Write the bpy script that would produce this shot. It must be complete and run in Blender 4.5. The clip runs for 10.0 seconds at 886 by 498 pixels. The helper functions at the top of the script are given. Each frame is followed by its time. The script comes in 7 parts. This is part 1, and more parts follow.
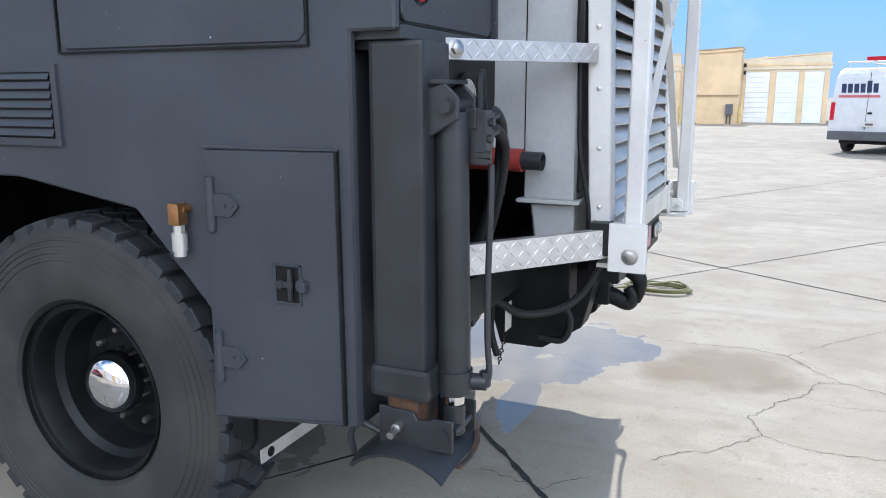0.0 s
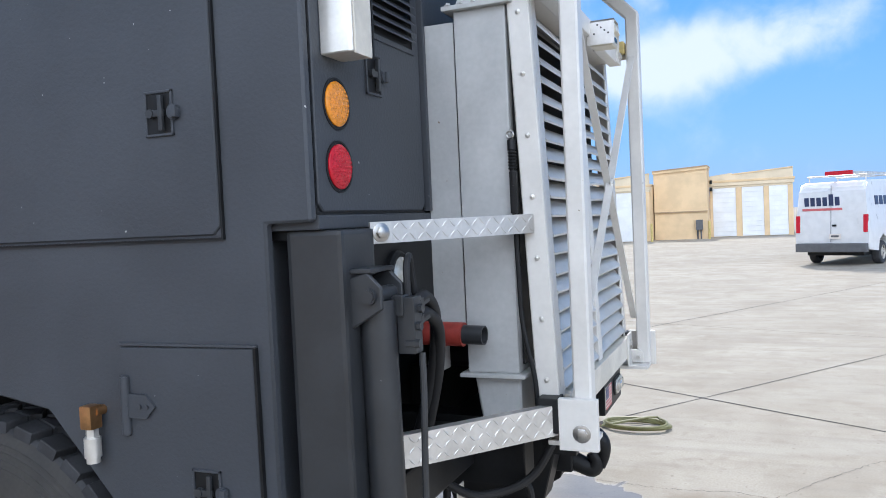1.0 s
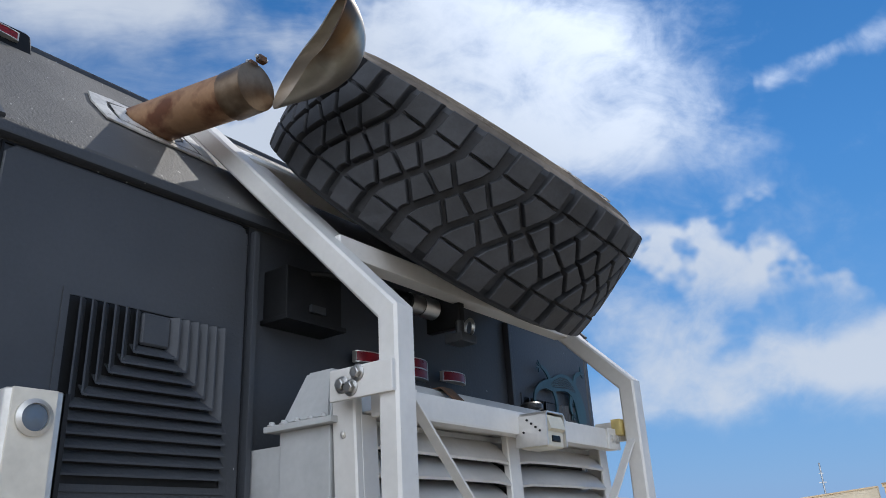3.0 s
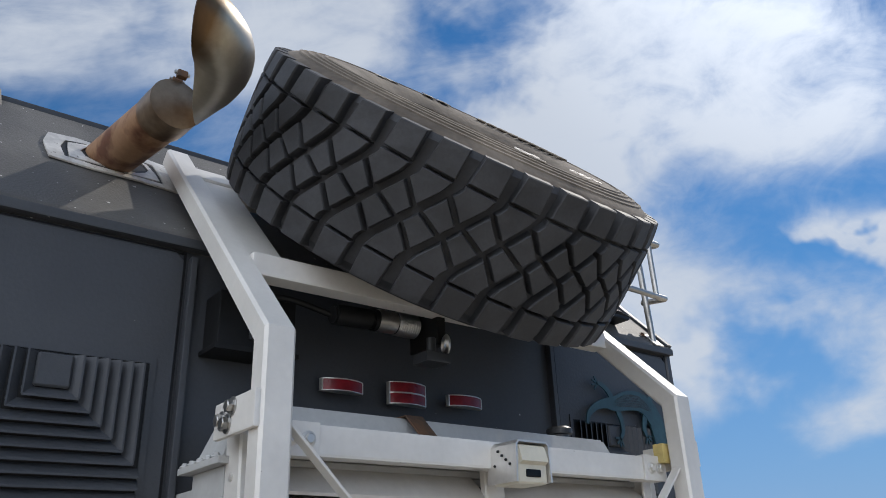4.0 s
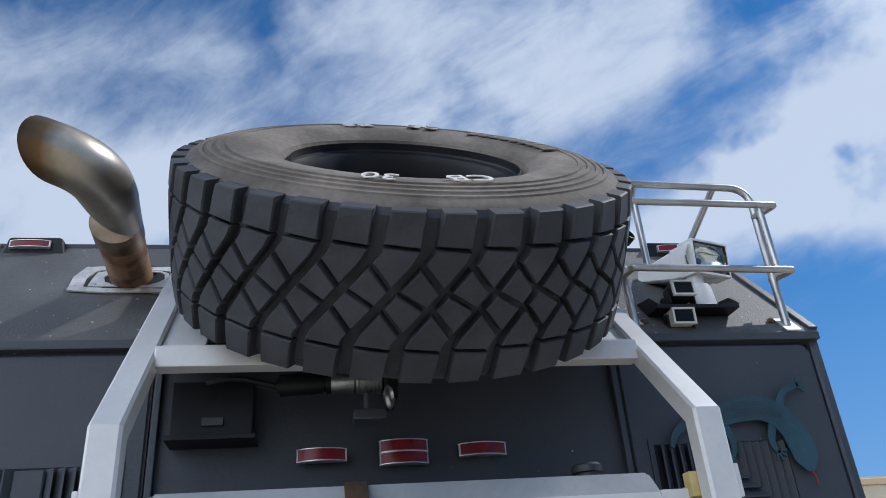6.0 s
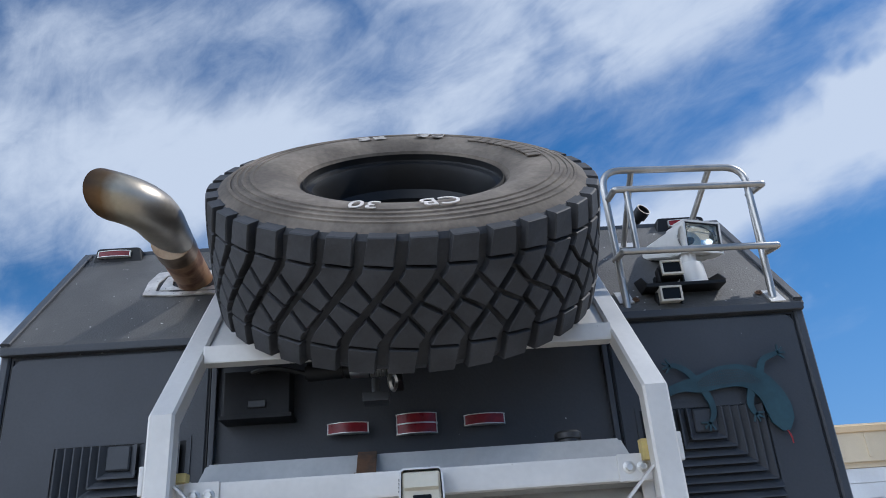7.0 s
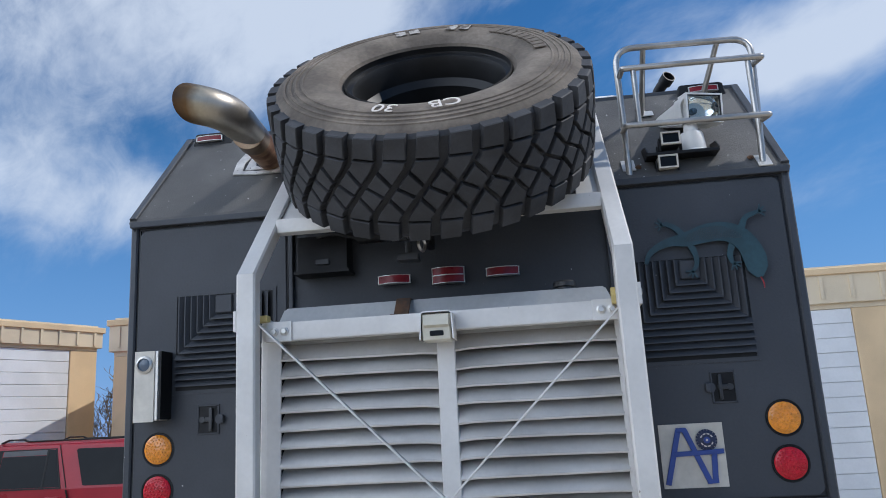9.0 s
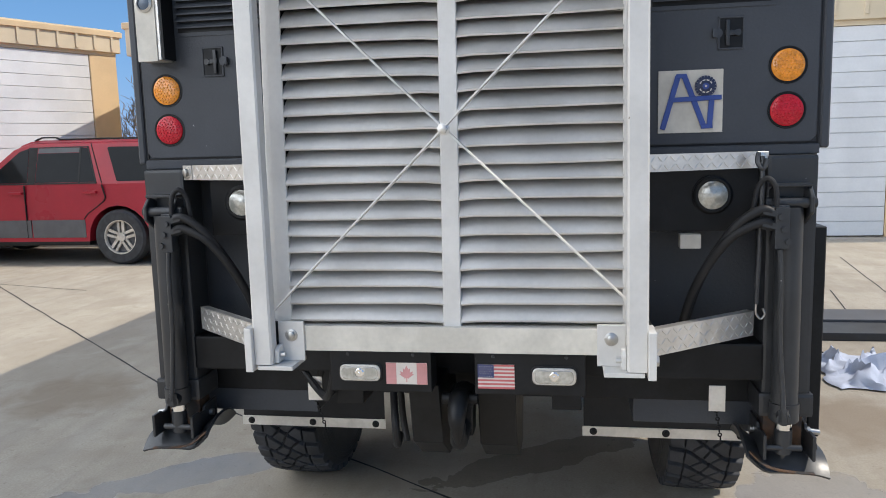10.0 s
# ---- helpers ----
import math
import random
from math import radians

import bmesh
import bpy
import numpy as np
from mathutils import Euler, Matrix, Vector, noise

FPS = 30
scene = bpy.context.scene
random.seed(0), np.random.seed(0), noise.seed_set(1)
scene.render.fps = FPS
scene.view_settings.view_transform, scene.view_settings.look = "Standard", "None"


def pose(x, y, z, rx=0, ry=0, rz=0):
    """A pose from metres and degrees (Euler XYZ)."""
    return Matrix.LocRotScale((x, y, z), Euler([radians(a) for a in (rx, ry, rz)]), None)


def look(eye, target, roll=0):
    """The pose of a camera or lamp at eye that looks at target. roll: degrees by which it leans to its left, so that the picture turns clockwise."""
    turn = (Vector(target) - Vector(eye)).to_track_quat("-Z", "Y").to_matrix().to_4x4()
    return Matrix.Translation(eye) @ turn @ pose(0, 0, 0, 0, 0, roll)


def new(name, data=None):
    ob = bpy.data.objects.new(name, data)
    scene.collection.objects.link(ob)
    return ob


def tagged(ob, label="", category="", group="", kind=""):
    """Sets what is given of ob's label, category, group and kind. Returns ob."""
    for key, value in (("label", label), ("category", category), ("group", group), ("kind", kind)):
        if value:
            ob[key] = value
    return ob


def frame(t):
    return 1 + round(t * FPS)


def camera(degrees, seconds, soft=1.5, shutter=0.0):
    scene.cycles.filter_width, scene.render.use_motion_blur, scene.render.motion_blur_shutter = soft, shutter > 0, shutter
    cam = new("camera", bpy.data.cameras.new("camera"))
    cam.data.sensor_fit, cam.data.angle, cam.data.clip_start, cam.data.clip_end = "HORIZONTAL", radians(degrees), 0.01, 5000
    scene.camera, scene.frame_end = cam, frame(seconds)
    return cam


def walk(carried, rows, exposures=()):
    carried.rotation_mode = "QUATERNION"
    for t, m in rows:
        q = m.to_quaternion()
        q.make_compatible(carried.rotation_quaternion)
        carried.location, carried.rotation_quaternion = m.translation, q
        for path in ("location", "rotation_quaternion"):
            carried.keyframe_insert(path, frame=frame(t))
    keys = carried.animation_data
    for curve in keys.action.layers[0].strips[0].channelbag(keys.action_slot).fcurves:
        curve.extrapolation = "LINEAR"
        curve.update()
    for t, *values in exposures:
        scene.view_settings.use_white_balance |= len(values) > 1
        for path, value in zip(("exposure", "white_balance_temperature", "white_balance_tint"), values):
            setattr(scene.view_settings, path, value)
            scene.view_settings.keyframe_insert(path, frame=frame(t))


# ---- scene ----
cam = camera(60.3, 10.0, 0.95)
PATH = [
    (0, (0.841, -1.614, 1.572), (0.043, 0.176, 1.176), -0.1),
    (0.5, (0.861, -1.574, 1.597), (0.083, 0.237, 1.263), -1.3),
    (1, (0.914, -1.448, 1.712), (0.149, 0.398, 1.635), -2.6),
    (1.5, (0.967, -1.275, 1.845), (0.205, 0.56, 2.071), -3.3),
    (2, (1.052, -1.013, 1.968), (0.262, 0.763, 2.439), -3.9),
    (2.5, (1.257, -0.77, 2.021), (0.328, 0.88, 2.666), -4.3),
    (2.7, (1.34, -0.671, 2.046), (0.348, 0.925, 2.73), -3.8),
    (3.8, (1.611, -0.053, 2.083), (0.25, 1.183, 2.871), -2.1),
    (4, (1.679, 0.076, 2.105), (0.246, 1.222, 2.9), -2.2),
    (4.5, (1.747, 0.313, 2.107), (0.173, 1.216, 2.949), -1.9),
    (5, (1.719, 0.555, 2.117), (0.059, 1.224, 3.008), -2.2),
    (5.5, (1.799, 0.86, 2.137), (0.076, 1.304, 3.051), -3.4),
    (5.7, (1.846, 0.937, 2.142), (0.115, 1.343, 3.058), -3.9),
    (6.8, (2.195, 1.238, 2.125), (0.385, 1.337, 2.971), -4.6),
    (7, (2.277, 1.273, 2.118), (0.45, 1.352, 2.929), -4.2),
    (7.5, (2.458, 1.363, 2.12), (0.599, 1.382, 2.859), -3.6),
    (8, (2.632, 1.394, 2.126), (0.748, 1.347, 2.793), -3.7),
    (8.5, (2.705, 1.483, 2.107), (0.802, 1.334, 2.705), -3.4),
    (9, (2.752, 1.571, 2.059), (0.813, 1.337, 2.488), -3.1),
    (9.5, (2.749, 1.61, 1.949), (0.772, 1.317, 2.024), -2.5),
    (10, (2.743, 1.639, 1.765), (0.788, 1.314, 1.494), -1.6),
]
walk(cam, [(t, look(eye, target, roll)) for t, eye, target, roll in PATH],
     exposures=[(0.0, 0.74, 6150, 10), (1.2, 0.56, 6250, 10), (2.5, 0.12, 6300, 10), (4.0, 0.04, 6700, 10), (5.0, 0.08, 6250, 10), (7.0, 0.12, 6050, 10), (9.0, 0.14, 6150, 10), (9.5, 0.32, 6550, 10), (10.0, 0.52, 6900, 10)])

# ---- light settings ----
SKY_STRENGTH, SUN_STRENGTH = 0.170, 2.6
SKY_SATURATION, SKY_VALUE = 1.26, 0.53
CLOUD_ALONG, CLOUD_COLOUR, CLOUD_WARP, CLOUD_GRAIN = (0.45, 0.75, 0.25), (5.8, 6.4, 7.35, 1), 0.13, 1.9
N_SLATS = 20

# ---- world, sun ----
SUN_A, SUN_B = 0.14, 0.88          # shadow shift per metre of height along +x and -y
sun_to = Vector((-SUN_A, SUN_B, 1.0)).normalized()
world = bpy.data.worlds.new("sky")
world.use_nodes = True
scene.world = world
wt = world.node_tree
for n in list(wt.nodes):
    wt.nodes.remove(n)


def wnode(kind, **values):
    n = wt.nodes.new(kind)
    for k, v in values.items():
        n.inputs[k].default_value = v
    return n


w_out, w_bg = wt.nodes.new("ShaderNodeOutputWorld"), wt.nodes.new("ShaderNodeBackground")
w_sky = wt.nodes.new("ShaderNodeTexSky")
w_sky.sky_type, w_sky.sun_disc = "NISHITA", False
w_sky.sun_elevation = math.asin(sun_to.z)
w_sky.sun_rotation = math.atan2(sun_to.x, sun_to.y)
w_sky.air_density, w_sky.dust_density, w_sky.ozone_density = 1.0, 0.0, 4.0
w_tc = wt.nodes.new("ShaderNodeTexCoord")
w_sep = wt.nodes.new("ShaderNodeSeparateXYZ")
wt.links.new(w_tc.outputs["Generated"], w_sep.inputs[0])


def wmath(op, a, b=None, clamp=False):
    n = wt.nodes.new("ShaderNodeMath")
    n.operation, n.use_clamp = op, clamp
    for i, v in enumerate((a, b)):
        if v is None:
            continue
        if isinstance(v, (int, float)):
            n.inputs[i].default_value = v
        else:
            wt.links.new(v, n.inputs[i])
    return n.outputs[0]


def wvec(op, a, b=None, scale=None):
    n = wt.nodes.new("ShaderNodeVectorMath")
    n.operation = op
    for i, v in enumerate((a, b)):
        if v is None:
            continue
        if isinstance(v, (tuple, Vector)):
            n.inputs[i].default_value = v
        else:
            wt.links.new(v, n.inputs[i])
    if scale is not None:
        n.inputs["Scale"].default_value = scale
    return n.outputs["Value"] if op == "DOT_PRODUCT" else n.outputs["Vector"]


w_dir = w_tc.outputs["Generated"]
w_map = wt.nodes.new("ShaderNodeMapping")
w_map.vector_type = "TEXTURE"
w_map.inputs["Rotation"].default_value = Vector(CLOUD_ALONG).to_track_quat("X", "Z").to_euler()
w_map.inputs["Scale"].default_value = (1.5, 0.62, 0.62)
wt.links.new(w_dir, w_map.inputs[0])
w_n1 = wnode("ShaderNodeTexNoise", Scale=2.3, Detail=9.0, Roughness=0.56, Distortion=0.45)
w_n2 = wnode("ShaderNodeTexNoise", Scale=8.5, Detail=8.0, Roughness=0.62, Distortion=0.8)
w_n3 = wnode("ShaderNodeTexNoise", Scale=3.2, Detail=5.0, Roughness=0.55)
wt.links.new(w_map.outputs[0], w_n1.inputs["Vector"])
wt.links.new(w_map.outputs[0], w_n2.inputs["Vector"])
wt.links.new(w_dir, w_n3.inputs["Vector"])
w_bent = wvec("ADD", w_dir, wvec("SCALE", wvec("SUBTRACT", w_n3.outputs["Color"], (0.5, 0.5, 0.5)), scale=CLOUD_WARP))


def wdot(v):
    return wvec("DOT_PRODUCT", w_dir, Vector(v).normalized())


def heading(turn, height):
    """A direction, by its turn from +y towards -x and its height above the horizon, in degrees."""
    a, e = radians(turn), radians(height)
    return Vector((-math.sin(a) * math.cos(e), math.cos(a) * math.cos(e), math.sin(e)))


def streak(turn_a, height_a, turn_b, height_b, width, amount):
    """A drawn-out bank of cloud between two directions, width degrees to each side."""
    a, b = heading(turn_a, height_a), heading(turn_b, height_b)
    across = wmath("MULTIPLY", wvec("DOT_PRODUCT", w_bent, a.cross(b).normalized()), 1 / math.sin(radians(width)))
    half = a.angle(b) / 2
    near, far = math.cos(half * 0.85), math.cos(half * 1.1 + radians(width * 1.3))
    along = wmath("MULTIPLY", wmath("SUBTRACT", wvec("DOT_PRODUCT", w_bent, (a + b).normalized()), far), 1 / (near - far), True)
    return wmath("MULTIPLY", wmath("MULTIPLY", wmath("EXPONENT", wmath("MULTIPLY", wmath("MULTIPLY", across, across), -1.0)), along), amount)


# fill: bright cloud added out of view, away from the sun, for shaded sides
w_fill = wmath("MULTIPLY", wmath("SUBTRACT", wmath("SUBTRACT", wmath("MULTIPLY", w_sep.outputs[0], 0.45), w_sep.outputs[1]), 0.24), 1.8, True)
w_banks = None
for bank in (streak(134, 25, 106, 28, 6.5, 0.92), streak(105, 32, 63, 37, 4.2, 0.75), streak(78, 22, 50, 26.5, 2.6, 0.95), streak(128, 17, 113, 14.5, 3.2, 0.85), streak(66, 7.5, 56, 8.5, 2.2, 0.75),
             streak(64, 16.7, 53, 18, 1.3, 0.45), streak(121, 36, 98, 41, 2.8, 0.45), streak(87, 44, 62, 42, 4.4, 0.85), streak(50, 29.6, 38, 31.8, 2.6, 0.95), streak(54, 27, 43, 22.4, 2.2, 0.55),
             streak(42, 39, 24, 31.6, 5.2, 1.0), streak(40, 27, 32, 13.4, 6.0, 1.15), streak(76, 40, 53, 38.5, 3.8, 0.55), streak(28, 7.2, -6, 12.2, 2.0, 1.25), streak(18, 19, 9, 16.8, 1.9, 1.2),
             streak(35, 37, 14, 28.7, 5.4, 1.0), streak(8, 29.0, -6, 30.4, 1.0, 0.7), streak(18, 20.4, 8, 21.4, 0.8, 0.5), streak(31, 15.5, 17.6, 12.8, 4.0, 1.15), streak(84, 34, 70, 38, 2.6, 0.45),
             # the last three banks are added out of view
             streak(-30, 30, -100, 40, 9.0, 0.7), streak(150, 35, 220, 30, 10.0, 0.7), streak(20, 70, 200, 65, 12.0, 0.6)):
    w_banks = bank if w_banks is None else wmath("ADD", w_banks, bank)
w_banks = wmath("ADD", wmath("MINIMUM", w_banks, 1.15), wmath("MULTIPLY", w_fill, 0.95))
w_n4 = wnode("ShaderNodeTexNoise", Scale=26.0, Detail=6.0, Roughness=0.6, Distortion=0.6)
wt.links.new(w_map.outputs[0], w_n4.inputs["Vector"])
w_fine = wmath("ADD", wmath("ADD", wmath("MULTIPLY", w_n1.outputs[0], 0.64), wmath("MULTIPLY", w_n2.outputs[0], 0.25)), wmath("MULTIPLY", w_n4.outputs[0], 0.11))
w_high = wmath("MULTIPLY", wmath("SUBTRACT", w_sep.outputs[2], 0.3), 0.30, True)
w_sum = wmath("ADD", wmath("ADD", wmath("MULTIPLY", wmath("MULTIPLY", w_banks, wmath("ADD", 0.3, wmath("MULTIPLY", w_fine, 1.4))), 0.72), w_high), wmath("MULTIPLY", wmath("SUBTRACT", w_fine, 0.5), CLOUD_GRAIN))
w_cov = wt.nodes.new("ShaderNodeMapRange")
w_cov.interpolation_type = "SMOOTHSTEP"
w_cov.inputs["From Min"].default_value, w_cov.inputs["From Max"].default_value = 0.02, 0.92
wt.links.new(w_sum, w_cov.inputs["Value"])
w_fade = wmath("MULTIPLY", w_cov.outputs[0], 0.9)
w_mix = wt.nodes.new("ShaderNodeMixRGB")
w_lit = wnode("ShaderNodeVectorMath")
w_lit.operation = "SCALE"
w_lit.inputs[0].default_value = CLOUD_COLOUR[:3]
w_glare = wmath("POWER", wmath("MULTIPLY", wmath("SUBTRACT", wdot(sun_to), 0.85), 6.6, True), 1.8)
wt.links.new(wmath("ADD", wmath("ADD", 0.60, wmath("MULTIPLY", w_fill, 1.7)), wmath("MULTIPLY", w_glare, 0.6)), w_lit.inputs["Scale"])
wt.links.new(w_lit.outputs[0], w_mix.inputs[2])
wt.links.new(w_fade, w_mix.inputs[0])
w_hue = wnode("ShaderNodeHueSaturation", Saturation=SKY_SATURATION, Value=SKY_VALUE)
wt.links.new(w_sky.outputs[0], w_hue.inputs["Color"])
wt.links.new(wmath("ADD", SKY_VALUE * 0.70, wmath("MULTIPLY", wmath("MULTIPLY", w_sep.outputs[2], 2.4, True), SKY_VALUE * 0.34)), w_hue.inputs["Value"])
# clear blue down to the horizon
w_low = wt.nodes.new("ShaderNodeMixRGB")
wt.links.new(wmath("MULTIPLY", wmath("SUBTRACT", 1.0, wmath("MULTIPLY", w_sep.outputs[2], 2.8, True), True), 0.8), w_low.inputs[0])
wt.links.new(w_hue.outputs[0], w_low.inputs[1])
w_low.inputs[2].default_value = (*[c * k for c, k in zip(CLOUD_COLOUR[:3], (0.135, 0.285, 0.56))], 1.0)
wt.links.new(w_low.outputs[0], w_mix.inputs[1])
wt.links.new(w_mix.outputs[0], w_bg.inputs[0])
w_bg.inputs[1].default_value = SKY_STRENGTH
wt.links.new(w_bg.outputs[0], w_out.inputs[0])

sun = new("sun", bpy.data.lights.new("sun", "SUN"))
sun.data.energy, sun.data.angle, sun.data.color = SUN_STRENGTH, radians(0.55), (1.0, 0.955, 0.89)
sun.matrix_world = look((0, 0, 12), Vector((0, 0, 12)) - sun_to)


# ---- materials ----
def mat(name, col, rough=0.5, metal=0.0, var=0.12, scale=5.0, fine=90.0, bump=0.08, col2=None, spots=0.0, spot_col=(0.6, 0.6, 0.58),
        coat=0.0, depth=0.002, spec=0.5, rough_var=0.08, low=0.42, high=0.62):
    m = bpy.data.materials.new(name)
    m.use_nodes = True
    nt = m.node_tree
    b = nt.nodes["Principled BSDF"]
    tc = nt.nodes.new("ShaderNodeTexCoord")
    n1, n2 = nt.nodes.new("ShaderNodeTexNoise"), nt.nodes.new("ShaderNodeTexNoise")
    for n, s, d in ((n1, scale, 6.0), (n2, fine, 3.0)):
        n.inputs["Scale"].default_value, n.inputs["Detail"].default_value = s, d
        nt.links.new(tc.outputs["Object"], n.inputs["Vector"])
    ramp = nt.nodes.new("ShaderNodeMapRange")
    ramp.inputs["From Min"].default_value, ramp.inputs["From Max"].default_value = low, high
    nt.links.new(n1.outputs[0], ramp.inputs["Value"])
    mix = nt.nodes.new("ShaderNodeMixRGB")
    other = col2 or tuple(min(1, c * (1 + var)) for c in col)
    base = col if col2 else tuple(c * (1 - var) for c in col)
    mix.inputs[1].default_value, mix.inputs[2].default_value = (*base, 1), (*other, 1)
    nt.links.new(ramp.outputs[0], mix.inputs[0])
    grain = nt.nodes.new("ShaderNodeMixRGB")
    grain.blend_type = "MULTIPLY"
    grain.inputs[0].default_value = min(1.0, var * 2.0)
    g = nt.nodes.new("ShaderNodeMapRange")
    g.inputs["From Min"].default_value, g.inputs["From Max"].default_value = 0.3, 0.7
    g.inputs["To Min"].default_value = 0.6
    nt.links.new(n2.outputs[0], g.inputs["Value"])
    nt.links.new(mix.outputs[0], grain.inputs[1])
    nt.links.new(g.outputs[0], grain.inputs[2])
    out = grain.outputs[0]
    if spots:
        n3 = nt.nodes.new("ShaderNodeTexNoise")
        n3.inputs["Scale"].default_value, n3.inputs["Detail"].default_value = 62.0, 2.0
        nt.links.new(tc.outputs["Object"], n3.inputs["Vector"])
        r3 = nt.nodes.new("ShaderNodeMapRange")
        r3.inputs["From Min"].default_value, r3.inputs["From Max"].default_value = 0.80 - spots, 0.82 - spots
        nt.links.new(n3.outputs[0], r3.inputs["Value"])
        sp = nt.nodes.new("ShaderNodeMixRGB")
        sp.inputs[2].default_value = (*spot_col, 1)
        nt.links.new(r3.outputs[0], sp.inputs[0])
        nt.links.new(out, sp.inputs[1])
        out = sp.outputs[0]
    nt.links.new(out, b.inputs["Base Color"])
    b.inputs["Metallic"].default_value = metal
    b.inputs["Specular IOR Level"].default_value = spec
    rr = nt.nodes.new("ShaderNodeMapRange")
    rr.inputs["To Min"].default_value, rr.inputs["To Max"].default_value = max(0.02, rough - rough_var), min(1, rough + rough_var)
    nt.links.new(n1.outputs[0], rr.inputs["Value"])
    nt.links.new(rr.outputs[0], b.inputs["Roughness"])
    if coat:
        b.inputs["Coat Weight"].default_value, b.inputs["Coat Roughness"].default_value = coat, 0.08
    if bump:
        bp = nt.nodes.new("ShaderNodeBump")
        bp.inputs["Strength"].default_value, bp.inputs["Distance"].default_value = bump, depth
        nt.links.new(n2.outputs[0], bp.inputs["Height"])
        nt.links.new(bp.outputs[0], b.inputs["Normal"])
    return m


M = {}
M["grey"] = mat("charcoal_liner_paint", (0.055, 0.060, 0.069), 0.46, var=0.09, scale=2.2, fine=110, bump=0.42, spots=0.016, spot_col=(0.42, 0.42, 0.41), spec=0.32)
M["slope"] = mat("dusty_charcoal_paint", (0.085, 0.082, 0.078), 0.62, var=0.20, scale=5.0, fine=150, bump=0.95, spots=0.075, spot_col=(0.5, 0.5, 0.48))
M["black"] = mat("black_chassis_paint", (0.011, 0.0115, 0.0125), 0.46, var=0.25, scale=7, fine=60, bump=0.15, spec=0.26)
M["jack"] = mat("dark_grey_enamel", (0.029, 0.031, 0.034), 0.38, var=0.12, scale=6, fine=80, bump=0.12, spots=0.02)
M["silver"] = mat("silver_painted_steel", (0.655, 0.635, 0.60), 0.42, metal=0.1, var=0.06, scale=4, fine=60, bump=0.06, spots=0.02, spot_col=(0.2, 0.17, 0.13))
M["louvre"] = mat("grey_painted_aluminium", (0.57, 0.55, 0.52), 0.42, metal=0.42, var=0.07, scale=5, fine=70, bump=0.08)
M["rad"] = mat("grey_radiator_paint", (0.43, 0.435, 0.43), 0.5, var=0.1, scale=4, fine=60, bump=0.12, spots=0.02, spot_col=(0.18, 0.14, 0.1))
M["tread"] = mat("bright_tread_plate", (0.66, 0.64, 0.61), 0.38, metal=0.75, var=0.08, scale=12, fine=90, bump=0.1)
M["alu"] = mat("worn_aluminium", (0.66, 0.64, 0.60), 0.34, metal=0.6, var=0.1, scale=8, fine=90, bump=0.08)
M["tube"] = mat("brushed_steel_tube", (0.46, 0.44, 0.41), 0.36, metal=0.85, var=0.12, scale=9, fine=110, bump=0.08)
M["beige"] = mat("beige_painted_steel", (0.64, 0.60, 0.52), 0.5, var=0.1, scale=6, fine=60, bump=0.1)
M["flange"] = mat("torn_silver_sealing_plate", (0.5, 0.48, 0.45), 0.45, metal=0.3, var=0.25, scale=14, fine=70, bump=0.6, col2=(0.68, 0.66, 0.62), spots=0.12, spot_col=(0.09, 0.075, 0.065))
M["rubber"] = mat("tyre_rubber", (0.036, 0.0375, 0.042), 0.68, var=0.25, scale=9, fine=120, bump=0.25)
M["side"] = mat("dusty_tyre_sidewall", (0.034, 0.033, 0.032), 0.78, var=0.2, scale=5, fine=90, bump=0.25, col2=(0.052, 0.049, 0.045))
M["dust"] = mat("brown_dusty_tyre_sidewall", (0.105, 0.085, 0.066), 0.88, var=0.3, scale=6, fine=70, bump=0.4, col2=(0.22, 0.182, 0.144), low=0.36, high=0.64)
M["hose"] = mat("rubber_hose", (0.018, 0.018, 0.019), 0.55, spec=0.3, var=0.15, scale=10, fine=90, bump=0.1)
M["steel"] = mat("bare_steel", (0.50, 0.49, 0.47), 0.32, metal=0.95, var=0.15, scale=10, fine=90, bump=0.08)
M["chrome"] = mat("chrome", (0.86, 0.86, 0.86), 0.06, metal=1.0, var=0.02, scale=4, fine=30, bump=0.0, rough_var=0.02)
M["brass"] = mat("brass", (0.50, 0.27, 0.12), 0.35, metal=0.9, var=0.15, scale=20, fine=90, bump=0.1)
M["rust"] = mat("rusted_paint", (0.12, 0.06, 0.03), 0.8, var=0.3, scale=16, fine=70, bump=0.5, col2=(0.035, 0.032, 0.03))
M["red_hose"] = mat("faded_red_hose", (0.28, 0.035, 0.025), 0.5, var=0.2, scale=9, fine=60, bump=0.2)
M["red_cap"] = mat("red_cap", (0.35, 0.03, 0.03), 0.4, var=0.1)
M["amber"] = mat("amber_lens", (0.78, 0.27, 0.015), 0.22, var=0.12, scale=60, fine=150, bump=0.3, coat=0.5)
M["redlens"] = mat("red_lens", (0.50, 0.012, 0.025), 0.2, var=0.1, scale=60, fine=150, bump=0.2, coat=0.15, spec=0.3)
M["darkred"] = mat("dark_red_lens", (0.20, 0.010, 0.016), 0.3, var=0.15, scale=50, fine=150, bump=0.25, coat=0.1, spec=0.3)
M["clear"] = mat("ribbed_clear_lens", (0.56, 0.55, 0.50), 0.16, metal=0.40, var=0.16, scale=50, fine=110, bump=0.5, coat=0.6)
M["white"] = mat("white_enamel", (0.72, 0.71, 0.68), 0.35, var=0.05, scale=5, fine=60, bump=0.05)
M["cream"] = mat("cream_plastic", (0.62, 0.58, 0.47), 0.4, var=0.06)
M["yellow"] = mat("yellowed_block", (0.55, 0.43, 0.16), 0.6, var=0.15, scale=14)
M["blue"] = mat("blue_enamel", (0.035, 0.075, 0.30), 0.35, var=0.08)
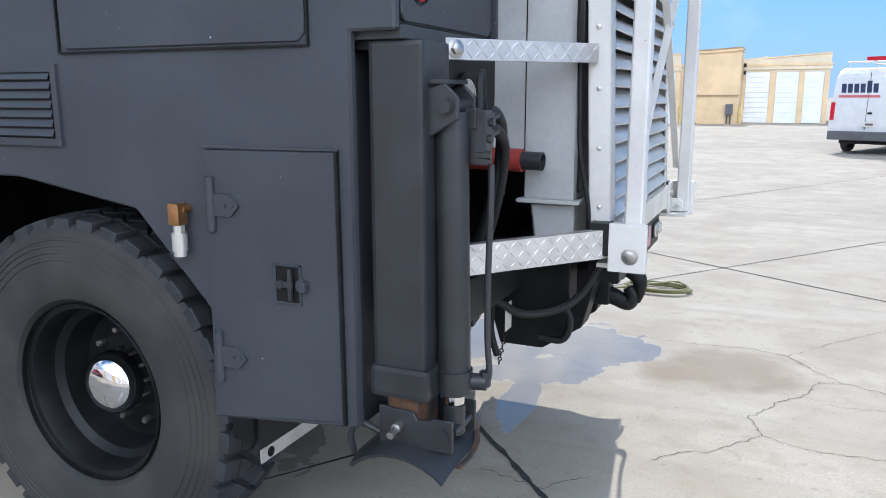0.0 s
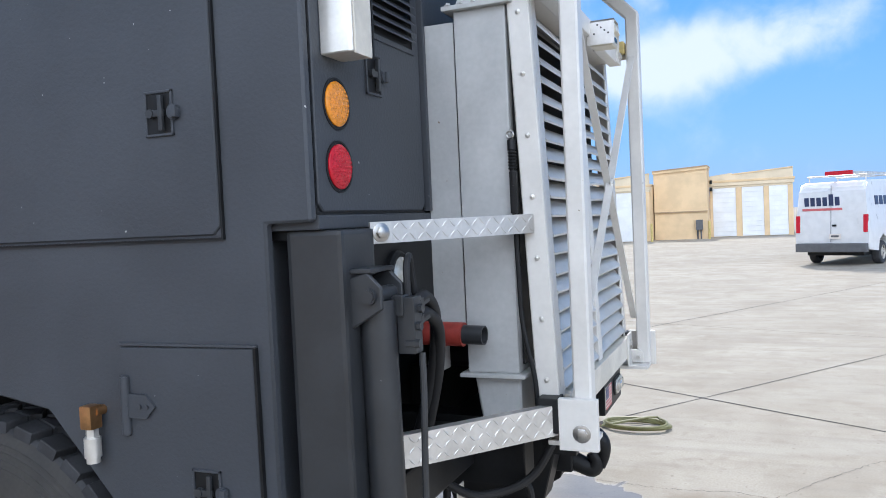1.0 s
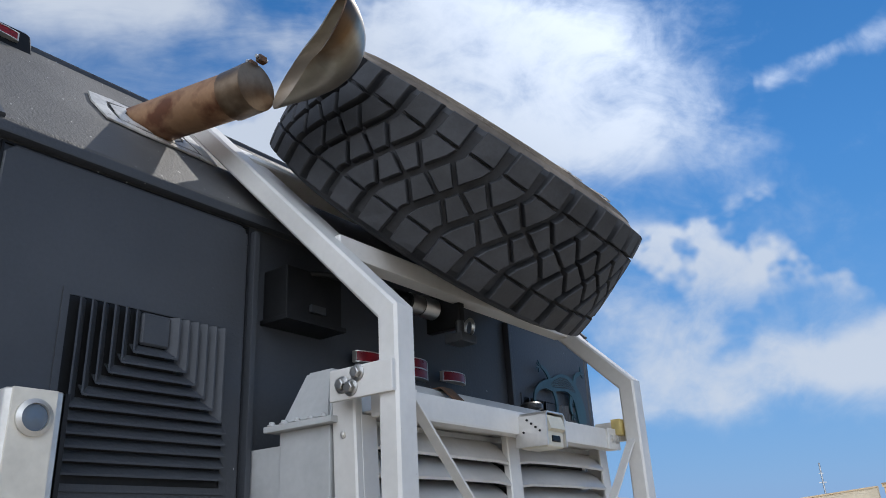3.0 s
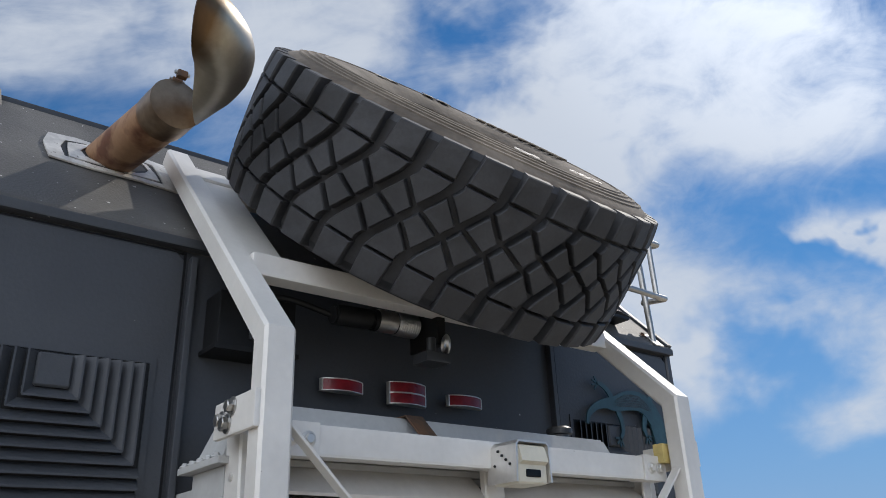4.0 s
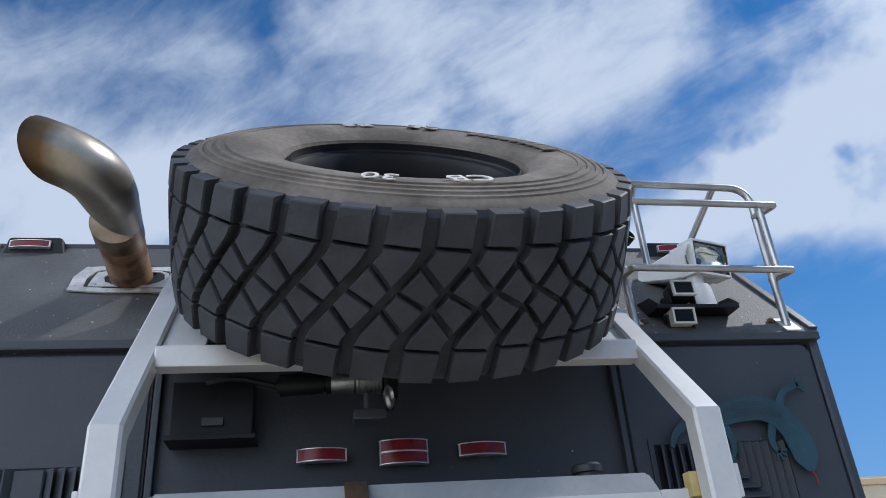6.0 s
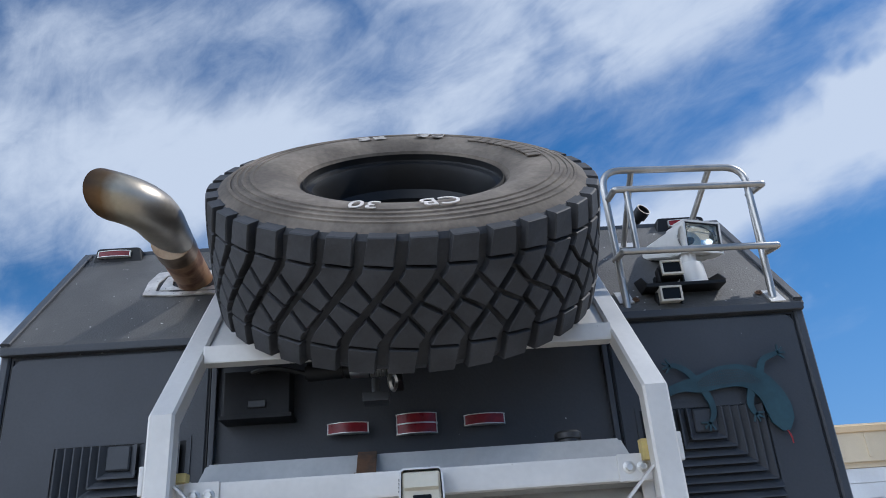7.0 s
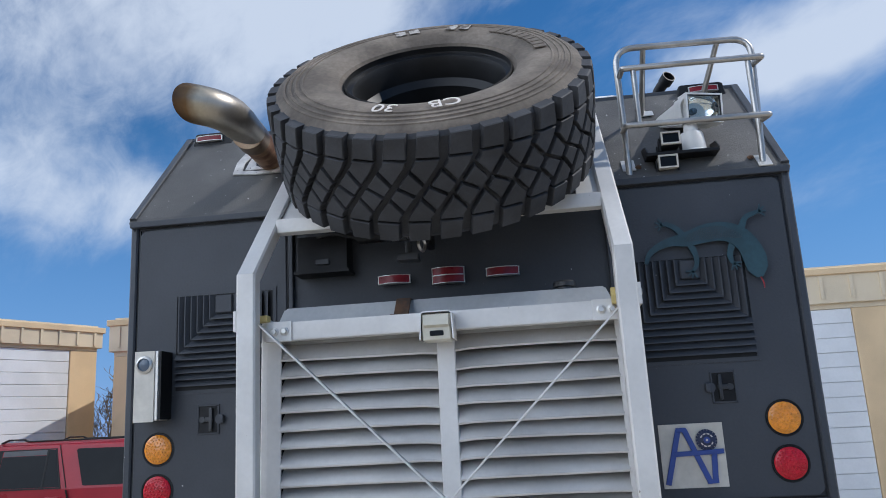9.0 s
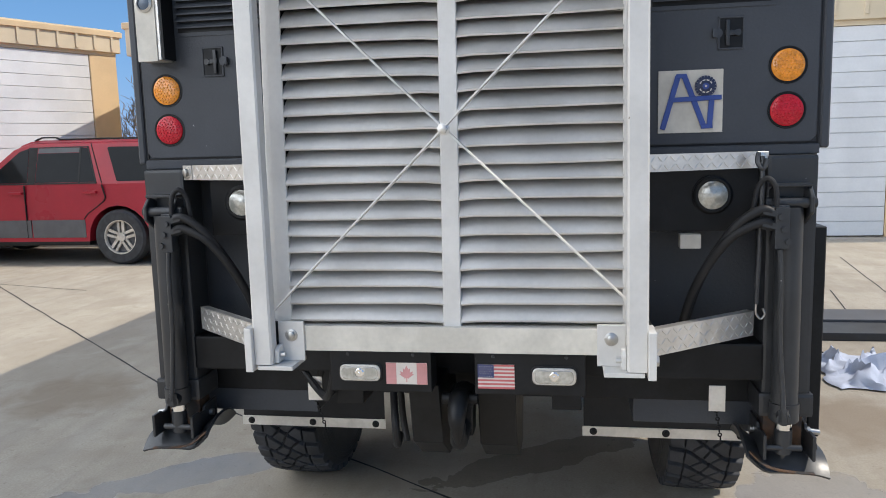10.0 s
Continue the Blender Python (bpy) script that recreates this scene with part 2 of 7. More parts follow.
M["navy"] = mat("navy_paint", (0.02, 0.03, 0.08), 0.35, var=0.1)
M["teal"] = mat("teal_painted_steel", (0.022, 0.060, 0.075), 0.45, var=0.18, scale=12, fine=70, bump=0.2)
M["flagred"] = mat("faded_red_print", (0.55, 0.13, 0.13), 0.5, var=0.08)
M["flagpink"] = mat("sun_faded_pink_print", (0.58, 0.27, 0.26), 0.5, var=0.08)
M["flagwhite"] = mat("white_print", (0.66, 0.60, 0.54), 0.5, var=0.05)
M["flagblue"] = mat("dark_blue_print", (0.035, 0.045, 0.14), 0.5, var=0.1)
M["chalk"] = mat("worn_white_paint_on_rubber", (0.42, 0.39, 0.35), 0.8, var=0.3, scale=34, fine=90, bump=0.3, col2=(0.12, 0.10, 0.085), low=0.46, high=0.54)
M["glass"] = mat("dark_tinted_glass", (0.012, 0.014, 0.016), 0.05, var=0.05, bump=0.0, spec=0.10, rough_var=0.01)
def clear_glass():
    m = bpy.data.materials.new("clear_glass")
    m.use_nodes = True
    b = m.node_tree.nodes["Principled BSDF"]
    b.inputs["Base Color"].default_value = (0.92, 0.95, 0.93, 1)
    b.inputs["Roughness"].default_value, b.inputs["Transmission Weight"].default_value, b.inputs["IOR"].default_value = 0.02, 1.0, 1.3
    return m


M["pane"] = clear_glass()
M["lens"] = mat("blue_grey_lens", (0.10, 0.13, 0.17), 0.08, var=0.1, bump=0.0, rough_var=0.02)
M["alloy"] = mat("dusty_wheel_alloy", (0.56, 0.52, 0.46), 0.5, metal=0.4, var=0.15, scale=12, fine=60, bump=0.1)
M["red_car"] = mat("red_car_paint", (0.37, 0.018, 0.034), 0.3, var=0.05, scale=2, fine=20, bump=0.0, coat=0.1, spec=0.3)
M["cargrey"] = mat("grey_plastic_cladding", (0.10, 0.10, 0.105), 0.5, var=0.1)
M["van"] = mat("white_van_paint", (0.66, 0.66, 0.66), 0.3, var=0.04, bump=0.0, coat=0.5)
M["tan"] = mat("tan_stucco", (0.68, 0.50, 0.30), 0.85, var=0.07, scale=1.2, fine=60, bump=0.3, depth=0.01)
M["sand"] = mat("pale_sand_stucco", (0.66, 0.55, 0.39), 0.85, var=0.06, scale=1.2, fine=60, bump=0.3, depth=0.01)
M["door"] = mat("white_sheet_door", (0.72, 0.73, 0.735), 0.45, var=0.05, scale=1.5, fine=30, bump=0.1)
M["canvas"] = mat("pale_blue_cloth", (0.50, 0.54, 0.64), 0.8, var=0.08, scale=9, fine=150, bump=0.3)
M["brown"] = mat("brown_painted_trim", (0.36, 0.25, 0.15), 0.8, var=0.08, scale=2, fine=60, bump=0.2)
M["twig"] = mat("bare_twigs", (0.16, 0.13, 0.10), 0.9, var=0.2)
M["joint"] = mat("joint_sealant", (0.045, 0.042, 0.04), 0.9, var=0.3, scale=20, fine=150, bump=0.6)
M["hosey"] = mat("yellow_green_hose", (0.20, 0.19, 0.08), 0.5, var=0.1)

# exhaust steel: heat-tinted at the mouth, rust near the base
M["pipe_rust"] = mat("rust_stained_pipe", (0.34, 0.19, 0.10), 0.55, metal=0.35, var=0.2, scale=11, fine=60, bump=0.3, col2=(0.13, 0.045, 0.018), low=0.45, high=0.6)
M["pipe_tint"] = mat("brown_heat_tinted_steel", (0.17, 0.10, 0.055), 0.34, metal=0.85, var=0.15, scale=9, fine=80, bump=0.12, col2=(0.33, 0.24, 0.16))


def outlet_material():
    """Bright steel, browned by heat towards the mouth of the outlet."""
    m = mat("heat_browned_outlet_steel", (0.52, 0.49, 0.44), 0.40, metal=0.8, var=0.1, scale=9, fine=80, bump=0.12)
    nt = m.node_tree
    b = nt.nodes["Principled BSDF"]
    old = b.inputs["Base Color"].links[0].from_socket
    tc, sep = nt.nodes.new("ShaderNodeTexCoord"), nt.nodes.new("ShaderNodeSeparateXYZ")
    nt.links.new(tc.outputs["Object"], sep.inputs[0])
    n = nt.nodes.new("ShaderNodeTexNoise")
    n.inputs["Scale"].default_value, n.inputs["Detail"].default_value = 14.0, 5.0
    nt.links.new(tc.outputs["Object"], n.inputs["Vector"])
    wob = nt.nodes.new("ShaderNodeMath")
    wob.operation = "MULTIPLY_ADD"
    wob.inputs[1].default_value = 0.05
    nt.links.new(n.outputs[0], wob.inputs[0])
    nt.links.new(sep.outputs[1], wob.inputs[2])
    ramp = nt.nodes.new("ShaderNodeValToRGB")
    rng = nt.nodes.new("ShaderNodeMapRange")
    rng.inputs["From Min"].default_value, rng.inputs["From Max"].default_value = 0.455, 0.60
    nt.links.new(wob.outputs[0], rng.inputs["Value"])
    nt.links.new(rng.outputs[0], ramp.inputs[0])
    el = ramp.color_ramp.elements
    el[0].color, el[1].color = (0.16, 0.10, 0.07, 1), (0.80, 0.76, 0.72, 1)
    e = el.new(0.28)
    e.color = (0.42, 0.27, 0.15, 1)
    e = el.new(0.55)
    e.color = (1.0, 0.93, 0.78, 1)
    mul = nt.nodes.new("ShaderNodeMixRGB")
    mul.blend_type = "MULTIPLY"
    mul.inputs[0].default_value = 1.0
    nt.links.new(old, mul.inputs[1])
    nt.links.new(ramp.outputs[0], mul.inputs[2])
    nt.links.new(mul.outputs[0], b.inputs["Base Color"])
    return m


M["outlet"] = outlet_material()


def ground_material():
    m = bpy.data.materials.new("weathered_concrete")
    m.use_nodes = True
    nt = m.node_tree
    b = nt.nodes["Principled BSDF"]
    tc = nt.nodes.new("ShaderNodeTexCoord")

    def noise_at(scale, detail=6.0, distort=0.0):
        n = nt.nodes.new("ShaderNodeTexNoise")
        n.inputs["Scale"].default_value, n.inputs["Detail"].default_value, n.inputs["Distortion"].default_value = scale, detail, distort
        nt.links.new(tc.outputs["Object"], n.inputs["Vector"])
        return n.outputs[0]

    def ramp(v, lo, hi, a=0.0, c=1.0):
        r = nt.nodes.new("ShaderNodeMapRange")
        for k, x in zip(("From Min", "From Max", "To Min", "To Max"), (lo, hi, a, c)):
            r.inputs[k].default_value = x
        nt.links.new(v, r.inputs["Value"])
        return r.outputs[0]

    def maths(op, a, c):
        n = nt.nodes.new("ShaderNodeMath")
        n.operation = op
        for i, v in enumerate((a, c)):
            if isinstance(v, (int, float)):
                n.inputs[i].default_value = v
            else:
                nt.links.new(v, n.inputs[i])
        return n.outputs[0]

    def blend(f, c1, c2, mode="MIX"):
        n = nt.nodes.new("ShaderNodeMixRGB")
        n.blend_type = mode
        for i, v in enumerate((f, c1, c2)):
            if isinstance(v, (int, float, tuple)):
                n.inputs[i].default_value = v
            else:
                nt.links.new(v, n.inputs[i])
        return n.outputs[0]

    big, mid, tiny = noise_at(0.35), noise_at(2.2, 8.0), noise_at(70.0, 4.0)
    col = blend(ramp(big, 0.35, 0.65), (0.370, 0.324, 0.255, 1), (0.446, 0.398, 0.323, 1))
    col = blend(ramp(mid, 0.45, 0.68, 0.0, 0.6), col, (0.325, 0.275, 0.209, 1))
    col = blend(ramp(noise_at(0.9, 9.0, 0.8), 0.48, 0.66, 0.0, 0.65), col, (0.308, 0.262, 0.202, 1))
    col = blend(ramp(noise_at(1.7, 9.0, 1.2), 0.56, 0.70, 0.0, 0.5), col, (0.489, 0.443, 0.366, 1))
    col = blend(ramp(noise_at(7.0, 7.0, 0.5), 0.54, 0.68, 0.0, 0.45), col, (0.293, 0.247, 0.190, 1))
    col = blend(ramp(tiny, 0.35, 0.7, 0.0, 0.45), col, (0.270, 0.230, 0.178, 1))
    # rubbed-in tyre marks and brushed dust, long in one direction
    for turn, along, tone, most in ((34, (0.35, 5.0, 1.0), (0.25, 0.22, 0.18, 1), 0.3), (-28, (0.5, 7.0, 1.0), (0.24, 0.21, 0.17, 1), 0.28), (60, (0.8, 2.4, 1.0), (0.43, 0.395, 0.335, 1), 0.3)):
        mp = nt.nodes.new("ShaderNodeMapping")
        mp.inputs["Rotation"].default_value, mp.inputs["Scale"].default_value = (0, 0, radians(turn)), along
        nt.links.new(tc.outputs["Object"], mp.inputs[0])
        n = nt.nodes.new("ShaderNodeTexNoise")
        n.inputs["Scale"].default_value, n.inputs["Detail"].default_value, n.inputs["Distortion"].default_value = 1.0, 6.0, 0.4
        nt.links.new(mp.outputs[0], n.inputs["Vector"])
        col = blend(ramp(n.outputs[0], 0.52, 0.72, 0.0, most), col, tone)
    speck = noise_at(24.0, 3.0)
    col = blend(ramp(speck, 0.66, 0.72, 0.0, 0.5), col, (0.2, 0.165, 0.125, 1))
    # wet patches: water let run over the slab, with ragged edges
    sep = nt.nodes.new("ShaderNodeSeparateXYZ")
    nt.links.new(tc.outputs["Object"], sep.inputs[0])
    ragged = maths("MULTIPLY", maths("SUBTRACT", noise_at(3.6, 8.0, 0.6), 0.5), 2.6)
    wet = None
    for cx, cy, rx, ry, turn in WET:
        c, s = math.cos(radians(turn)), math.sin(radians(turn))
        dx, dy = maths("SUBTRACT", sep.outputs[0], cx), maths("SUBTRACT", sep.outputs[1], cy)
        u = maths("ADD", maths("MULTIPLY", dx, c / rx), maths("MULTIPLY", dy, s / rx))
        v = maths("ADD", maths("MULTIPLY", dx, -s / ry), maths("MULTIPLY", dy, c / ry))
        d = maths("ADD", maths("ADD", maths("MULTIPLY", u, u), maths("MULTIPLY", v, v)), ragged)
        one = ramp(d, 1.0, 0.9)
        wet = one if wet is None else maths("MAXIMUM", wet, one)
    damp = None
    for cx, cy, r in DAMP:
        dx, dy = maths("SUBTRACT", sep.outputs[0], cx), maths("SUBTRACT", sep.outputs[1], cy)
        d = maths("ADD", maths("MULTIPLY", maths("ADD", maths("MULTIPLY", dx, dx), maths("MULTIPLY", dy, dy)), 1 / r / r), ragged)
        one = ramp(d, 1.3, 0.2)
        damp = one if damp is None else maths("MAXIMUM", damp, one)
    col = blend(maths("MULTIPLY", damp, 0.75), col, (0.235, 0.18, 0.125, 1))
    col = blend(maths("MULTIPLY", wet, 0.4), col, (0.17, 0.155, 0.14, 1))
    nt.links.new(col, b.inputs["Base Color"])
    nt.links.new(maths("ADD", maths("MULTIPLY", wet, -0.77), ramp(mid, 0.3, 0.7, 0.78, 0.88)), b.inputs["Roughness"])
    bp = nt.nodes.new("ShaderNodeBump")
    bp.inputs["Distance"].default_value = 0.004
    nt.links.new(maths("SUBTRACT", 0.5, maths("MULTIPLY", wet, 0.485)), bp.inputs["Strength"])
    nt.links.new(tiny, bp.inputs["Height"])
    nt.links.new(bp.outputs[0], b.inputs["Normal"])
    return m


WET = [(-0.62, 3.0, 0.72, 0.46, 25), (-0.34, 2.50, 0.46, 0.24, 38), (-0.08, 2.98, 0.40, 0.24, 30), (-1.0, -0.42, 0.72, 0.19, 124), (-0.33, 2.0, 0.46, 0.09, 98), (-1.4, 1.5, 0.16, 0.75, 35)]
DAMP = [(0.66, 2.95, 0.42), (0.35, 2.75, 0.2), (-2.1, 3.4, 0.5), (-2.2, -2.0, 0.5)]
M["ground"] = ground_material()


# ---- building helpers ----
def part(name, bm, material, parent, label=""):
    me = bpy.data.meshes.new(name)
    bmesh.ops.recalc_face_normals(bm, faces=bm.faces)
    bm.to_mesh(me)
    bm.free()
    me.materials.append(M[material] if isinstance(material, str) else material)
    ob = new(name, me)
    if parent is not None:
        ob.parent = parent
        if parent.type == "EMPTY":
            ob.matrix_parent_inverse = parent.matrix_basis.inverted()
    if label:
        ob["label"] = label
    return ob


def thing(name, label, category, at=(0, 0, 0), group="", kind=""):
    e = new(name)
    e.matrix_basis = Matrix.Translation(at)
    e.empty_display_size = 0.1
    return tagged(e, label, category, group, kind)


def setting(name, bm, material, label="", category="", kind="structure"):
    ob = part(name, bm, material, None)
    return tagged(ob, label, category, "", kind)


def smooth(ob, angle=35):
    for p in ob.data.polygons:
        p.use_smooth = True
    ob.data.set_sharp_from_angle(angle=radians(angle))
    return ob


def box(x0, x1, y0, y1, z0, z1, bevel=0.0, bm=None, seg=2, m=None):
    own = bmesh.new()
    bmesh.ops.create_cube(own, size=1.0)
    for v in own.verts:
        v.co = Vector(((x0 + x1) / 2 + v.co.x * (x1 - x0), (y0 + y1) / 2 + v.co.y * (y1 - y0), (z0 + z1) / 2 + v.co.z * (z1 - z0)))
    if bevel:
        bmesh.ops.bevel(own, geom=own.edges[:], offset=bevel, segments=seg, profile=0.7, affect="EDGES")
    if m is not None:
        bmesh.ops.transform(own, matrix=m, verts=own.verts)
    return join(bm, own)


def join(bm, own):
    if bm is None:
        return own
    me = bpy.data.meshes.new("tmp")
    own.to_mesh(me)
    own.free()
    bm.from_mesh(me)
    bpy.data.meshes.remove(me)
    return bm


def prism(points, axis, a, b, bm=None, bevel=0.0):
    """A polygon in the plane across axis ('x': (y, z); 'y': (x, z); 'z': (x, y)), drawn out from a to b."""
    own = bmesh.new()
    put = {"x": lambda p, h: (h, p[0], p[1]), "y": lambda p, h: (p[0], h, p[1]), "z": lambda p, h: (p[0], p[1], h)}[axis]
    lo, hi = [own.verts.new(put(p, a)) for p in points], [own.verts.new(put(p, b)) for p in points]
    own.faces.new(lo)
    own.faces.new(hi[::-1])
    for i in range(len(points)):
        j = (i + 1) % len(points)
        own.faces.new((lo[i], hi[i], hi[j], lo[j]))
    if bevel:
        bmesh.ops.recalc_face_normals(own, faces=own.faces)
        bmesh.ops.bevel(own, geom=own.edges[:], offset=bevel, segments=1, affect="EDGES")
    return join(bm, own)


def rod(p, q, r, bm=None, seg=16, r2=None, bevel=0.0):
    p, q = Vector(p), Vector(q)
    own = bmesh.new()
    bmesh.ops.create_cone(own, cap_ends=True, segments=seg, radius1=r, radius2=r if r2 is None else r2, depth=(q - p).length)
    if bevel:
        bmesh.ops.bevel(own, geom=[e for e in own.edges if len(e.link_faces) == 2 and any(len(f.verts) > 4 for f in e.link_faces)], offset=bevel, segments=2, affect="EDGES")
    m = Matrix.Translation((p + q) / 2) @ (q - p).to_track_quat("Z", "Y").to_matrix().to_4x4()
    bmesh.ops.transform(own, matrix=m, verts=own.verts)
    return join(bm, own)


def curve(points, n=8):
    """A smooth line through the points (Catmull-Rom)."""
    p = [Vector(q) for q in points]
    p = [p[0] * 2 - p[1]] + p + [p[-1] * 2 - p[-2]]
    out = []
    for i in range(1, len(p) - 2):
        a, b, c, d = p[i - 1:i + 3]
        for k in range(n):
            t = k / n
            out.append(0.5 * (2 * b + (c - a) * t + (2 * a - 5 * b + 4 * c - d) * t * t + (3 * b - a - 3 * c + d) * t ** 3))
    return out + [p[-2]]


def round_corners(points, r, n=6):
    p = [Vector(q) for q in points]
    out = [p[0]]
    for a, b, c in zip(p, p[1:], p[2:]):
        s, e = b + (a - b).normalized() * r, b + (c - b).normalized() * r
        out += [s * (1 - t) ** 2 + b * 2 * t * (1 - t) + e * t * t for t in (k / n for k in range(n + 1))]
    return out + [p[-1]]


def sweep(points, outline, up=(0, 0, 1), bm=None, cap=True, scale=None):
    """An outline (list of (side, normal)) carried along points, mitred at the corners; side = along x up."""
    own = bmesh.new()
    pts = [Vector(q) for q in points]
    rings = []
    for i, p in enumerate(pts):
        a = (p - pts[i - 1]).normalized() if i else (pts[1] - p).normalized()
        b = (pts[i + 1] - p).normalized() if i + 1 < len(pts) else a
        t = (a + b).normalized()
        side = a.cross(Vector(up)).normalized()
        nrm = side.cross(a).normalized()
        k = 1.0 if scale is None else scale[i]
        ring = []
        for s, h in outline:
            q = side * s * k + nrm * h * k
            q = q - a * (q.dot(t) / max(0.2, a.dot(t)))
            ring.append(own.verts.new(p + q))
        rings.append(ring)
    n = len(outline)
    for r0, r1 in zip(rings, rings[1:]):
        for i in range(n):
            own.faces.new((r0[i], r0[(i + 1) % n], r1[(i + 1) % n], r1[i]))
    if cap:
        own.faces.new(rings[0])
        own.faces.new(rings[-1][::-1])
    return join(bm, own)


def circle(r, n=12):
    return [(r * math.cos(2 * math.pi * i / n), r * math.sin(2 * math.pi * i / n)) for i in range(n)]


def rect(w, h, c=0.006):
    w, h = w / 2, h / 2
    return [(-w, -h + c), (-w + c, -h), (w - c, -h), (w, -h + c), (w, h - c), (w - c, h), (-w + c, h), (-w, h - c)]


def pipe(points, r, bm=None, n=12, up=(0, 0, 1)):
    """A round tube along points, its ring carried without twist."""
    own = bmesh.new()
    pts = [Vector(q) for q in points]
    t0 = (pts[1] - pts[0]).normalized()
    side = t0.orthogonal().normalized()
    rings = []
    for i, p in enumerate(pts):
        t = (pts[min(i + 1, len(pts) - 1)] - pts[max(i - 1, 0)]).normalized()
        side = (side - t * side.dot(t)).normalized()
        other = t.cross(side)
        rr = r[i] if isinstance(r, list) else r
        rings.append([own.verts.new(p + side * (rr * c) + other * (rr * s)) for c, s in circle(1.0, n)])
    for r0, r1 in zip(rings, rings[1:]):
        for i in range(n):
            own.faces.new((r0[i], r0[(i + 1) % n], r1[(i + 1) % n], r1[i]))
    own.faces.new(rings[0])
    own.faces.new(rings[-1][::-1])
    return join(bm, own)


def lathe(profile, m, seg=64, bm=None, close=False, cap=True):
    """(radius, height) pairs turned round the z axis, then placed by m."""
    own = bmesh.new()
    rings = [[own.verts.new((r * math.cos(2 * math.pi * i / seg), r * math.sin(2 * math.pi * i / seg), h)) for i in range(seg)] for r, h in profile]
    pairs = list(zip(rings, rings[1:])) + ([(rings[-1], rings[0])] if close else [])
    for r0, r1 in pairs:
        for i in range(seg):
            own.faces.new((r0[i], r0[(i + 1) % seg], r1[(i + 1) % seg], r1[i]))
    if not close and cap:
        for ring, flip in ((rings[0], 1), (rings[-1], -1)):
            if (ring[0].co.xy).length > 1e-5:
                own.faces.new(ring[::flip])
    bmesh.ops.remove_doubles(own, verts=own.verts, dist=1e-6)
    bmesh.ops.transform(own, matrix=m, verts=own.verts)
    return join(bm, own)


def facing(p, normal, spin=0.0):
    """A pose at p whose z axis runs along normal."""
    return Matrix.Translation(p) @ Vector(normal).to_track_quat("Z", "Y").to_matrix().to_4x4() @ pose(0, 0, 0, 0, 0, spin)


def bolt(p, normal, r=0.012, h=0.008, bm=None):
    own = lathe([(r * 1.5, 0), (r * 1.5, 0.002), (r * 1.42, 0.0025)], facing(p, normal), 16)
    own = lathe([(r, 0.002), (r, h), (r * 0.8, h + 0.0015)], facing(p, normal), 6, own)
    return join(bm, own)


# ---- ground ----
bm = bmesh.new()
bmesh.ops.create_grid(bm, x_segments=2, y_segments=2, size=400)
ground = setting("ground", bm, "ground", "pale weathered concrete yard with stains, cracks and wet patches", "ground")


def strip(name, points, width, z=0.003, material="joint", ragged=0.0, seed=1):
    rnd = random.Random(seed)
    pts = [Vector((x, y, 0)) for x, y in points]
    own = bmesh.new()
    left, right = [], []
    for i, p in enumerate(pts):
        t = (pts[min(i + 1, len(pts) - 1)] - pts[max(i - 1, 0)]).normalized()
        nrm = Vector((-t.y, t.x, 0))
        w = width / 2 * (1 + ragged * rnd.uniform(-1, 1))
        left.append(own.verts.new(p + nrm * w + Vector((0, 0, z))))
        right.append(own.verts.new(p - nrm * w + Vector((0, 0, z))))
    for i in range(len(pts) - 1):
        own.faces.new((left[i], right[i], right[i + 1], left[i + 1]))
    return setting(name, own, material, "dark joint or crack line in the concrete slab", "joint")


def wander(a, b, step, spread, seed):
    rnd = random.Random(seed)
    a, b = Vector(a), Vector(b)
    n = max(3, int((b - a).length / step))
    side = Vector((-(b - a).y, (b - a).x)).normalized()
    return [tuple(a.lerp(b, i / n) + side * (rnd.uniform(-spread, spread) if 0 < i < n else 0)) for i in range(n + 1)]


# expansion joints of the slab
strip("joint", wander((-7.0, -6.72), (-2.53, -1.5), 0.4, 0.006, 3), 0.016, ragged=0.3)
strip("joint", wander((-2.53, -1.5), (-0.46, 1.62), 0.3, 0.006, 3), 0.016, ragged=0.3)
strip("joint", wander((-0.46, 1.66), (0.45, 0.69), 0.05, 0.004, 4), 0.026, ragged=0.45)
strip("joint", wander((-2.6, 7.5), (9.0, 0.6), 0.6, 0.006, 5), 0.016, ragged=0.3)
strip("joint", wander((-0.7, 4.2), (6.2, 13.6), 0.6, 0.006, 6), 0.011, ragged=0.3)
strip("joint", wander((-2.0, 7.6), (8.0, 24.5), 0.8, 0.006, 8), 0.014, ragged=0.3)
strip("joint", wander((-2.3, 11.0), (6.5, 7.8), 0.6, 0.006, 14), 0.009, ragged=0.3)
strip("joint", wander((-7.1, -8.0), (-6.2, -4.6), 0.6, 0.006, 7), 0.014)
strip("joint", wander((-8.9, 5.5), (-4.5, 4.87), 0.5, 0.006, 9), 0.014)
strip("joint", wander((-6.4, 4.58), (-4.9, 4.32), 0.5, 0.006, 10), 0.014)


def crack(points, width, seed):
    out = []
    for a, b in zip(points, points[1:]):
        out += wander(a, b, 0.026, 0.013, seed + len(out))[:-1]
    strip("crack", out + [points[-1]], width, ragged=0.6, seed=seed)


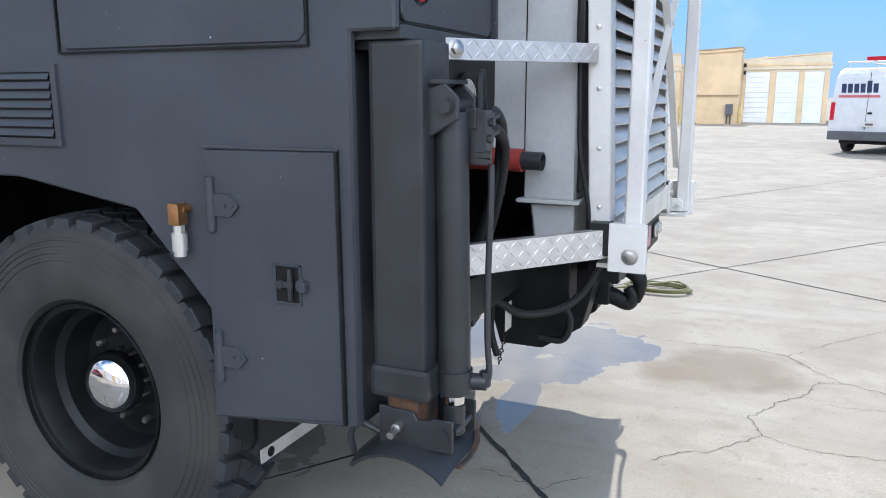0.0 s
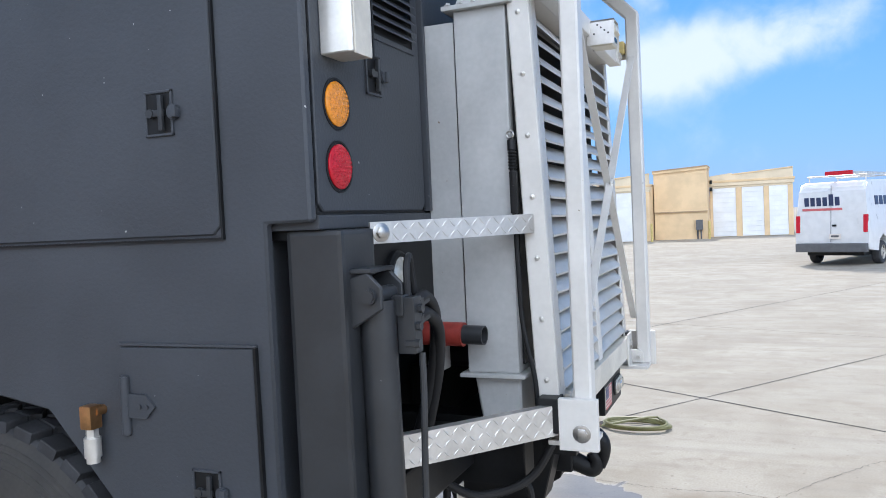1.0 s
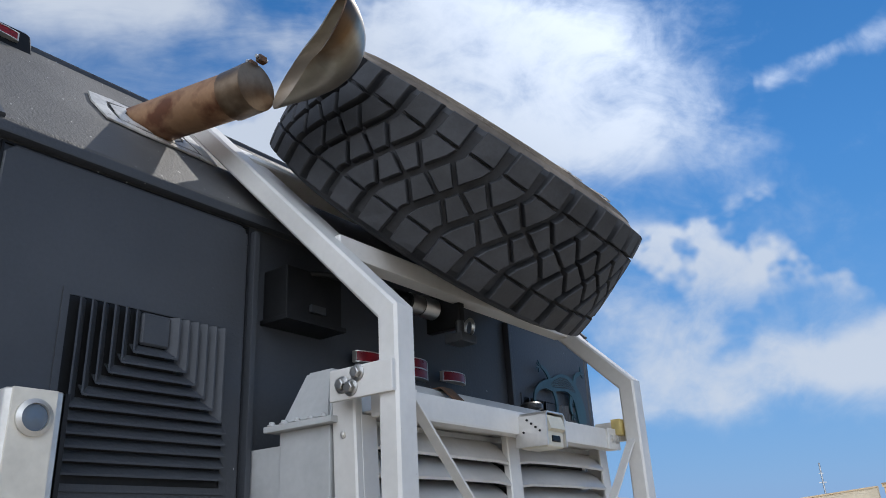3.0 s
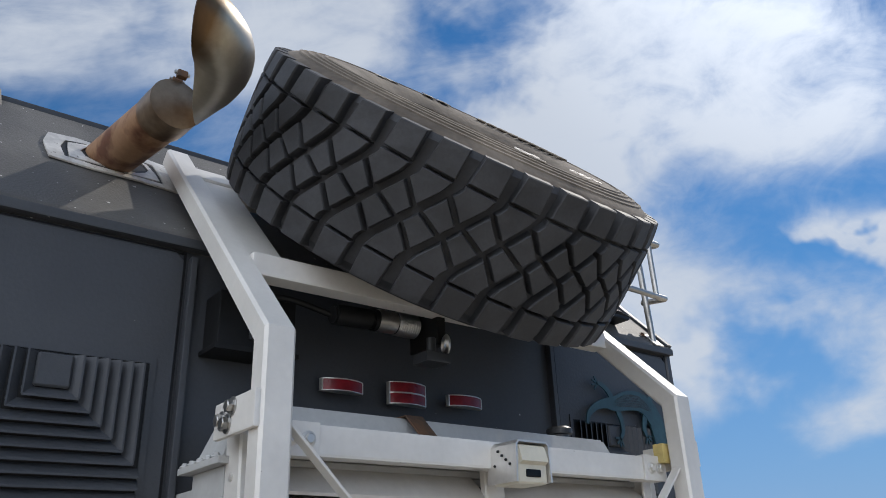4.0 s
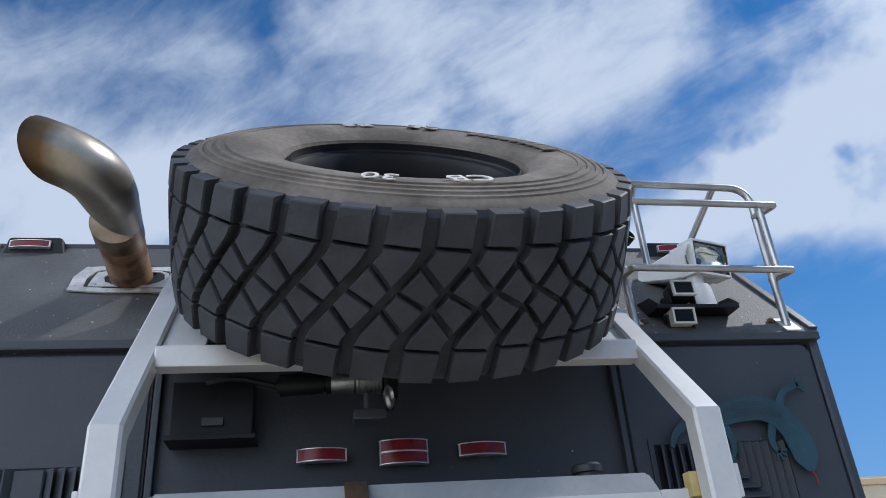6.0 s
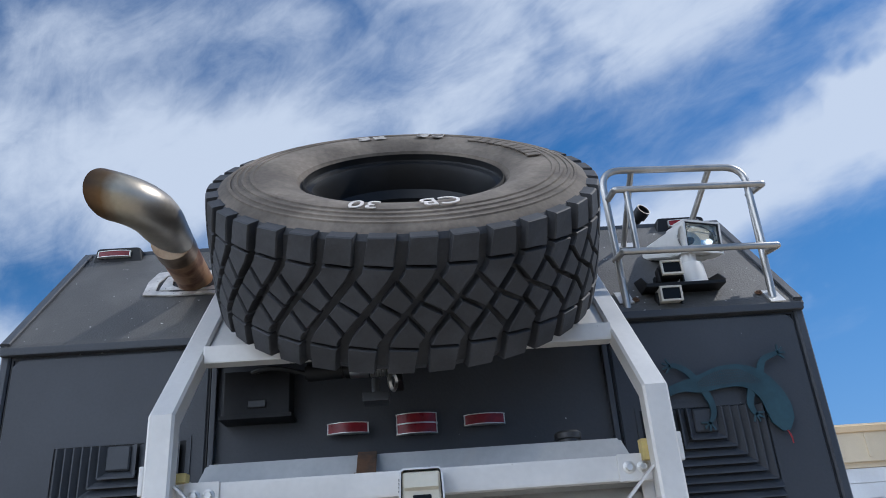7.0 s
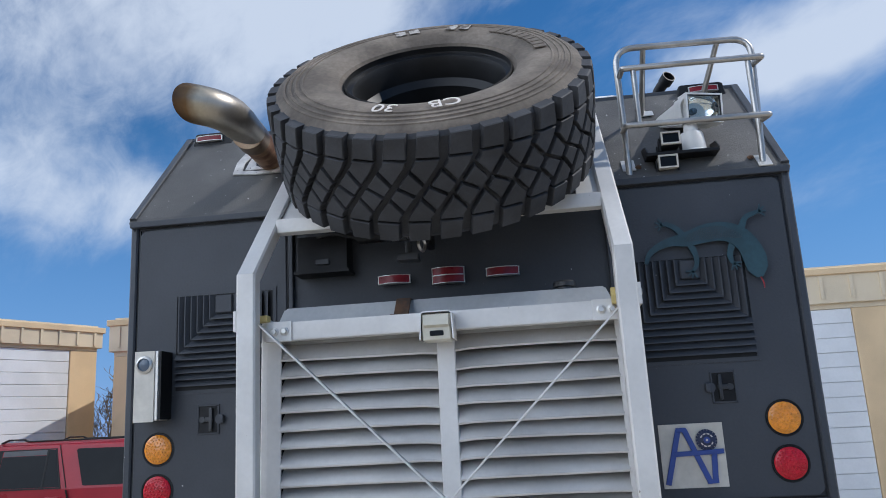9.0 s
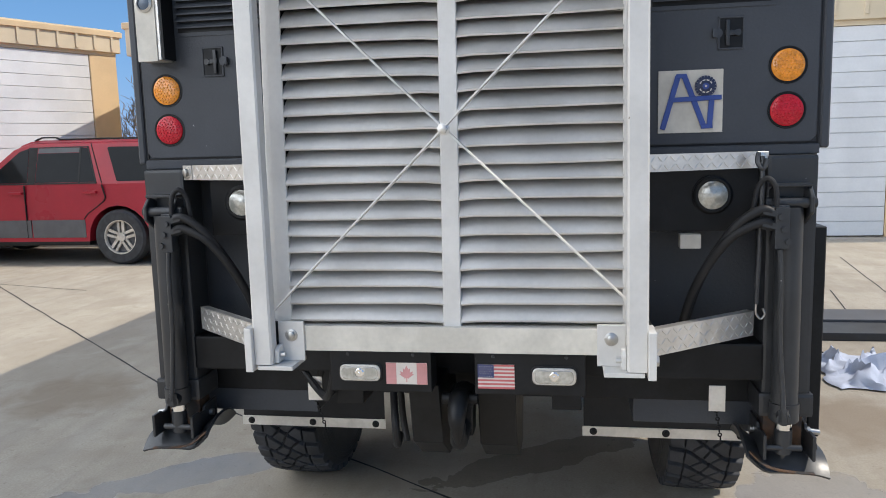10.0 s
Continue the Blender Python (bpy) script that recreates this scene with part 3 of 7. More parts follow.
crack([(0.41, 1.58), (0.51, 1.70), (0.65, 1.775), (0.85, 2.04), (0.777, 2.23), (0.87, 2.386), (0.916, 2.51), (1.03, 2.64), (1.12, 2.895), (1.26, 2.93), (1.42, 2.86), (1.9, 2.74)], 0.0034, 21)
crack([(1.24, 2.93), (1.095, 3.08), (0.96, 3.29), (0.75, 3.36), (0.616, 3.34), (0.31, 3.315), (0.05, 3.34), (-0.10, 3.37)], 0.0028, 22)
crack([(0.96, 3.29), (1.17, 3.62), (1.38, 3.89), (1.56, 4.11), (2.2, 4.75)], 0.0028, 23)
crack([(0.85, 2.04), (0.974, 1.98), (1.09, 1.957), (1.5, 2.0)], 0.0024, 24)
crack([(-0.25, 1.21), (0.05, 1.15), (0.157, 1.28), (0.2, 1.33)], 0.003, 25)
crack([(1.03, 2.64), (1.2, 2.55), (1.6, 2.62)], 0.002, 26)

# ---- the truck ----
truck = thing("expedition_truck", "charcoal grey off-road expedition truck parked on concrete, seen from its rear", "truck", (-3.0, 1.25, 0))
W = 2.5


arch = [(-0.12, 1.72), (-0.12, 0.715), (-0.588, 0.665), (-0.573, 0.969), (-0.84, 1.254), (-1.31, 1.327), (-1.45, 1.327), (-1.58, 1.25), (-1.83, 0.97), (-1.83, 0.7),
        (-6.0, 0.8), (-6.0, 3.375), (-0.475, 3.375), (0.0, 2.875), (0.0, 1.72)]
for y0, y1 in ((0.0, 0.03), (W - 0.03, W)):
    smooth(part("side_wall", prism(arch, "y", y0, y1, bevel=0.006), "grey", truck))
part("rear_wall", box(-0.06, -0.012, 0.03, W - 0.03, 1.722, 2.86), "grey", truck)
part("roof", box(-6.0, -0.475, 0.05, W - 0.05, 3.335, 3.372), "slope", truck)
part("front_wall", box(-6.05, -6.0, 0, W, 0.8, 3.375), "grey", truck)
slope = prism([(0.004, 2.885), (0.012, 2.868), (-0.02, 2.84), (-0.50, 3.345), (-0.475, 3.388)], "y", -0.004, W + 0.004, bevel=0.003)
slope = part("sloped_roof_panel", slope, "slope", truck, "dusty charcoal sloping roof panel with chipped paint")
part("drip_edge", box(-0.012, 0.018, 0.004, W - 0.004, 2.848, 2.872, 0.004), "grey", slope)
part("ridge_cap", box(-0.535, -0.467, -0.004, W + 0.004, 3.375, 3.397, 0.005), "grey", slope)
for y in (0.012, W - 0.012):
    part("edge_strip", sweep([(0.008, y, 2.884), (-0.467, y, 3.388)], rect(0.03, 0.012, 0.003)), "grey", slope)
part("sill", box(-0.14, 0.003, 0.031, W - 0.031, 1.702, 1.735, 0.004), "grey", truck)
part("underside", box(-0.6, -0.002, 0.05, W - 0.05, 1.680, 1.701), "black", truck)
# compartments beside the chassis
for y0, y1 in ((0.05, 0.62), (W - 0.62, W - 0.05)):
    part("side_compartment", box(-0.57, -0.15, y0, y1, 0.69, 1.68, 0.006), "grey", truck)
part("wheel_arch_roof", box(-2.0, -0.57, 0.05, W - 0.05, 1.36, 1.40), "black", truck)
part("wheel_arch_inner_wall", box(-2.0, -0.57, 0.62, 0.64, 0.7, 1.36), "black", truck)
part("wheel_arch_inner_wall", box(-2.0, -0.57, W - 0.64, W - 0.62, 0.7, 1.36), "black", truck)
part("wheel_arch_front", box(-2.05, -2.0, 0.05, W - 0.05, 0.75, 1.40), "black", truck)


def outline_panel(name, corners, axis, at, parent, gap=0.007, thick=0.012, material="grey", label=""):
    """A sheet panel laid on a wall, standing proud, with a rolled rim round it."""
    (a0, b0), (a1, b1) = corners
    c = 0.02
    pts = [(a0 + c, b0), (a1 - c, b0), (a1, b0 + c), (a1, b1 - c), (a1 - c, b1), (a0 + c, b1), (a0, b1 - c), (a0, b0 + c)]
    return part(name, prism(pts, axis, at[0], at[1], bevel=0.003), material, parent, label)


def rim(corners, axis, at, w=0.006, out=0.004):
    """A thin raised bead round a panel."""
    (a0, b0), (a1, b1) = corners
    own = None
    for lo, hi in (((a0 - w, b0 - w), (a1 + w, b0)), ((a0 - w, b1), (a1 + w, b1 + w)), ((a0 - w, b0), (a0, b1)), ((a1, b0), (a1 + w, b1))):
        pts = [lo, (hi[0], lo[1]), hi, (lo[0], hi[1])]
        own = prism(pts, axis, at, at + out, own)
    return own


def latch(at, normal, parent, mirror_pull=1):
    """A recessed folding T-handle in a square dish."""
    m = facing(at, normal)
    up = (m.to_3x3().inverted() @ Vector((0, 0, 1)))
    ang = math.degrees(math.atan2(up.y, up.x)) - 90
    m = m @ pose(0, 0, 0, 0, 0, ang)
    w, h = 0.042, 0.054
    own = None
    for lo, hi in (((-w, -h), (-w + 0.006, h)), ((w - 0.006, -h), (w, h)), ((-w, -h), (w, -h + 0.006)), ((-w, h - 0.006), (w, h))):
        own = box(lo[0], hi[0], lo[1], hi[1], -0.004, 0.005, 0.001, own, 1)
    bmesh.ops.transform(own, matrix=m, verts=own.verts)
    dish = part("latch", own, "grey", parent)
    part("dish", box(-w + 0.006, w - 0.006, -h + 0.006, h - 0.006, -0.003, 0.0015, m=m), "black", dish)
    k = mirror_pull
    own = box(k * 0.012 - 0.006, k * 0.012 + 0.006, -h + 0.012, h - 0.012, 0.004, 0.014, 0.003)
    own = box(-0.02, 0.02, -0.008, 0.008, 0.004, 0.012, 0.002, own)
    own = rod((-0.02 * k, 0, 0.002), (-0.02 * k, 0, 0.014), 0.011, own, 14)
    bmesh.ops.transform(own, matrix=m, verts=own.verts)
    smooth(part("pull_handle", own, "jack", dish))
    own = rod((k * (w + 0.004), 0, 0), (k * (w + 0.004), 0, 0.012), 0.018, None, 16, bevel=0.003)
    own = box(k * (w + 0.012) - 0.008, k * (w + 0.012) + 0.008, -0.014, 0.014, 0.0, 0.018, 0.004, own)
    bmesh.ops.transform(own, matrix=m, verts=own.verts)
    smooth(part("latch_knuckle", own, "grey", dish))
    return dish


# near side: upper hatch, vent, lower compartment door
hatch = outline_panel("side_hatch", ((-1.068, 1.70), (-0.243, 2.86)), "y", (-0.006, 0.004), truck)
part("bead", rim(((-1.074, 1.694), (-0.237, 2.866)), "y", -0.009, 0.005, 0.012), "black", hatch)
latch((-0.40, -0.007, 1.995), (0, -1, 0), hatch)
door = part("compartment_door", prism([(-0.571, 1.43), (-0.167, 1.435), (-0.162, 0.727), (-0.588, 0.672)], "y", -0.008, 0.004, bevel=0.003), "grey", truck)
part("bead", prism([(-0.165, 1.437), (-0.158, 1.437), (-0.153, 0.72), (-0.16, 0.72)], "y", -0.012, 0.002), "black", door)
part("bead", prism([(-0.575, 1.441), (-0.158, 1.443), (-0.158, 1.437), (-0.575, 1.435)], "y", -0.010, 0.002), "grey", door)
latch((-0.318, -0.009, 1.087), (0, -1, 0), door)
for z in (1.285, 0.86):
    own = rod((-0.556, -0.012, z - 0.075), (-0.556, -0.012, z + 0.075), 0.013, None, 12, bevel=0.003)
    own = prism([(-0.556, z - 0.03), (-0.49, z - 0.03), (-0.462, z), (-0.49, z + 0.03), (-0.556, z + 0.03)], "y", -0.016, -0.006, own)
    for dx, dz in ((-0.02, 0), (0.022, 0.0), (0.045, 0.0)):
        own = rod((-0.53 + dx, -0.016, z + dz), (-0.53 + dx, -0.020, z + dz), 0.006, own, 10)
    smooth(part("hinge", own, "grey", door))
vent = part("side_vent", rim(((-1.62, 1.447), (-1.12, 1.64)), "y", -0.010, 0.022, 0.012), "grey", truck)
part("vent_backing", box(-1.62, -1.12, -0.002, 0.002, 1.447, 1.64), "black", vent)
for i in range(7):
    z = 1.455 + i * 0.0275
    part("vent_slat", prism([(-0.012, z), (-0.010, z - 0.002), (-0.0022, z + 0.018), (-0.0022, z + 0.02)], "x", -1.61, -1.13), "grey", vent)
# brass drain elbow with a hose coupling
own = box(-0.675, -0.637, -0.05, -0.012, 1.225, 1.285, 0.006)
own = rod((-0.645, 0.0, 1.268), (-0.645, -0.03, 1.268), 0.013, own, 12)
elbow = smooth(part("drain_elbow", own, "brass", truck, "worn brass elbow"))
own = rod((-0.656, -0.03, 1.226), (-0.656, -0.03, 1.205), 0.016, None, 6)
own = rod((-0.656, -0.03, 1.205), (-0.656, -0.03, 1.150), 0.021, own, 20, bevel=0.003)
own = rod((-0.656, -0.03, 1.150), (-0.656, -0.03, 1.138), 0.017, own, 20)
smooth(part("hose_coupling", own, "alu", elbow, "bare metal quick coupling"))

# rear panels
for side in (0, 1):
    fl = (lambda y: y) if side == 0 else (lambda y: W - y)
    ys = sorted((fl(0.04), fl(0.635)))
    panel = outline_panel("rear_hatch", ((ys[0], 1.742), (ys[1], 2.838)), "x", (-0.012, 0.0), truck)
    part("groove", rim(((ys[0], 1.742), (ys[1], 2.838)), "x", -0.011, 0.005, 0.006), "black", panel)
    y0 = fl(0.655)
    part("vertical_trim", box(-0.012, 0.012, y0 - 0.008, y0 + 0.008, 1.74, 2.83, 0.003), "grey", panel)
    latch((0.001, fl(0.333) if side == 0 else 2.178, 2.095 if side == 0 else 2.108), (1, 0, 0), panel, 1 if side == 0 else -1)
    # stepped louvre vent: nested U-shaped blades under a small square
    yc, top, sq, p = fl(0.392) if side == 0 else 2.112, 2.562, 0.034, 0.0245
    half = 0.19
    vent = part("louvre_vent", rim(((yc - half, 2.205), (yc + half, top)), "x", -0.002, 0.014, 0.006), "grey", panel)
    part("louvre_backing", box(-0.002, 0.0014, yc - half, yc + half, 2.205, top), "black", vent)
    part("louvre_centre", prism([(yc - sq, top - 0.075), (yc + sq, top - 0.075), (yc + sq, top - 0.006), (yc - sq, top - 0.006)], "x", 0.0, 0.014, bevel=0.004), "grey", vent)
    for k in range(12):
        zb = top - 0.075 - 0.004 - (k + 1) * p + 0.008
        hw = min(sq + (k + 1) * p - 0.006, half)
        if zb < 2.205:
            break
        own = prism([(0.0, zb + p - 0.003), (0.0, zb + p - 0.006), (0.020, zb - 0.003), (0.020, zb + 0.001)], "y", yc - hw, yc + hw)
        part("louvre_blade", own, "grey", vent)
        if sq + (k + 1) * p < half + 0.004:
            for s in (-1, 1):
                ya = yc + s * hw
                own = prism([(0.0, ya - s * p * 0.9), (0.0, ya - s * (p * 0.9 - 0.003)), (0.020, ya + s * 0.002), (0.020, ya - s * 0.002)], "z", zb, top - 0.004)
                part("louvre_blade", own, "grey", vent)
    # round tail lamps sunk in the panel
    for z, lens in ((1.996, "amber"), (1.848, "redlens")):
        yl = fl(0.139)
        m = facing((0.0, yl, z), (1, 0, 0))
        lamp = smooth(part("tail_lamp", lathe([(0.062, -0.001), (0.062, 0.0025), (0.0575, 0.0025), (0.0565, -0.0), (0.0565, 0.0006)], m, 40), "black", panel))
        smooth(part("lens", lathe([(0.053, 0.0006), (0.053, 0.004), (0.049, 0.0075), (0.03, 0.010), (1e-6, 0.011)], m, 40), lens, lamp, "amber turn lens" if lens == "amber" else "red tail lens"))
        own = None
        for r, count in ((0.012, 6), (0.023, 12), (0.034, 18), (0.044, 23)):
            for k in range(count):
                a = 2 * math.pi * k / count
                own = lathe([(0.0042, 0.0), (0.003, 0.0022), (1e-6, 0.003)], m @ Matrix.Translation((r * math.cos(a), r * math.sin(a), 0.0105 - 0.0035 * (r / 0.045) ** 2.2)), 6, own)
        smooth(part("lens_dots", own, lens, lamp), 60)

# silver sensor box on the near panel
own = prism([(0.0, 0.077), (0.0, 0.172), (0.006, 0.177), (0.085, 0.176), (0.085, 0.172), (0.085, 0.087), (0.075, 0.077)], "z", 2.10, 2.352, bevel=0.003)
sensor = smooth(part("sensor_box", own, "alu", truck, "scuffed silver metal box with a round lens"), 25)
part("cover_plate", box(0.085, 0.090, 0.084, 0.162, 2.096, 2.352, 0.002), "beige", sensor)
own = lathe([(0.032, 0.0), (0.032, 0.007), (0.024, 0.011), (0.0235, 0.004), (1e-6, 0.004)], facing((0.089, 0.124, 2.302), (1, 0, 0)), 32)
smooth(part("lens_ring", own, "alu", sensor))
own = lathe([(0.0232, 0.005), (0.015, 0.0085), (1e-6, 0.010)], facing((0.089, 0.124, 2.302), (1, 0, 0)), 32)
smooth(part("lens", own, "lens", sensor))
# black strip that paints the shade on the box's inner side face
part("side_face_shade", box(0.0, 0.085, 0.178, 0.186, 2.104, 2.35), "black", sensor)

# sign plate with raised blue strokes and a toothed badge
sign = part("sign_plate", box(0.0, 0.006, 1.944, 2.156, 1.782, 1.992, 0.002), "beige", truck, "beige plate with blue raised strokes and a small round badge")


def stroke(a, b, w, parent, x=0.006, h=0.008, material="blue"):
    a, b = Vector(a), Vector(b)
    n = Vector((-(b - a).y, (b - a).x)).normalized() * w / 2
    return part("stroke", prism([tuple(a + n), tuple(b + n), tuple(b - n), tuple(a - n)], "x", x, x + h, bevel=0.001), material, parent)


stroke((1.958, 1.795), (2.008, 1.972), 0.018, sign)
stroke((2.028, 1.972), (2.094, 1.802), 0.018, sign, 0.006, 0.0086)
stroke((2.001, 1.972), (2.035, 1.972), 0.014, sign, 0.006, 0.0095)
stroke((1.985, 1.893), (2.150, 1.898), 0.016, sign, 0.006, 0.0106)
stroke((2.118, 1.893), (2.112, 1.802), 0.018, sign, 0.006, 0.0092)
stroke((2.085, 1.801), (2.122, 1.803), 0.014, sign, 0.006, 0.0104)
bm = lathe([(0.029, 0), (0.029, 0.008), (0.012, 0.010), (1e-6, 0.010)], facing((0.006, 2.098, 1.936), (1, 0, 0)), 28)
badge = part("badge", bm, "navy", sign)
for i in range(20):
    a = 2 * math.pi * i / 20
    c, s = math.cos(a), math.sin(a)
    part("tooth", box(0.006, 0.013, -0.004, 0.004, 0.028, 0.035, m=Matrix.Translation((0, 2.098, 1.936)) @ Matrix.Rotation(a, 4, "X")), "navy", badge)
part("hub", lathe([(0.011, 0.009), (0.011, 0.0125), (1e-6, 0.0125)], facing((0.006, 2.098, 1.936), (1, 0, 0)), 20), "blue", badge)
part("hub_pin", lathe([(0.004, 0.012), (0.004, 0.014), (1e-6, 0.0145)], facing((0.006, 2.098, 1.936), (1, 0, 0)), 12), "flagwhite", badge)
for k in range(10):
    a = 2 * math.pi * (k + 0.5) / 10
    if k not in (2, 7):
        part("mark", box(0.0155, 0.017, -0.0045, 0.0045, 0.0185, 0.0225, m=Matrix.Translation((0, 2.098, 1.936)) @ Matrix.Rotation(a, 4, "X")), "flagwhite", badge)


# cut-steel lizard on the far panel
def ribbon(points, widths, x0, x1, bm=None):
    pts = [Vector(p) for p in curve([(0, a, b) for a, b in points], 6)]
    n = len(pts)
    ws = [np.interp(i / (n - 1) * (len(widths) - 1), range(len(widths)), widths) for i in range(n)]
    lo, hi = [], []
    for i, p in enumerate(pts):
        t = (pts[min(i + 1, n - 1)] - pts[max(i - 1, 0)]).normalized()
        nn = Vector((0, -t.z, t.y)) * ws[i] / 2
        lo.append((p.y + nn.y, p.z + nn.z))
        hi.append((p.y - nn.y, p.z - nn.z))
    own = bmesh.new()
    rows = []
    for x in (x0, x1):
        rows.append(([own.verts.new((x, *q)) for q in lo], [own.verts.new((x, *q)) for q in hi]))
    for i in range(n - 1):
        (a, b), (c, d) = rows
        for quad in ((a[i], a[i + 1], b[i + 1], b[i]), (c[i], d[i], d[i + 1], c[i + 1]), (a[i], c[i], c[i + 1], a[i + 1]), (b[i], b[i + 1], d[i + 1], d[i])):
            own.faces.new(quad)
    (a, b), (c, d) = rows
    own.faces.new((a[0], b[0], d[0], c[0]))
    own.faces.new((a[-1], c[-1], d[-1], b[-1]))
    return join(bm, own)


body = ribbon([(1.963, 2.548), (1.978, 2.582), (2.012, 2.607), (2.06, 2.622), (2.112, 2.626), (2.18, 2.643), (2.238, 2.645), (2.285, 2.626), (2.317, 2.59), (2.333, 2.545), (2.338, 2.505), (2.342, 2.474)],
              [0.012, 0.018, 0.024, 0.032, 0.052, 0.066, 0.068, 0.072, 0.074, 0.080, 0.070, 0.022], 0.021, 0.027)
lizard = part("lizard_ornament", body, "teal", truck, "flat teal cut-steel lizard fixed to the panel")
for line in ([(2.105, 2.635), (2.08, 2.668), (2.05, 2.686), (2.034, 2.687)], [(2.300, 2.650), (2.320, 2.688), (2.350, 2.702), (2.368, 2.708)],
             [(2.122, 2.606), (2.136, 2.568), (2.136, 2.535), (2.122, 2.512)], [(2.266, 2.602), (2.252, 2.562), (2.256, 2.538), (2.262, 2.530)]):
    bm = ribbon(line, [0.024, 0.019, 0.016, 0.012], 0.021, 0.026)
    tip, back = Vector(line[-1]), Vector(line[-2])
    d = (tip - back).normalized()
    for ang in (-58, -18, 20, 56):
        c, s = math.cos(radians(ang)), math.sin(radians(ang))
        e = tip + Vector((d.x * c - d.y * s, d.x * s + d.y * c)) * 0.027
        bm = ribbon([tuple(tip), tuple((tip + e) / 2), tuple(e)], [0.008, 0.006, 0.005], 0.021, 0.025, bm)
    part("leg", bm, "teal", lizard)
bm = None
for i in range(34):
    t = i / 33
    y = 2.102 + 0.196 * t
    zc = float(np.interp(y, (2.10, 2.18, 2.24, 2.30), (2.626, 2.643, 2.645, 2.622)))
    half = 0.023 * math.sin(math.pi * (t * 0.94 + 0.03)) ** 0.55
    for k in range(5):
        z0 = zc - half + 2 * half * k / 5
        bm = box(0.0265, 0.028, y - 0.0016 + 0.001 * (k % 2), y + 0.0012 + 0.001 * (k % 2), z0 + 0.0012, z0 + 2 * half / 5 - 0.0012, 0, bm)
part("scale_pattern", bm, "grey", lizard)
part("tongue", ribbon([(2.345, 2.476), (2.352, 2.456), (2.353, 2.436)], [0.004, 0.004, 0.003], 0.021, 0.024), "red_cap", lizard)


def marker(y, z, x, parent, w=0.124, h=0.027, tilt=0.0, bow=0.020):
    """A red lamp whose lens bows outwards in plan, between two bright rims."""
    m = Matrix.Translation((x, y, z)) @ Matrix.Rotation(tilt, 4, "Y")

    def bowed(grow, z0, z1, a=-1.0, b=1.0):
        pts = [(0.0, (w / 2 + grow) * a)] + [(0.012 + (bow + grow) * math.cos(q * math.pi / 2) ** 0.7, q * (w / 2 + grow)) for q in (a + (b - a) * k / 12 for k in range(13))] + [(0.0, (w / 2 + grow) * b)]
        own = prism(pts, "z", z0, z1)
        bmesh.ops.transform(own, matrix=m, verts=own.verts)
        return own
    base = part("marker_lamp", bowed(0.001, -h / 2 - 0.0022, -h / 2), "alu", parent, "red marker lamp with a bright rim")
    smooth(part("lens", bowed(-0.0015, -h / 2, h / 2, -0.97, 0.97), "darkred", base), 50)
    part("rim", bowed(0.001, h / 2, h / 2 + 0.0022), "alu", base)
    for e in (-1, 1):
        own = box(0.0, 0.014, min(e * w / 2, e * (w / 2 - 0.003)), max(e * w / 2, e * (w / 2 - 0.003)), -h / 2, h / 2)
        bmesh.ops.transform(own, matrix=m, verts=own.verts)
        part("rim_end", own, "alu", base)
    return base


for y, z in ((1.055, 2.561), (1.256, 2.576), (1.256, 2.548), (1.455, 2.562)):
    marker(y, z, 0.016, truck, 0.120)
# black junction box on the shaded middle wall
jb = part("junction_box", box(-0.012, 0.075, 0.70, 0.892, 2.606, 2.738, 0.004), "black", truck)
part("lid_lip", box(-0.012, 0.085, 0.692, 0.90, 2.596, 2.608, 0.002), "black", jb)
part("catch", box(0.075, 0.085, 0.775, 0.825, 2.628, 2.648, 0.002), "jack", jb)

# lower rear: plate with reversing lamps, dark bay, cross beams, frame rails
plate = part("lamp_plate", box(-0.03, 0.0, 0.285, W - 0.22, 1.442, 1.70, 0.004), "black", truck)
for y in (0.415, 2.128):
    m = facing((0.0, y, 1.568), (1, 0, 0))
    lamp = smooth(part("reversing_lamp", lathe([(0.066, 0), (0.066, 0.012), (0.058, 0.02), (0.051, 0.02), (0.050, 0.004)], m, 36), "black", plate))
    smooth(part("lens", lathe([(0.050, 0.004), (0.049, 0.018), (0.035, 0.026), (1e-6, 0.029)], m, 36), "clear", lamp, "ribbed clear lens"))
part("bay_wall", box(-0.56, -0.52, 0.3, W - 0.3, 0.9, 1.69), "black", truck)
part("cross_beam", box(-0.08, 0.05, 0.20, W - 0.2, 0.925, 1.055, 0.008), "black", truck)
part("lower_beam", box(-0.30, -0.12, 0.20, W - 0.2, 0.79, 0.915, 0.006), "black", truck)
for y in (0.82, 1.58):
    part("frame_rail", box(-6.0, 0.22, y, y + 0.1, 0.86, 1.08, 0.006), "black", truck)
part("socket_box", box(-0.02, 0.03, 2.02, 2.09, 1.385, 1.435, 0.004), "beige", truck, "small beige trailer socket")
part("axle", rod((-1.2, 0.4, 0.59), (-1.2, 2.1, 0.59), 0.085, None, 20), "black", truck)
part("differential", lathe([(1e-6, -0.2), (0.12, -0.18), (0.2, -0.06), (0.2, 0.06), (0.12, 0.18), (1e-6, 0.2)], facing((-1.2, 1.25, 0.6), (1, 0, 0)), 24), "black", truck)
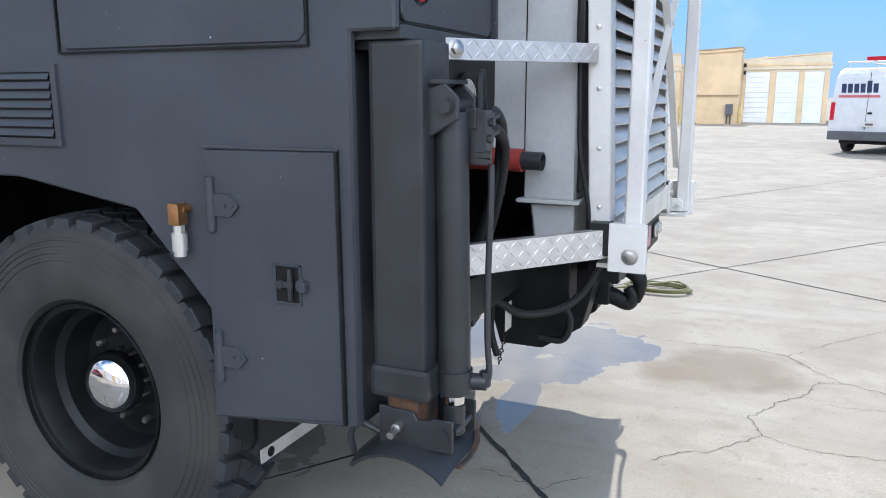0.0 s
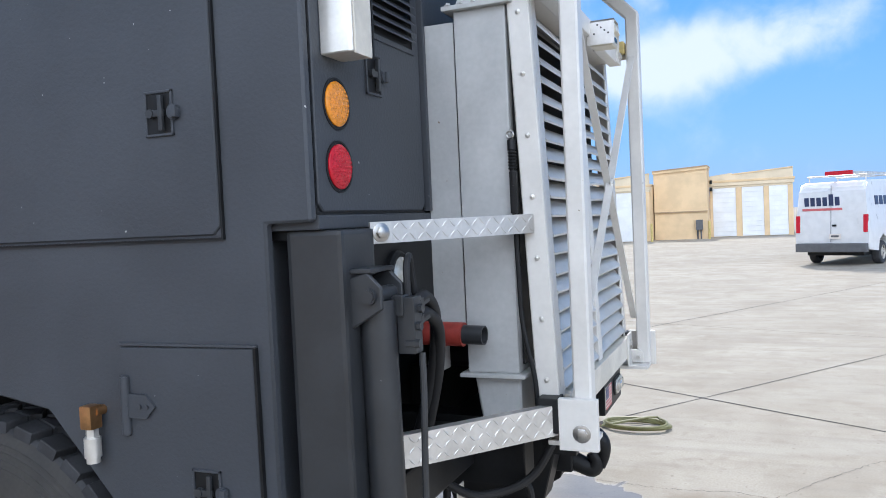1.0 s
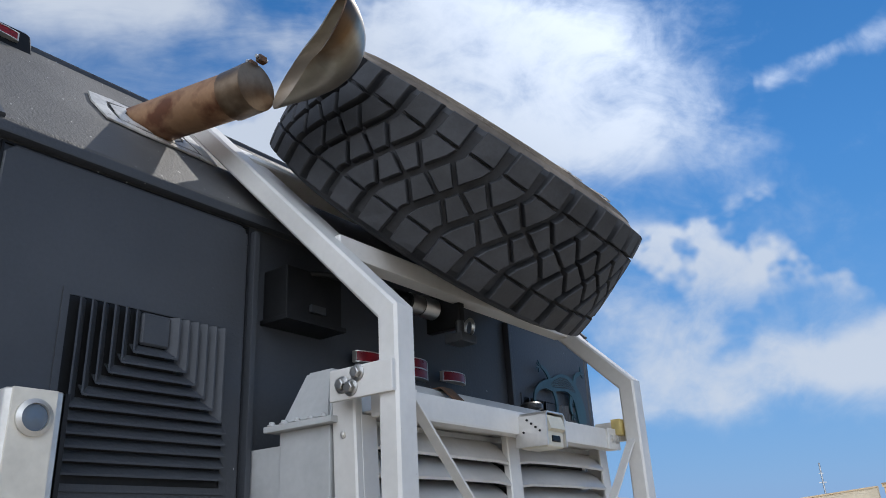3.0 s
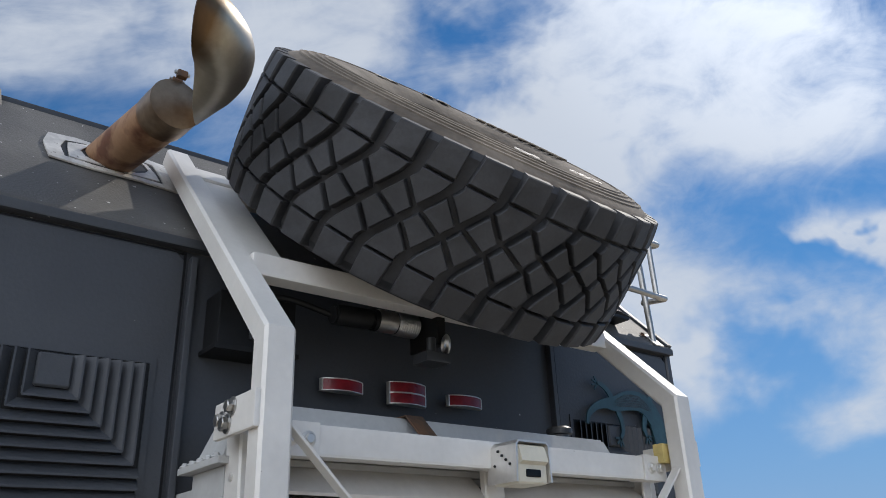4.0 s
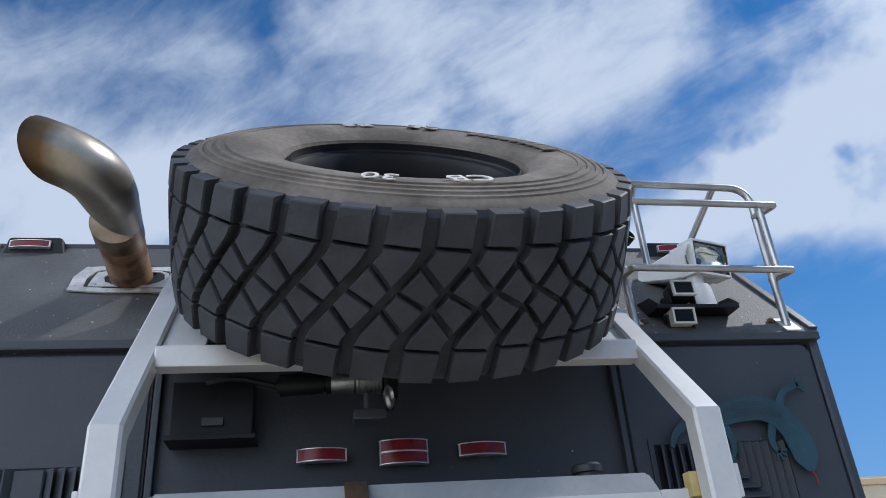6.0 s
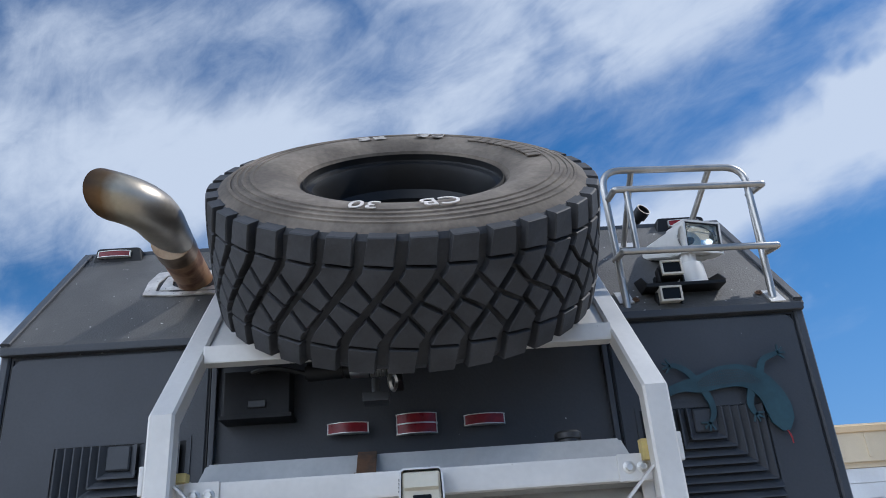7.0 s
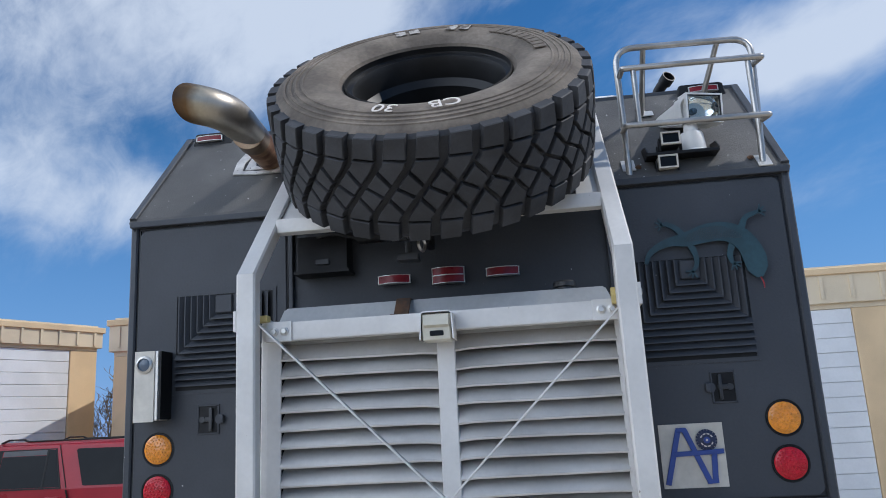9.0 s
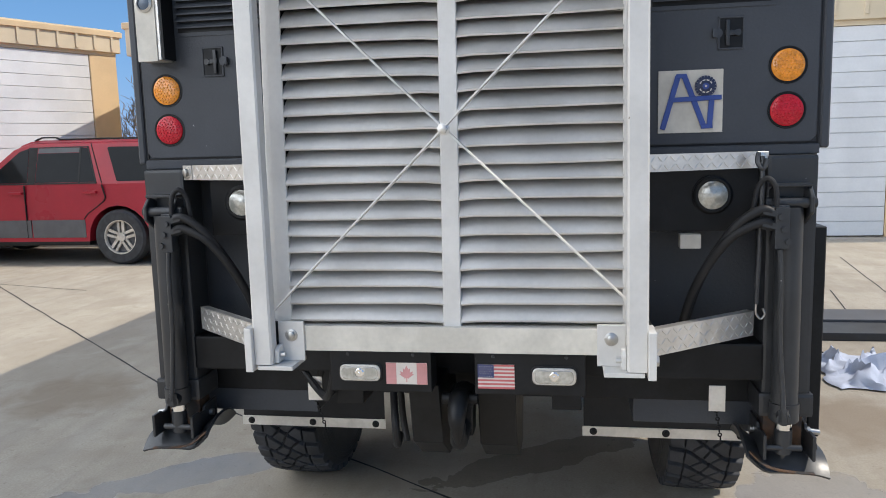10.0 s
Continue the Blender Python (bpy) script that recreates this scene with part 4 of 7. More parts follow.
# centre drawbar plates and pintle hook
for y0, y1 in ((1.09, 1.20), (1.33, 1.46)):
    part("drawbar_plate", prism([(-0.22, 0.95), (0.26, 0.95), (0.20, 0.72), (0.05, 0.62), (-0.12, 0.62)], "y", y0, y1, bevel=0.004), "black", truck)
own = rod((0.18, 1.275, 0.90), (0.30, 1.275, 0.90), 0.045, None, 20, bevel=0.006)
own = box(0.18, 0.27, 1.235, 1.315, 0.775, 0.935, 0.014, own, 3)
own = rod((0.285, 1.215, 0.915), (0.285, 1.335, 0.915), 0.019, own, 14)
hook = smooth(part("tow_hook", own, "black", truck, "black pintle hook with an upper and a lower jaw"))
jaw = curve([(0.27, 1.275, 0.915), (0.325, 1.275, 0.92), (0.368, 1.275, 0.89), (0.378, 1.275, 0.845), (0.372, 1.275, 0.79)], 5)
smooth(part("upper_jaw", sweep(jaw, circle(1.0, 12), (0, 1, 0), None, True, [0.034 - 0.026 * (i / (len(jaw) - 1)) ** 3 for i in range(len(jaw))]), "black", hook))
jaw = curve([(0.25, 1.275, 0.815), (0.29, 1.275, 0.80), (0.335, 1.275, 0.785), (0.35, 1.275, 0.815), (0.335, 1.275, 0.845)], 5)
smooth(part("lower_jaw", sweep(jaw, circle(1.0, 12), (0, 1, 0), None, True, [0.036 - 0.012 * (i / (len(jaw) - 1)) for i in range(len(jaw))]), "black", hook))
for pts in ([(0.02, 0.62, 0.93), (0.10, 0.72, 0.86), (0.24, 0.80, 0.90), (0.33, 0.86, 1.05)], [(-0.22, 0.56, 1.0), (-0.2, 0.58, 0.86), (-0.14, 0.62, 0.80), (-0.12, 0.66, 0.9)],
            [(0.10, 1.0, 0.88), (0.17, 1.02, 0.78), (0.15, 1.02, 0.69), (0.06, 1.01, 0.69)], [(-0.1, 0.98, 0.9), (-0.12, 0.98, 0.72), (-0.1, 1.0, 0.6)]):
    smooth(part("hose", pipe(curve(pts, 8), 0.014, None, 10), "hose", truck))

# mud flaps with metal strips
for y0, y1 in ((0.115, 0.80), (1.70, 2.40)):
    flap = part("mud_flap", box(-0.545, -0.533, y0, y1, 0.48, 0.82, 0.004), "hose", truck, "black rubber mud flap with a metal strip")
    part("flap_strip", box(-0.533, -0.528, y0 - 0.005, y1 + 0.005, 0.478, 0.522, 0.001), "alu", flap)
    for t in (0.06, 0.5, 0.94):
        smooth(part("bolt", bolt((-0.528, y0 + (y1 - y0) * t, 0.50), (1, 0, 0), 0.011, 0.006), "black", flap))
for y in (0.683, 2.149):
    pl = part("chain_plate", prism([(y - 0.028, 0.812), (y + 0.028, 0.812), (y + 0.028, 0.905), (y - 0.028, 0.905)], "x", 0.05, 0.054, bevel=0.001), "alu", truck, "small aluminium plate with a hanging chain")
    own = None
    for i in range(9):
        z = 0.81 - i * 0.016
        own = lathe([(0.0055, -0.0018), (0.0085, 0), (0.0055, 0.0018), (0.0035, 0)], Matrix.Translation((0.045 - i * 0.004, y + 0.003 * i, z)) @ pose(0, 0, 0, 90 if i % 2 else 0, 90 if i % 2 == 0 else 0, 0), 10, own, True)
    part("chain", own, "black", pl)


# ---- wheels ----
def tyre_shape(R, Wd, rim_r):
    """Half of the section: bead, bulging sidewall with four raised rings, shoulder, tread floor."""
    h = Wd / 2
    side = [(rim_r + 0.004, -h * 0.62), (rim_r + 0.012, -h * 0.74), (rim_r + 0.03, -h * 0.84), (rim_r + 0.032, -h * 0.865), (rim_r + 0.05, -h * 0.92), (R - 0.20, -h * 0.985), (R - 0.16, -h)]
    for k, (r, a) in enumerate(((0.140, 0.995), (0.117, 0.982), (0.096, 0.962), (0.077, 0.935))):
        side += [(R - r - 0.002, -h * a), (R - r, -h * (a + 0.016)), (R - r + 0.008, -h * (a + 0.012)), (R - r + 0.010, -h * (a - 0.008))]
    side += [(R - 0.055, -h * 0.90), (R - 0.040, -h * 0.85), (R - 0.030, -h * 0.78), (R - 0.026, -h * 0.5), (R - 0.024, 0)]
    return side + [(r, -a) for r, a in side[-2::-1]]


def crown(R, Wd, v):
    return R - 0.010 * (abs(v) / (Wd / 2)) ** 3


def tread_mesh(R, Wd, n, m):
    """Four rings of lugs: notched shoulder blocks and two rings of interlocking blocks with slanted joints."""
    own = bmesh.new()
    da = 2 * math.pi / n
    h = Wd / 2

    def lug(poly, depth=0.02):
        cu, cv = sum(p[0] for p in poly) / len(poly), sum(p[1] for p in poly) / len(poly)
        rows = []
        for grow, drop in ((0.885, 0.0), (0.955, 0.004), (1.0, depth)):
            row = []
            for u, v in poly:
                u2, v2 = cu + (u - cu) * grow, cv + (v - cv) * grow
                r = crown(R, Wd, v) - drop
                row.append(own.verts.new((r * math.cos(u2 * da), r * math.sin(u2 * da), v2)))
            rows.append(row)
        own.faces.new(rows[0])
        k = len(poly)
        for top, low in zip(rows, rows[1:]):
            for i in range(k):
                own.faces.new((top[i], low[i], low[(i + 1) % k], top[(i + 1) % k]))

    def groove(sv):
        """Where the S-shaped groove runs: upright at the shoulders, slanting across the middle."""
        q = abs(sv)
        f = q / 0.5 * 0.86 if q < 0.5 else 0.86 + 0.14 * (q - 0.5) / 0.5
        return 0.85 * math.copysign(f, sv)

    def half_gap(sv):
        return 0.105 + 0.05 * max(0.0, abs(sv) - 0.35) / 0.65

    # blocks between two grooves: (left top, right top, left foot, right foot), as shares of the half width
    cells = [(0.975, 0.975, 0.60, 0.575), (0.575, 0.55, 0.40, 0.13), (0.355, 0.085, 0.10, -0.075), (0.06, -0.115, -0.10, -0.37), (-0.145, -0.415, -0.55, -0.575), (-0.575, -0.60, -0.975, -0.975)]
    for i in range(n):
        for lt, rt, lf, rf in cells:
            left = [(i + groove(lt + (lf - lt) * k / 3) + half_gap(lt + (lf - lt) * k / 3), (lt + (lf - lt) * k / 3) * h) for k in range(4)]
            right = [(i + 1 + groove(rt + (rf - rt) * k / 3) - half_gap(rt + (rf - rt) * k / 3), (rt + (rf - rt) * k / 3) * h) for k in range(4)]
            lug(left + right[::-1], 0.038 if abs(lt + lf) > 1.1 else 0.027)
    bmesh.ops.transform(own, matrix=m, verts=own.verts)
    return own


def rim_profile(rr, h, depth):
    return [(rr + 0.012, h * 0.84), (rr + 0.016, h * 0.80), (rr + 0.010, h * 0.72), (rr - 0.008, h * 0.70), (rr - 0.016, h * 0.60), (rr - 0.022, h * 0.30), (rr - 0.045, h * 0.18), (rr - 0.05, -h * 0.1), (rr - 0.06, -depth)]


TYRE_R, TYRE_W, RIM_R = 0.566, 0.402, 0.276
ROAD_W, ROAD_R = 0.38, 0.60


def wheel(parent, m, own_thing, hub, TYRE_W, TYRE_R, RIM_R=RIM_R):
    """A tyre on a steel rim; m puts its outer face towards +z of m."""
    deep = 0.15 if own_thing else 0.06
    dusty = own_thing
    t = smooth(part("tyre", lathe(tyre_shape(TYRE_R, TYRE_W, RIM_R), m, 96, None, False, False), "dust" if dusty else "side", parent, "dusty brown sidewall" if dusty else ""), 30)
    t.data.materials.append(M["rubber"])
    inv = m.inverted()
    for poly in t.data.polygons:
        q = inv @ poly.center
        if q.xy.length > TYRE_R - 0.045 or (dusty and q.z < 0):
            poly.material_index = 1
    part("tread", tread_mesh(TYRE_R, TYRE_W * 0.885, 36, m), "rubber", t if not own_thing else parent, "black block tread")
    h = TYRE_W / 2
    rim_ob = smooth(part("rim", lathe(rim_profile(RIM_R, h, deep) + [(0.004, -deep - 0.002), (0.004, -deep - 0.015), (RIM_R - 0.045, -deep - 0.015), (RIM_R - 0.02, -h * 0.7), (RIM_R + 0.01, -h * 0.82)], m, 64, None, True), "black", parent if own_thing else t, "black steel rim"))
    if hub:
        cap = lathe([(0.115, -0.075), (0.115, 0.02), (0.112, 0.045), (0.102, 0.072), (0.082, 0.093), (0.05, 0.105), (1e-6, 0.109)], m, 40)
        smooth(part("hub_cap", cap, "chrome", rim_ob if own_thing else t, "polished chrome hub cap"))
        for i in range(10):
            a = 2 * math.pi * i / 10
            own = lathe([(0.014, -0.062), (0.014, -0.03), (0.010, -0.022), (1e-6, -0.022)], m @ Matrix.Translation((0.17 * math.cos(a), 0.17 * math.sin(a), 0)), 6)
            part("wheel_nut", own, "steel", t)
        part("hub_plate", lathe([(0.245, -0.064), (0.2, -0.058), (0.12, -0.05), (0.09, -0.05)], m, 40), "black", t)
    else:
        own = rod((0.2, 0, -0.15), (0.215, 0.0, -0.08), 0.006, None, 8)
        bmesh.ops.transform(own, matrix=m, verts=own.verts)
        part("valve", own, "brass", parent)
    return t


wheel(truck, facing((-1.22, 0.06 + ROAD_W / 2, 0.598), (0, -1, 0)), False, True, ROAD_W, ROAD_R, 0.294)
wheel(truck, facing((-1.22, W - 0.06 - ROAD_W / 2, 0.598), (0, 1, 0)), False, True, ROAD_W, ROAD_R, 0.294)

# ---- louvred radiator screen and carrier rack ----
top_x, bot_x = 0.30, 0.345


def lean(z):
    return bot_x + (top_x - bot_x) * (z - 1.19) / (2.33 - 1.19)


screen = part("louvre_screen", sweep([(lean(1.185), 0.675, 1.185), (lean(2.40), 0.675, 2.40)], rect(0.066, 0.028, 0.004), up=(0, 1, 0)), "silver", truck, "grey louvred radiator screen in a painted frame")
part("screen_post", sweep([(lean(1.185), 1.845, 1.185), (lean(2.40), 1.845, 2.40)], rect(0.066, 0.028, 0.004), up=(0, 1, 0)), "silver", screen)
part("screen_flange", sweep([(lean(1.185) + 0.03, 0.705, 1.185), (lean(2.33) + 0.03, 0.705, 2.33)], rect(0.008, 0.05, 0.002), up=(0, 1, 0)), "silver", screen)
part("screen_flange", sweep([(lean(1.185) + 0.03, 1.818, 1.185), (lean(2.33) + 0.03, 1.818, 2.33)], rect(0.008, 0.03, 0.002), up=(0, 1, 0)), "silver", screen)
part("centre_post", sweep([(lean(1.185) + 0.028, 1.270, 1.185), (lean(2.33) + 0.028, 1.272, 2.33)], rect(0.02, 0.058, 0.003), up=(0, 1, 0)), "silver", screen)
for i in range(7):
    z = 1.24 + i * 0.175
    part("rivet", lathe([(0.008, 0), (0.007, 0.004), (1e-6, 0.006)], facing((lean(z) + 0.0, 0.661, z), (0, -1, 0)), 10), "alu", screen)
n_slats = N_SLATS
for i in range(n_slats):
    z = 1.203 + i * 0.0557
    x = lean(z)
    for y0, y1 in ((0.728, 1.243), (1.299, 1.806)):
        pts = [(x + 0.036, z - 0.002), (x + 0.0375, z + 0.004), (x + 0.029, z + 0.018), (x + 0.016, z + 0.033), (x - 0.002, z + 0.048), (x - 0.022, z + 0.059), (x - 0.044, z + 0.065), (x - 0.044, z + 0.062), (x - 0.022, z + 0.056), (x - 0.003, z + 0.045), (x + 0.014, z + 0.030), (x + 0.026, z + 0.015), (x + 0.033, z)]
        rnd = random.Random(i * 7 + int(y0 * 10))
        own = prism(pts, "y", y0, y1)
        sag = [rnd.uniform(-0.003, 0.003), rnd.uniform(-0.003, 0.003), rnd.uniform(-0.003, 0.004)]
        bmesh.ops.subdivide_edges(own, edges=[e for e in own.edges if abs(e.verts[0].co.y - e.verts[1].co.y) > 0.3], cuts=9)
        for v in own.verts:
            q = (v.co.y - y0) / (y1 - y0)
            front = max(0.0, (v.co.x - x + 0.02) / 0.055)
            v.co.z += front * (sag[0] * (1 - q) + sag[1] * q + sag[2] * 4 * q * (1 - q))
            if (q > 0.99 and y0 < 1) or (q < 0.01 and y0 > 1):
                v.co.z -= 0.0045 * max(0.0, front - 0.2)
        smooth(part("slat", own, "louvre", screen), 40)

rack = part("carrier_rack", sweep([(0.45, 0.662, 1.075), (0.45, 0.662, 2.522), (-0.25, 0.662, 3.222)], rect(0.052, 0.062, 0.006), up=(0, 1, 0)), "silver", truck, "silver painted steel carrier rack bolted to the rear")
part("rack_post", sweep([(0.452, 1.842, 1.075), (0.452, 1.836, 2.522), (-0.25, 1.836, 3.224)], rect(0.052, 0.062, 0.006), up=(0, 1, 0)), "silver", rack)
bar = part("cross_bar", box(0.352, 0.396, 0.69, 1.832, 2.322, 2.382, 0.006), "silver", rack)
for y in (0.745, 1.777):
    pl = part("end_plate", box(0.396, 0.402, y - 0.042, y + 0.042, 2.320, 2.384, 0.002), "silver", rack)
    for dy in (-0.016, 0.018):
        smooth(part("bolt", bolt((0.402, y + dy, 2.352), (1, 0, 0), 0.010, 0.008), "alu", pl))
for y, s in ((0.6325, -1), (1.8655, 1)):
    pl = part("bracket_plate", box(0.300, 0.472, min(y, y + s * 0.012), max(y, y + s * 0.012), 2.352, 2.418, 0.004), "silver", rack)
    for x, z in ((0.337, 2.383), (0.362, 2.374), (0.380, 2.402)):
        smooth(part("bolt", bolt((x, y + s * 0.012, z), (0, s, 0), 0.012, 0.012), "steel", pl))
for y in (0.70, 1.80):
    part("spacer_block", box(0.385, 0.42, y - 0.02, y + 0.012, 2.384, 2.405, 0.002) if y < 1 else box(0.39, 0.42, y - 0.006, y + 0.032, 2.365, 2.415, 0.002), "yellow", rack, "yellowed spacer block")
# unseen plate added to keep a sun patch off the top slat
part("sun_block_plate", box(0.245, 0.351, 0.70, 1.82, 2.334, 2.339, 0.001), "silver", screen)
# cross members under the spare wheel
part("cross_member", box(0.215, 0.266, 0.69, 1.808, 2.712, 2.762, 0.005), "silver", rack)
part("cross_member", sweep([(-0.16, 0.69, 3.115), (-0.16, 1.808, 3.115)], rect(0.06, 0.06, 0.005), up=(0.707, 0, 0.707)), "silver", rack)
for y in (0.74, 1.78):
    part("cradle_plate", sweep([(0.24, y, 2.742), (-0.2, y, 3.182)], rect(0.10, 0.008, 0.002), up=(0.707, 0, 0.707)), "silver", rack)
# diagonal braces
part("brace", sweep([(0.440, 0.695, 2.372), (0.415, 1.835, 1.262)], rect(0.006, 0.026, 0.001), up=(1, 0, 0.02)), "silver", rack)
part("brace", sweep([(0.447, 1.832, 2.372), (0.424, 0.690, 1.245)], rect(0.006, 0.026, 0.001), up=(1, 0, 0.02)), "silver", rack)
smooth(part("bolt", bolt((0.440, 1.268, 1.812), (1, 0, 0), 0.013, 0.010), "alu", rack))
# lower channel, corner plates, pins
part("lower_channel", box(0.335, 0.40, 0.72, 1.80, 1.104, 1.188, 0.004), "beige", rack)
for s, y in ((1, 0.662), (-1, 1.842)):
    ys = sorted((y + s * 0.03, y + s * 0.118))
    pl = part("corner_plate", box(0.400, 0.408, ys[0], ys[1], 1.072, 1.204, 0.003), "silver", rack)
    smooth(part("bolt", bolt((0.408, y + s * 0.075, 1.158), (1, 0, 0), 0.014, 0.008), "steel", pl))
    ys = sorted((y - s * 0.028, y - s * 0.052))
    pl = part("side_plate", box(0.385, 0.495, ys[0], ys[1], 1.055, 1.20, 0.004), "silver", rack)
    smooth(part("pin", bolt((0.450, y - s * 0.052, 1.105), (0, -s, 0), 0.017, 0.010), "steel", pl))
    ys = sorted((y - s * 0.02, y + s * 0.10))
    part("foot_plate", box(0.345, 0.478, ys[0], ys[1], 1.058, 1.072, 0.003), "silver", rack)
    ys = sorted((y + s * 0.032, y + s * 0.046))
    lug = part("lug", prism([(0.408, 1.075), (0.455, 1.075), (0.455, 1.115), (0.44, 1.13), (0.408, 1.13)], "y", ys[0], ys[1], bevel=0.002), "silver", rack)
    smooth(part("pin", rod((0.435, y + s * 0.028, 1.10), (0.435, y + s * 0.062, 1.10), 0.009, None, 12), "alu", lug))
    ys = sorted((y - s * 0.05, y + s * 0.02))
    part("channel_end", box(0.325, 0.385, ys[0], ys[1], 1.10, 1.198, 0.004), "black", rack)
# rear-view camera on the cross bar
own = prism([(1.214, 2.366), (1.222, 2.374), (1.304, 2.374), (1.312, 2.366), (1.315, 2.288), (1.311, 2.288), (1.308, 2.365), (1.303, 2.370), (1.223, 2.370), (1.218, 2.365), (1.214, 2.288), (1.210, 2.288)], "x", 0.385, 0.478)
cam_box = part("rear_view_camera", own, "tread", rack, "cream rear-view camera in a bent metal hood")
part("camera_body", box(0.392, 0.473, 1.2185, 1.3065, 2.284, 2.366, 0.010, None, 3), "cream", cam_box)
part("camera_brow", prism([(0.40, 2.364), (0.473, 2.364), (0.476, 2.358), (0.484, 2.330), (0.470, 2.322), (0.40, 2.322)], "y", 1.224, 1.301), "cream", cam_box)
part("camera_window", box(0.472, 0.476, 1.242, 1.284, 2.298, 2.314, 0.003), "glass", cam_box)
for i in range(5):
    own = rod((0.41 + 0.012 * i, 1.2125, 2.335 + 0.010 * ((i * 3) % 4 - 1)), (0.41 + 0.012 * i, 1.2095, 2.335 + 0.010 * ((i * 3) % 4 - 1)), 0.003, None, 8)
    part("hood_hole", own, "black", cam_box)

# radiator behind the screen
rad = part("radiator", box(0.105, 0.262, 0.662, 1.84, 1.255, 2.318, 0.005), "rad", truck, "grey painted radiator with a tapered top tank")
part("radiator_flange", box(0.0, 0.10, 0.668, 0.676, 1.36, 2.29, 0.002), "rad", rad)
part("radiator_flange", box(0.0, 0.10, 1.826, 1.834, 1.36, 2.29, 0.002), "rad", rad)
# black sheet over the grey front paints the shade between the slats
part("core", box(0.263, 0.269, 0.70, 1.80, 1.275, 2.30, 0.001), "black", rad, "black radiator core sheet, painting the shade between the slats")
part("header_plate", box(0.075, 0.285, 0.64, 1.86, 2.318, 2.332, 0.003), "rad", rad)
tank = prism([(0.108, 2.332), (0.262, 2.332), (0.225, 2.452), (0.142, 2.452)], "y", 0.66, 1.84)
for v in tank.verts:
    if v.co.z > 2.4:
        v.co.y += 0.045 if v.co.y < 1.2 else -0.045
bmesh.ops.bevel(tank, geom=tank.edges[:], offset=0.006, segments=2, affect="EDGES")
smooth(part("top_tank", tank, "rad", rad))
part("foot_plate", box(0.085, 0.285, 0.64, 1.86, 1.243, 1.255, 0.003), "rad", rad)
part("bottom_tank", prism([(0.12, 1.243), (0.262, 1.243), (0.262, 1.10), (0.14, 1.10)], "y", 0.67, 1.83, bevel=0.008), "rad", rad)
for i in range(5):
    part("bolt", bolt((0.095 + 0.04 * i, 0.648, 2.332), (0, 0, 1), 0.007, 0.007), "rad", rad)
for y, c in ((1.665, "jack"),):
    own = lathe([(0.026, 0.0), (0.026, 0.012), (0.036, 0.014), (0.037, 0.028), (0.03, 0.034), (1e-6, 0.036)], facing((0.18, y, 2.45), (0, 0, 1)), 28)
    smooth(part("filler_cap", own, c, rad, "dark filler cap"))
part("hold_down_strap", sweep([(0.14, 1.125, 2.455), (0.235, 1.125, 2.455), (0.30, 1.125, 2.392), (0.36, 1.125, 2.386)], rect(0.05, 0.004, 0.001), up=(0, 0, 1)), "rust", rad, "rusty flat hold-down strap")
own = pipe([(-0.06, 0.605, 1.38), (0.118, 0.603, 1.377)], 0.035, None, 20)
hose_r = smooth(part("drain_hose", own, "red_hose", truck, "faded red rubber hose"))
own = lathe([(0.028, 0), (0.028, 0.066), (0.024, 0.066), (0.024, 0.02), (1e-6, 0.02)], facing((0.116, 0.603, 1.377), (1, -0.05, -0.02)), 24)
smooth(part("pipe_end", own, "jack", hose_r, "dark pipe end"))
part("bulkhead", box(0.0, 0.012, 0.64, 0.75, 1.25, 1.44, 0.002), "rad", truck)
# cable stay beside the screen
own = pipe([(0.268, 0.655, 1.93), (0.270, 0.650, 1.90)], 0.012, None, 12)
own = pipe([(0.270, 0.650, 1.90), (0.272, 0.648, 1.80)], 0.009, own, 12)
own = pipe(curve([(0.272, 0.648, 1.72), (0.276, 0.648, 1.55), (0.282, 0.65, 1.40), (0.31, 0.652, 1.25), (0.315, 0.655, 1.16)], 6), 0.007, own, 10)
own = box(0.262, 0.284, 0.640, 0.658, 1.72, 1.84, 0.004, own)
smooth(part("gas_strut_cable", own, "black", truck))
own = None
for i in range(6):
    own = lathe([(0.010, 0), (0.013, 0.004), (0.010, 0.008)], facing((0.271, 0.649, 1.845 + i * 0.009), (0, 0, 1)), 14, own)
part("bellows", own, "black", truck)
part("hook_end", lathe([(0.010, -0.003), (0.013, 0), (0.010, 0.003), (0.007, 0)], facing((0.266, 0.652, 1.945), (0, 1, 0)), 16, None, True), "steel", truck)


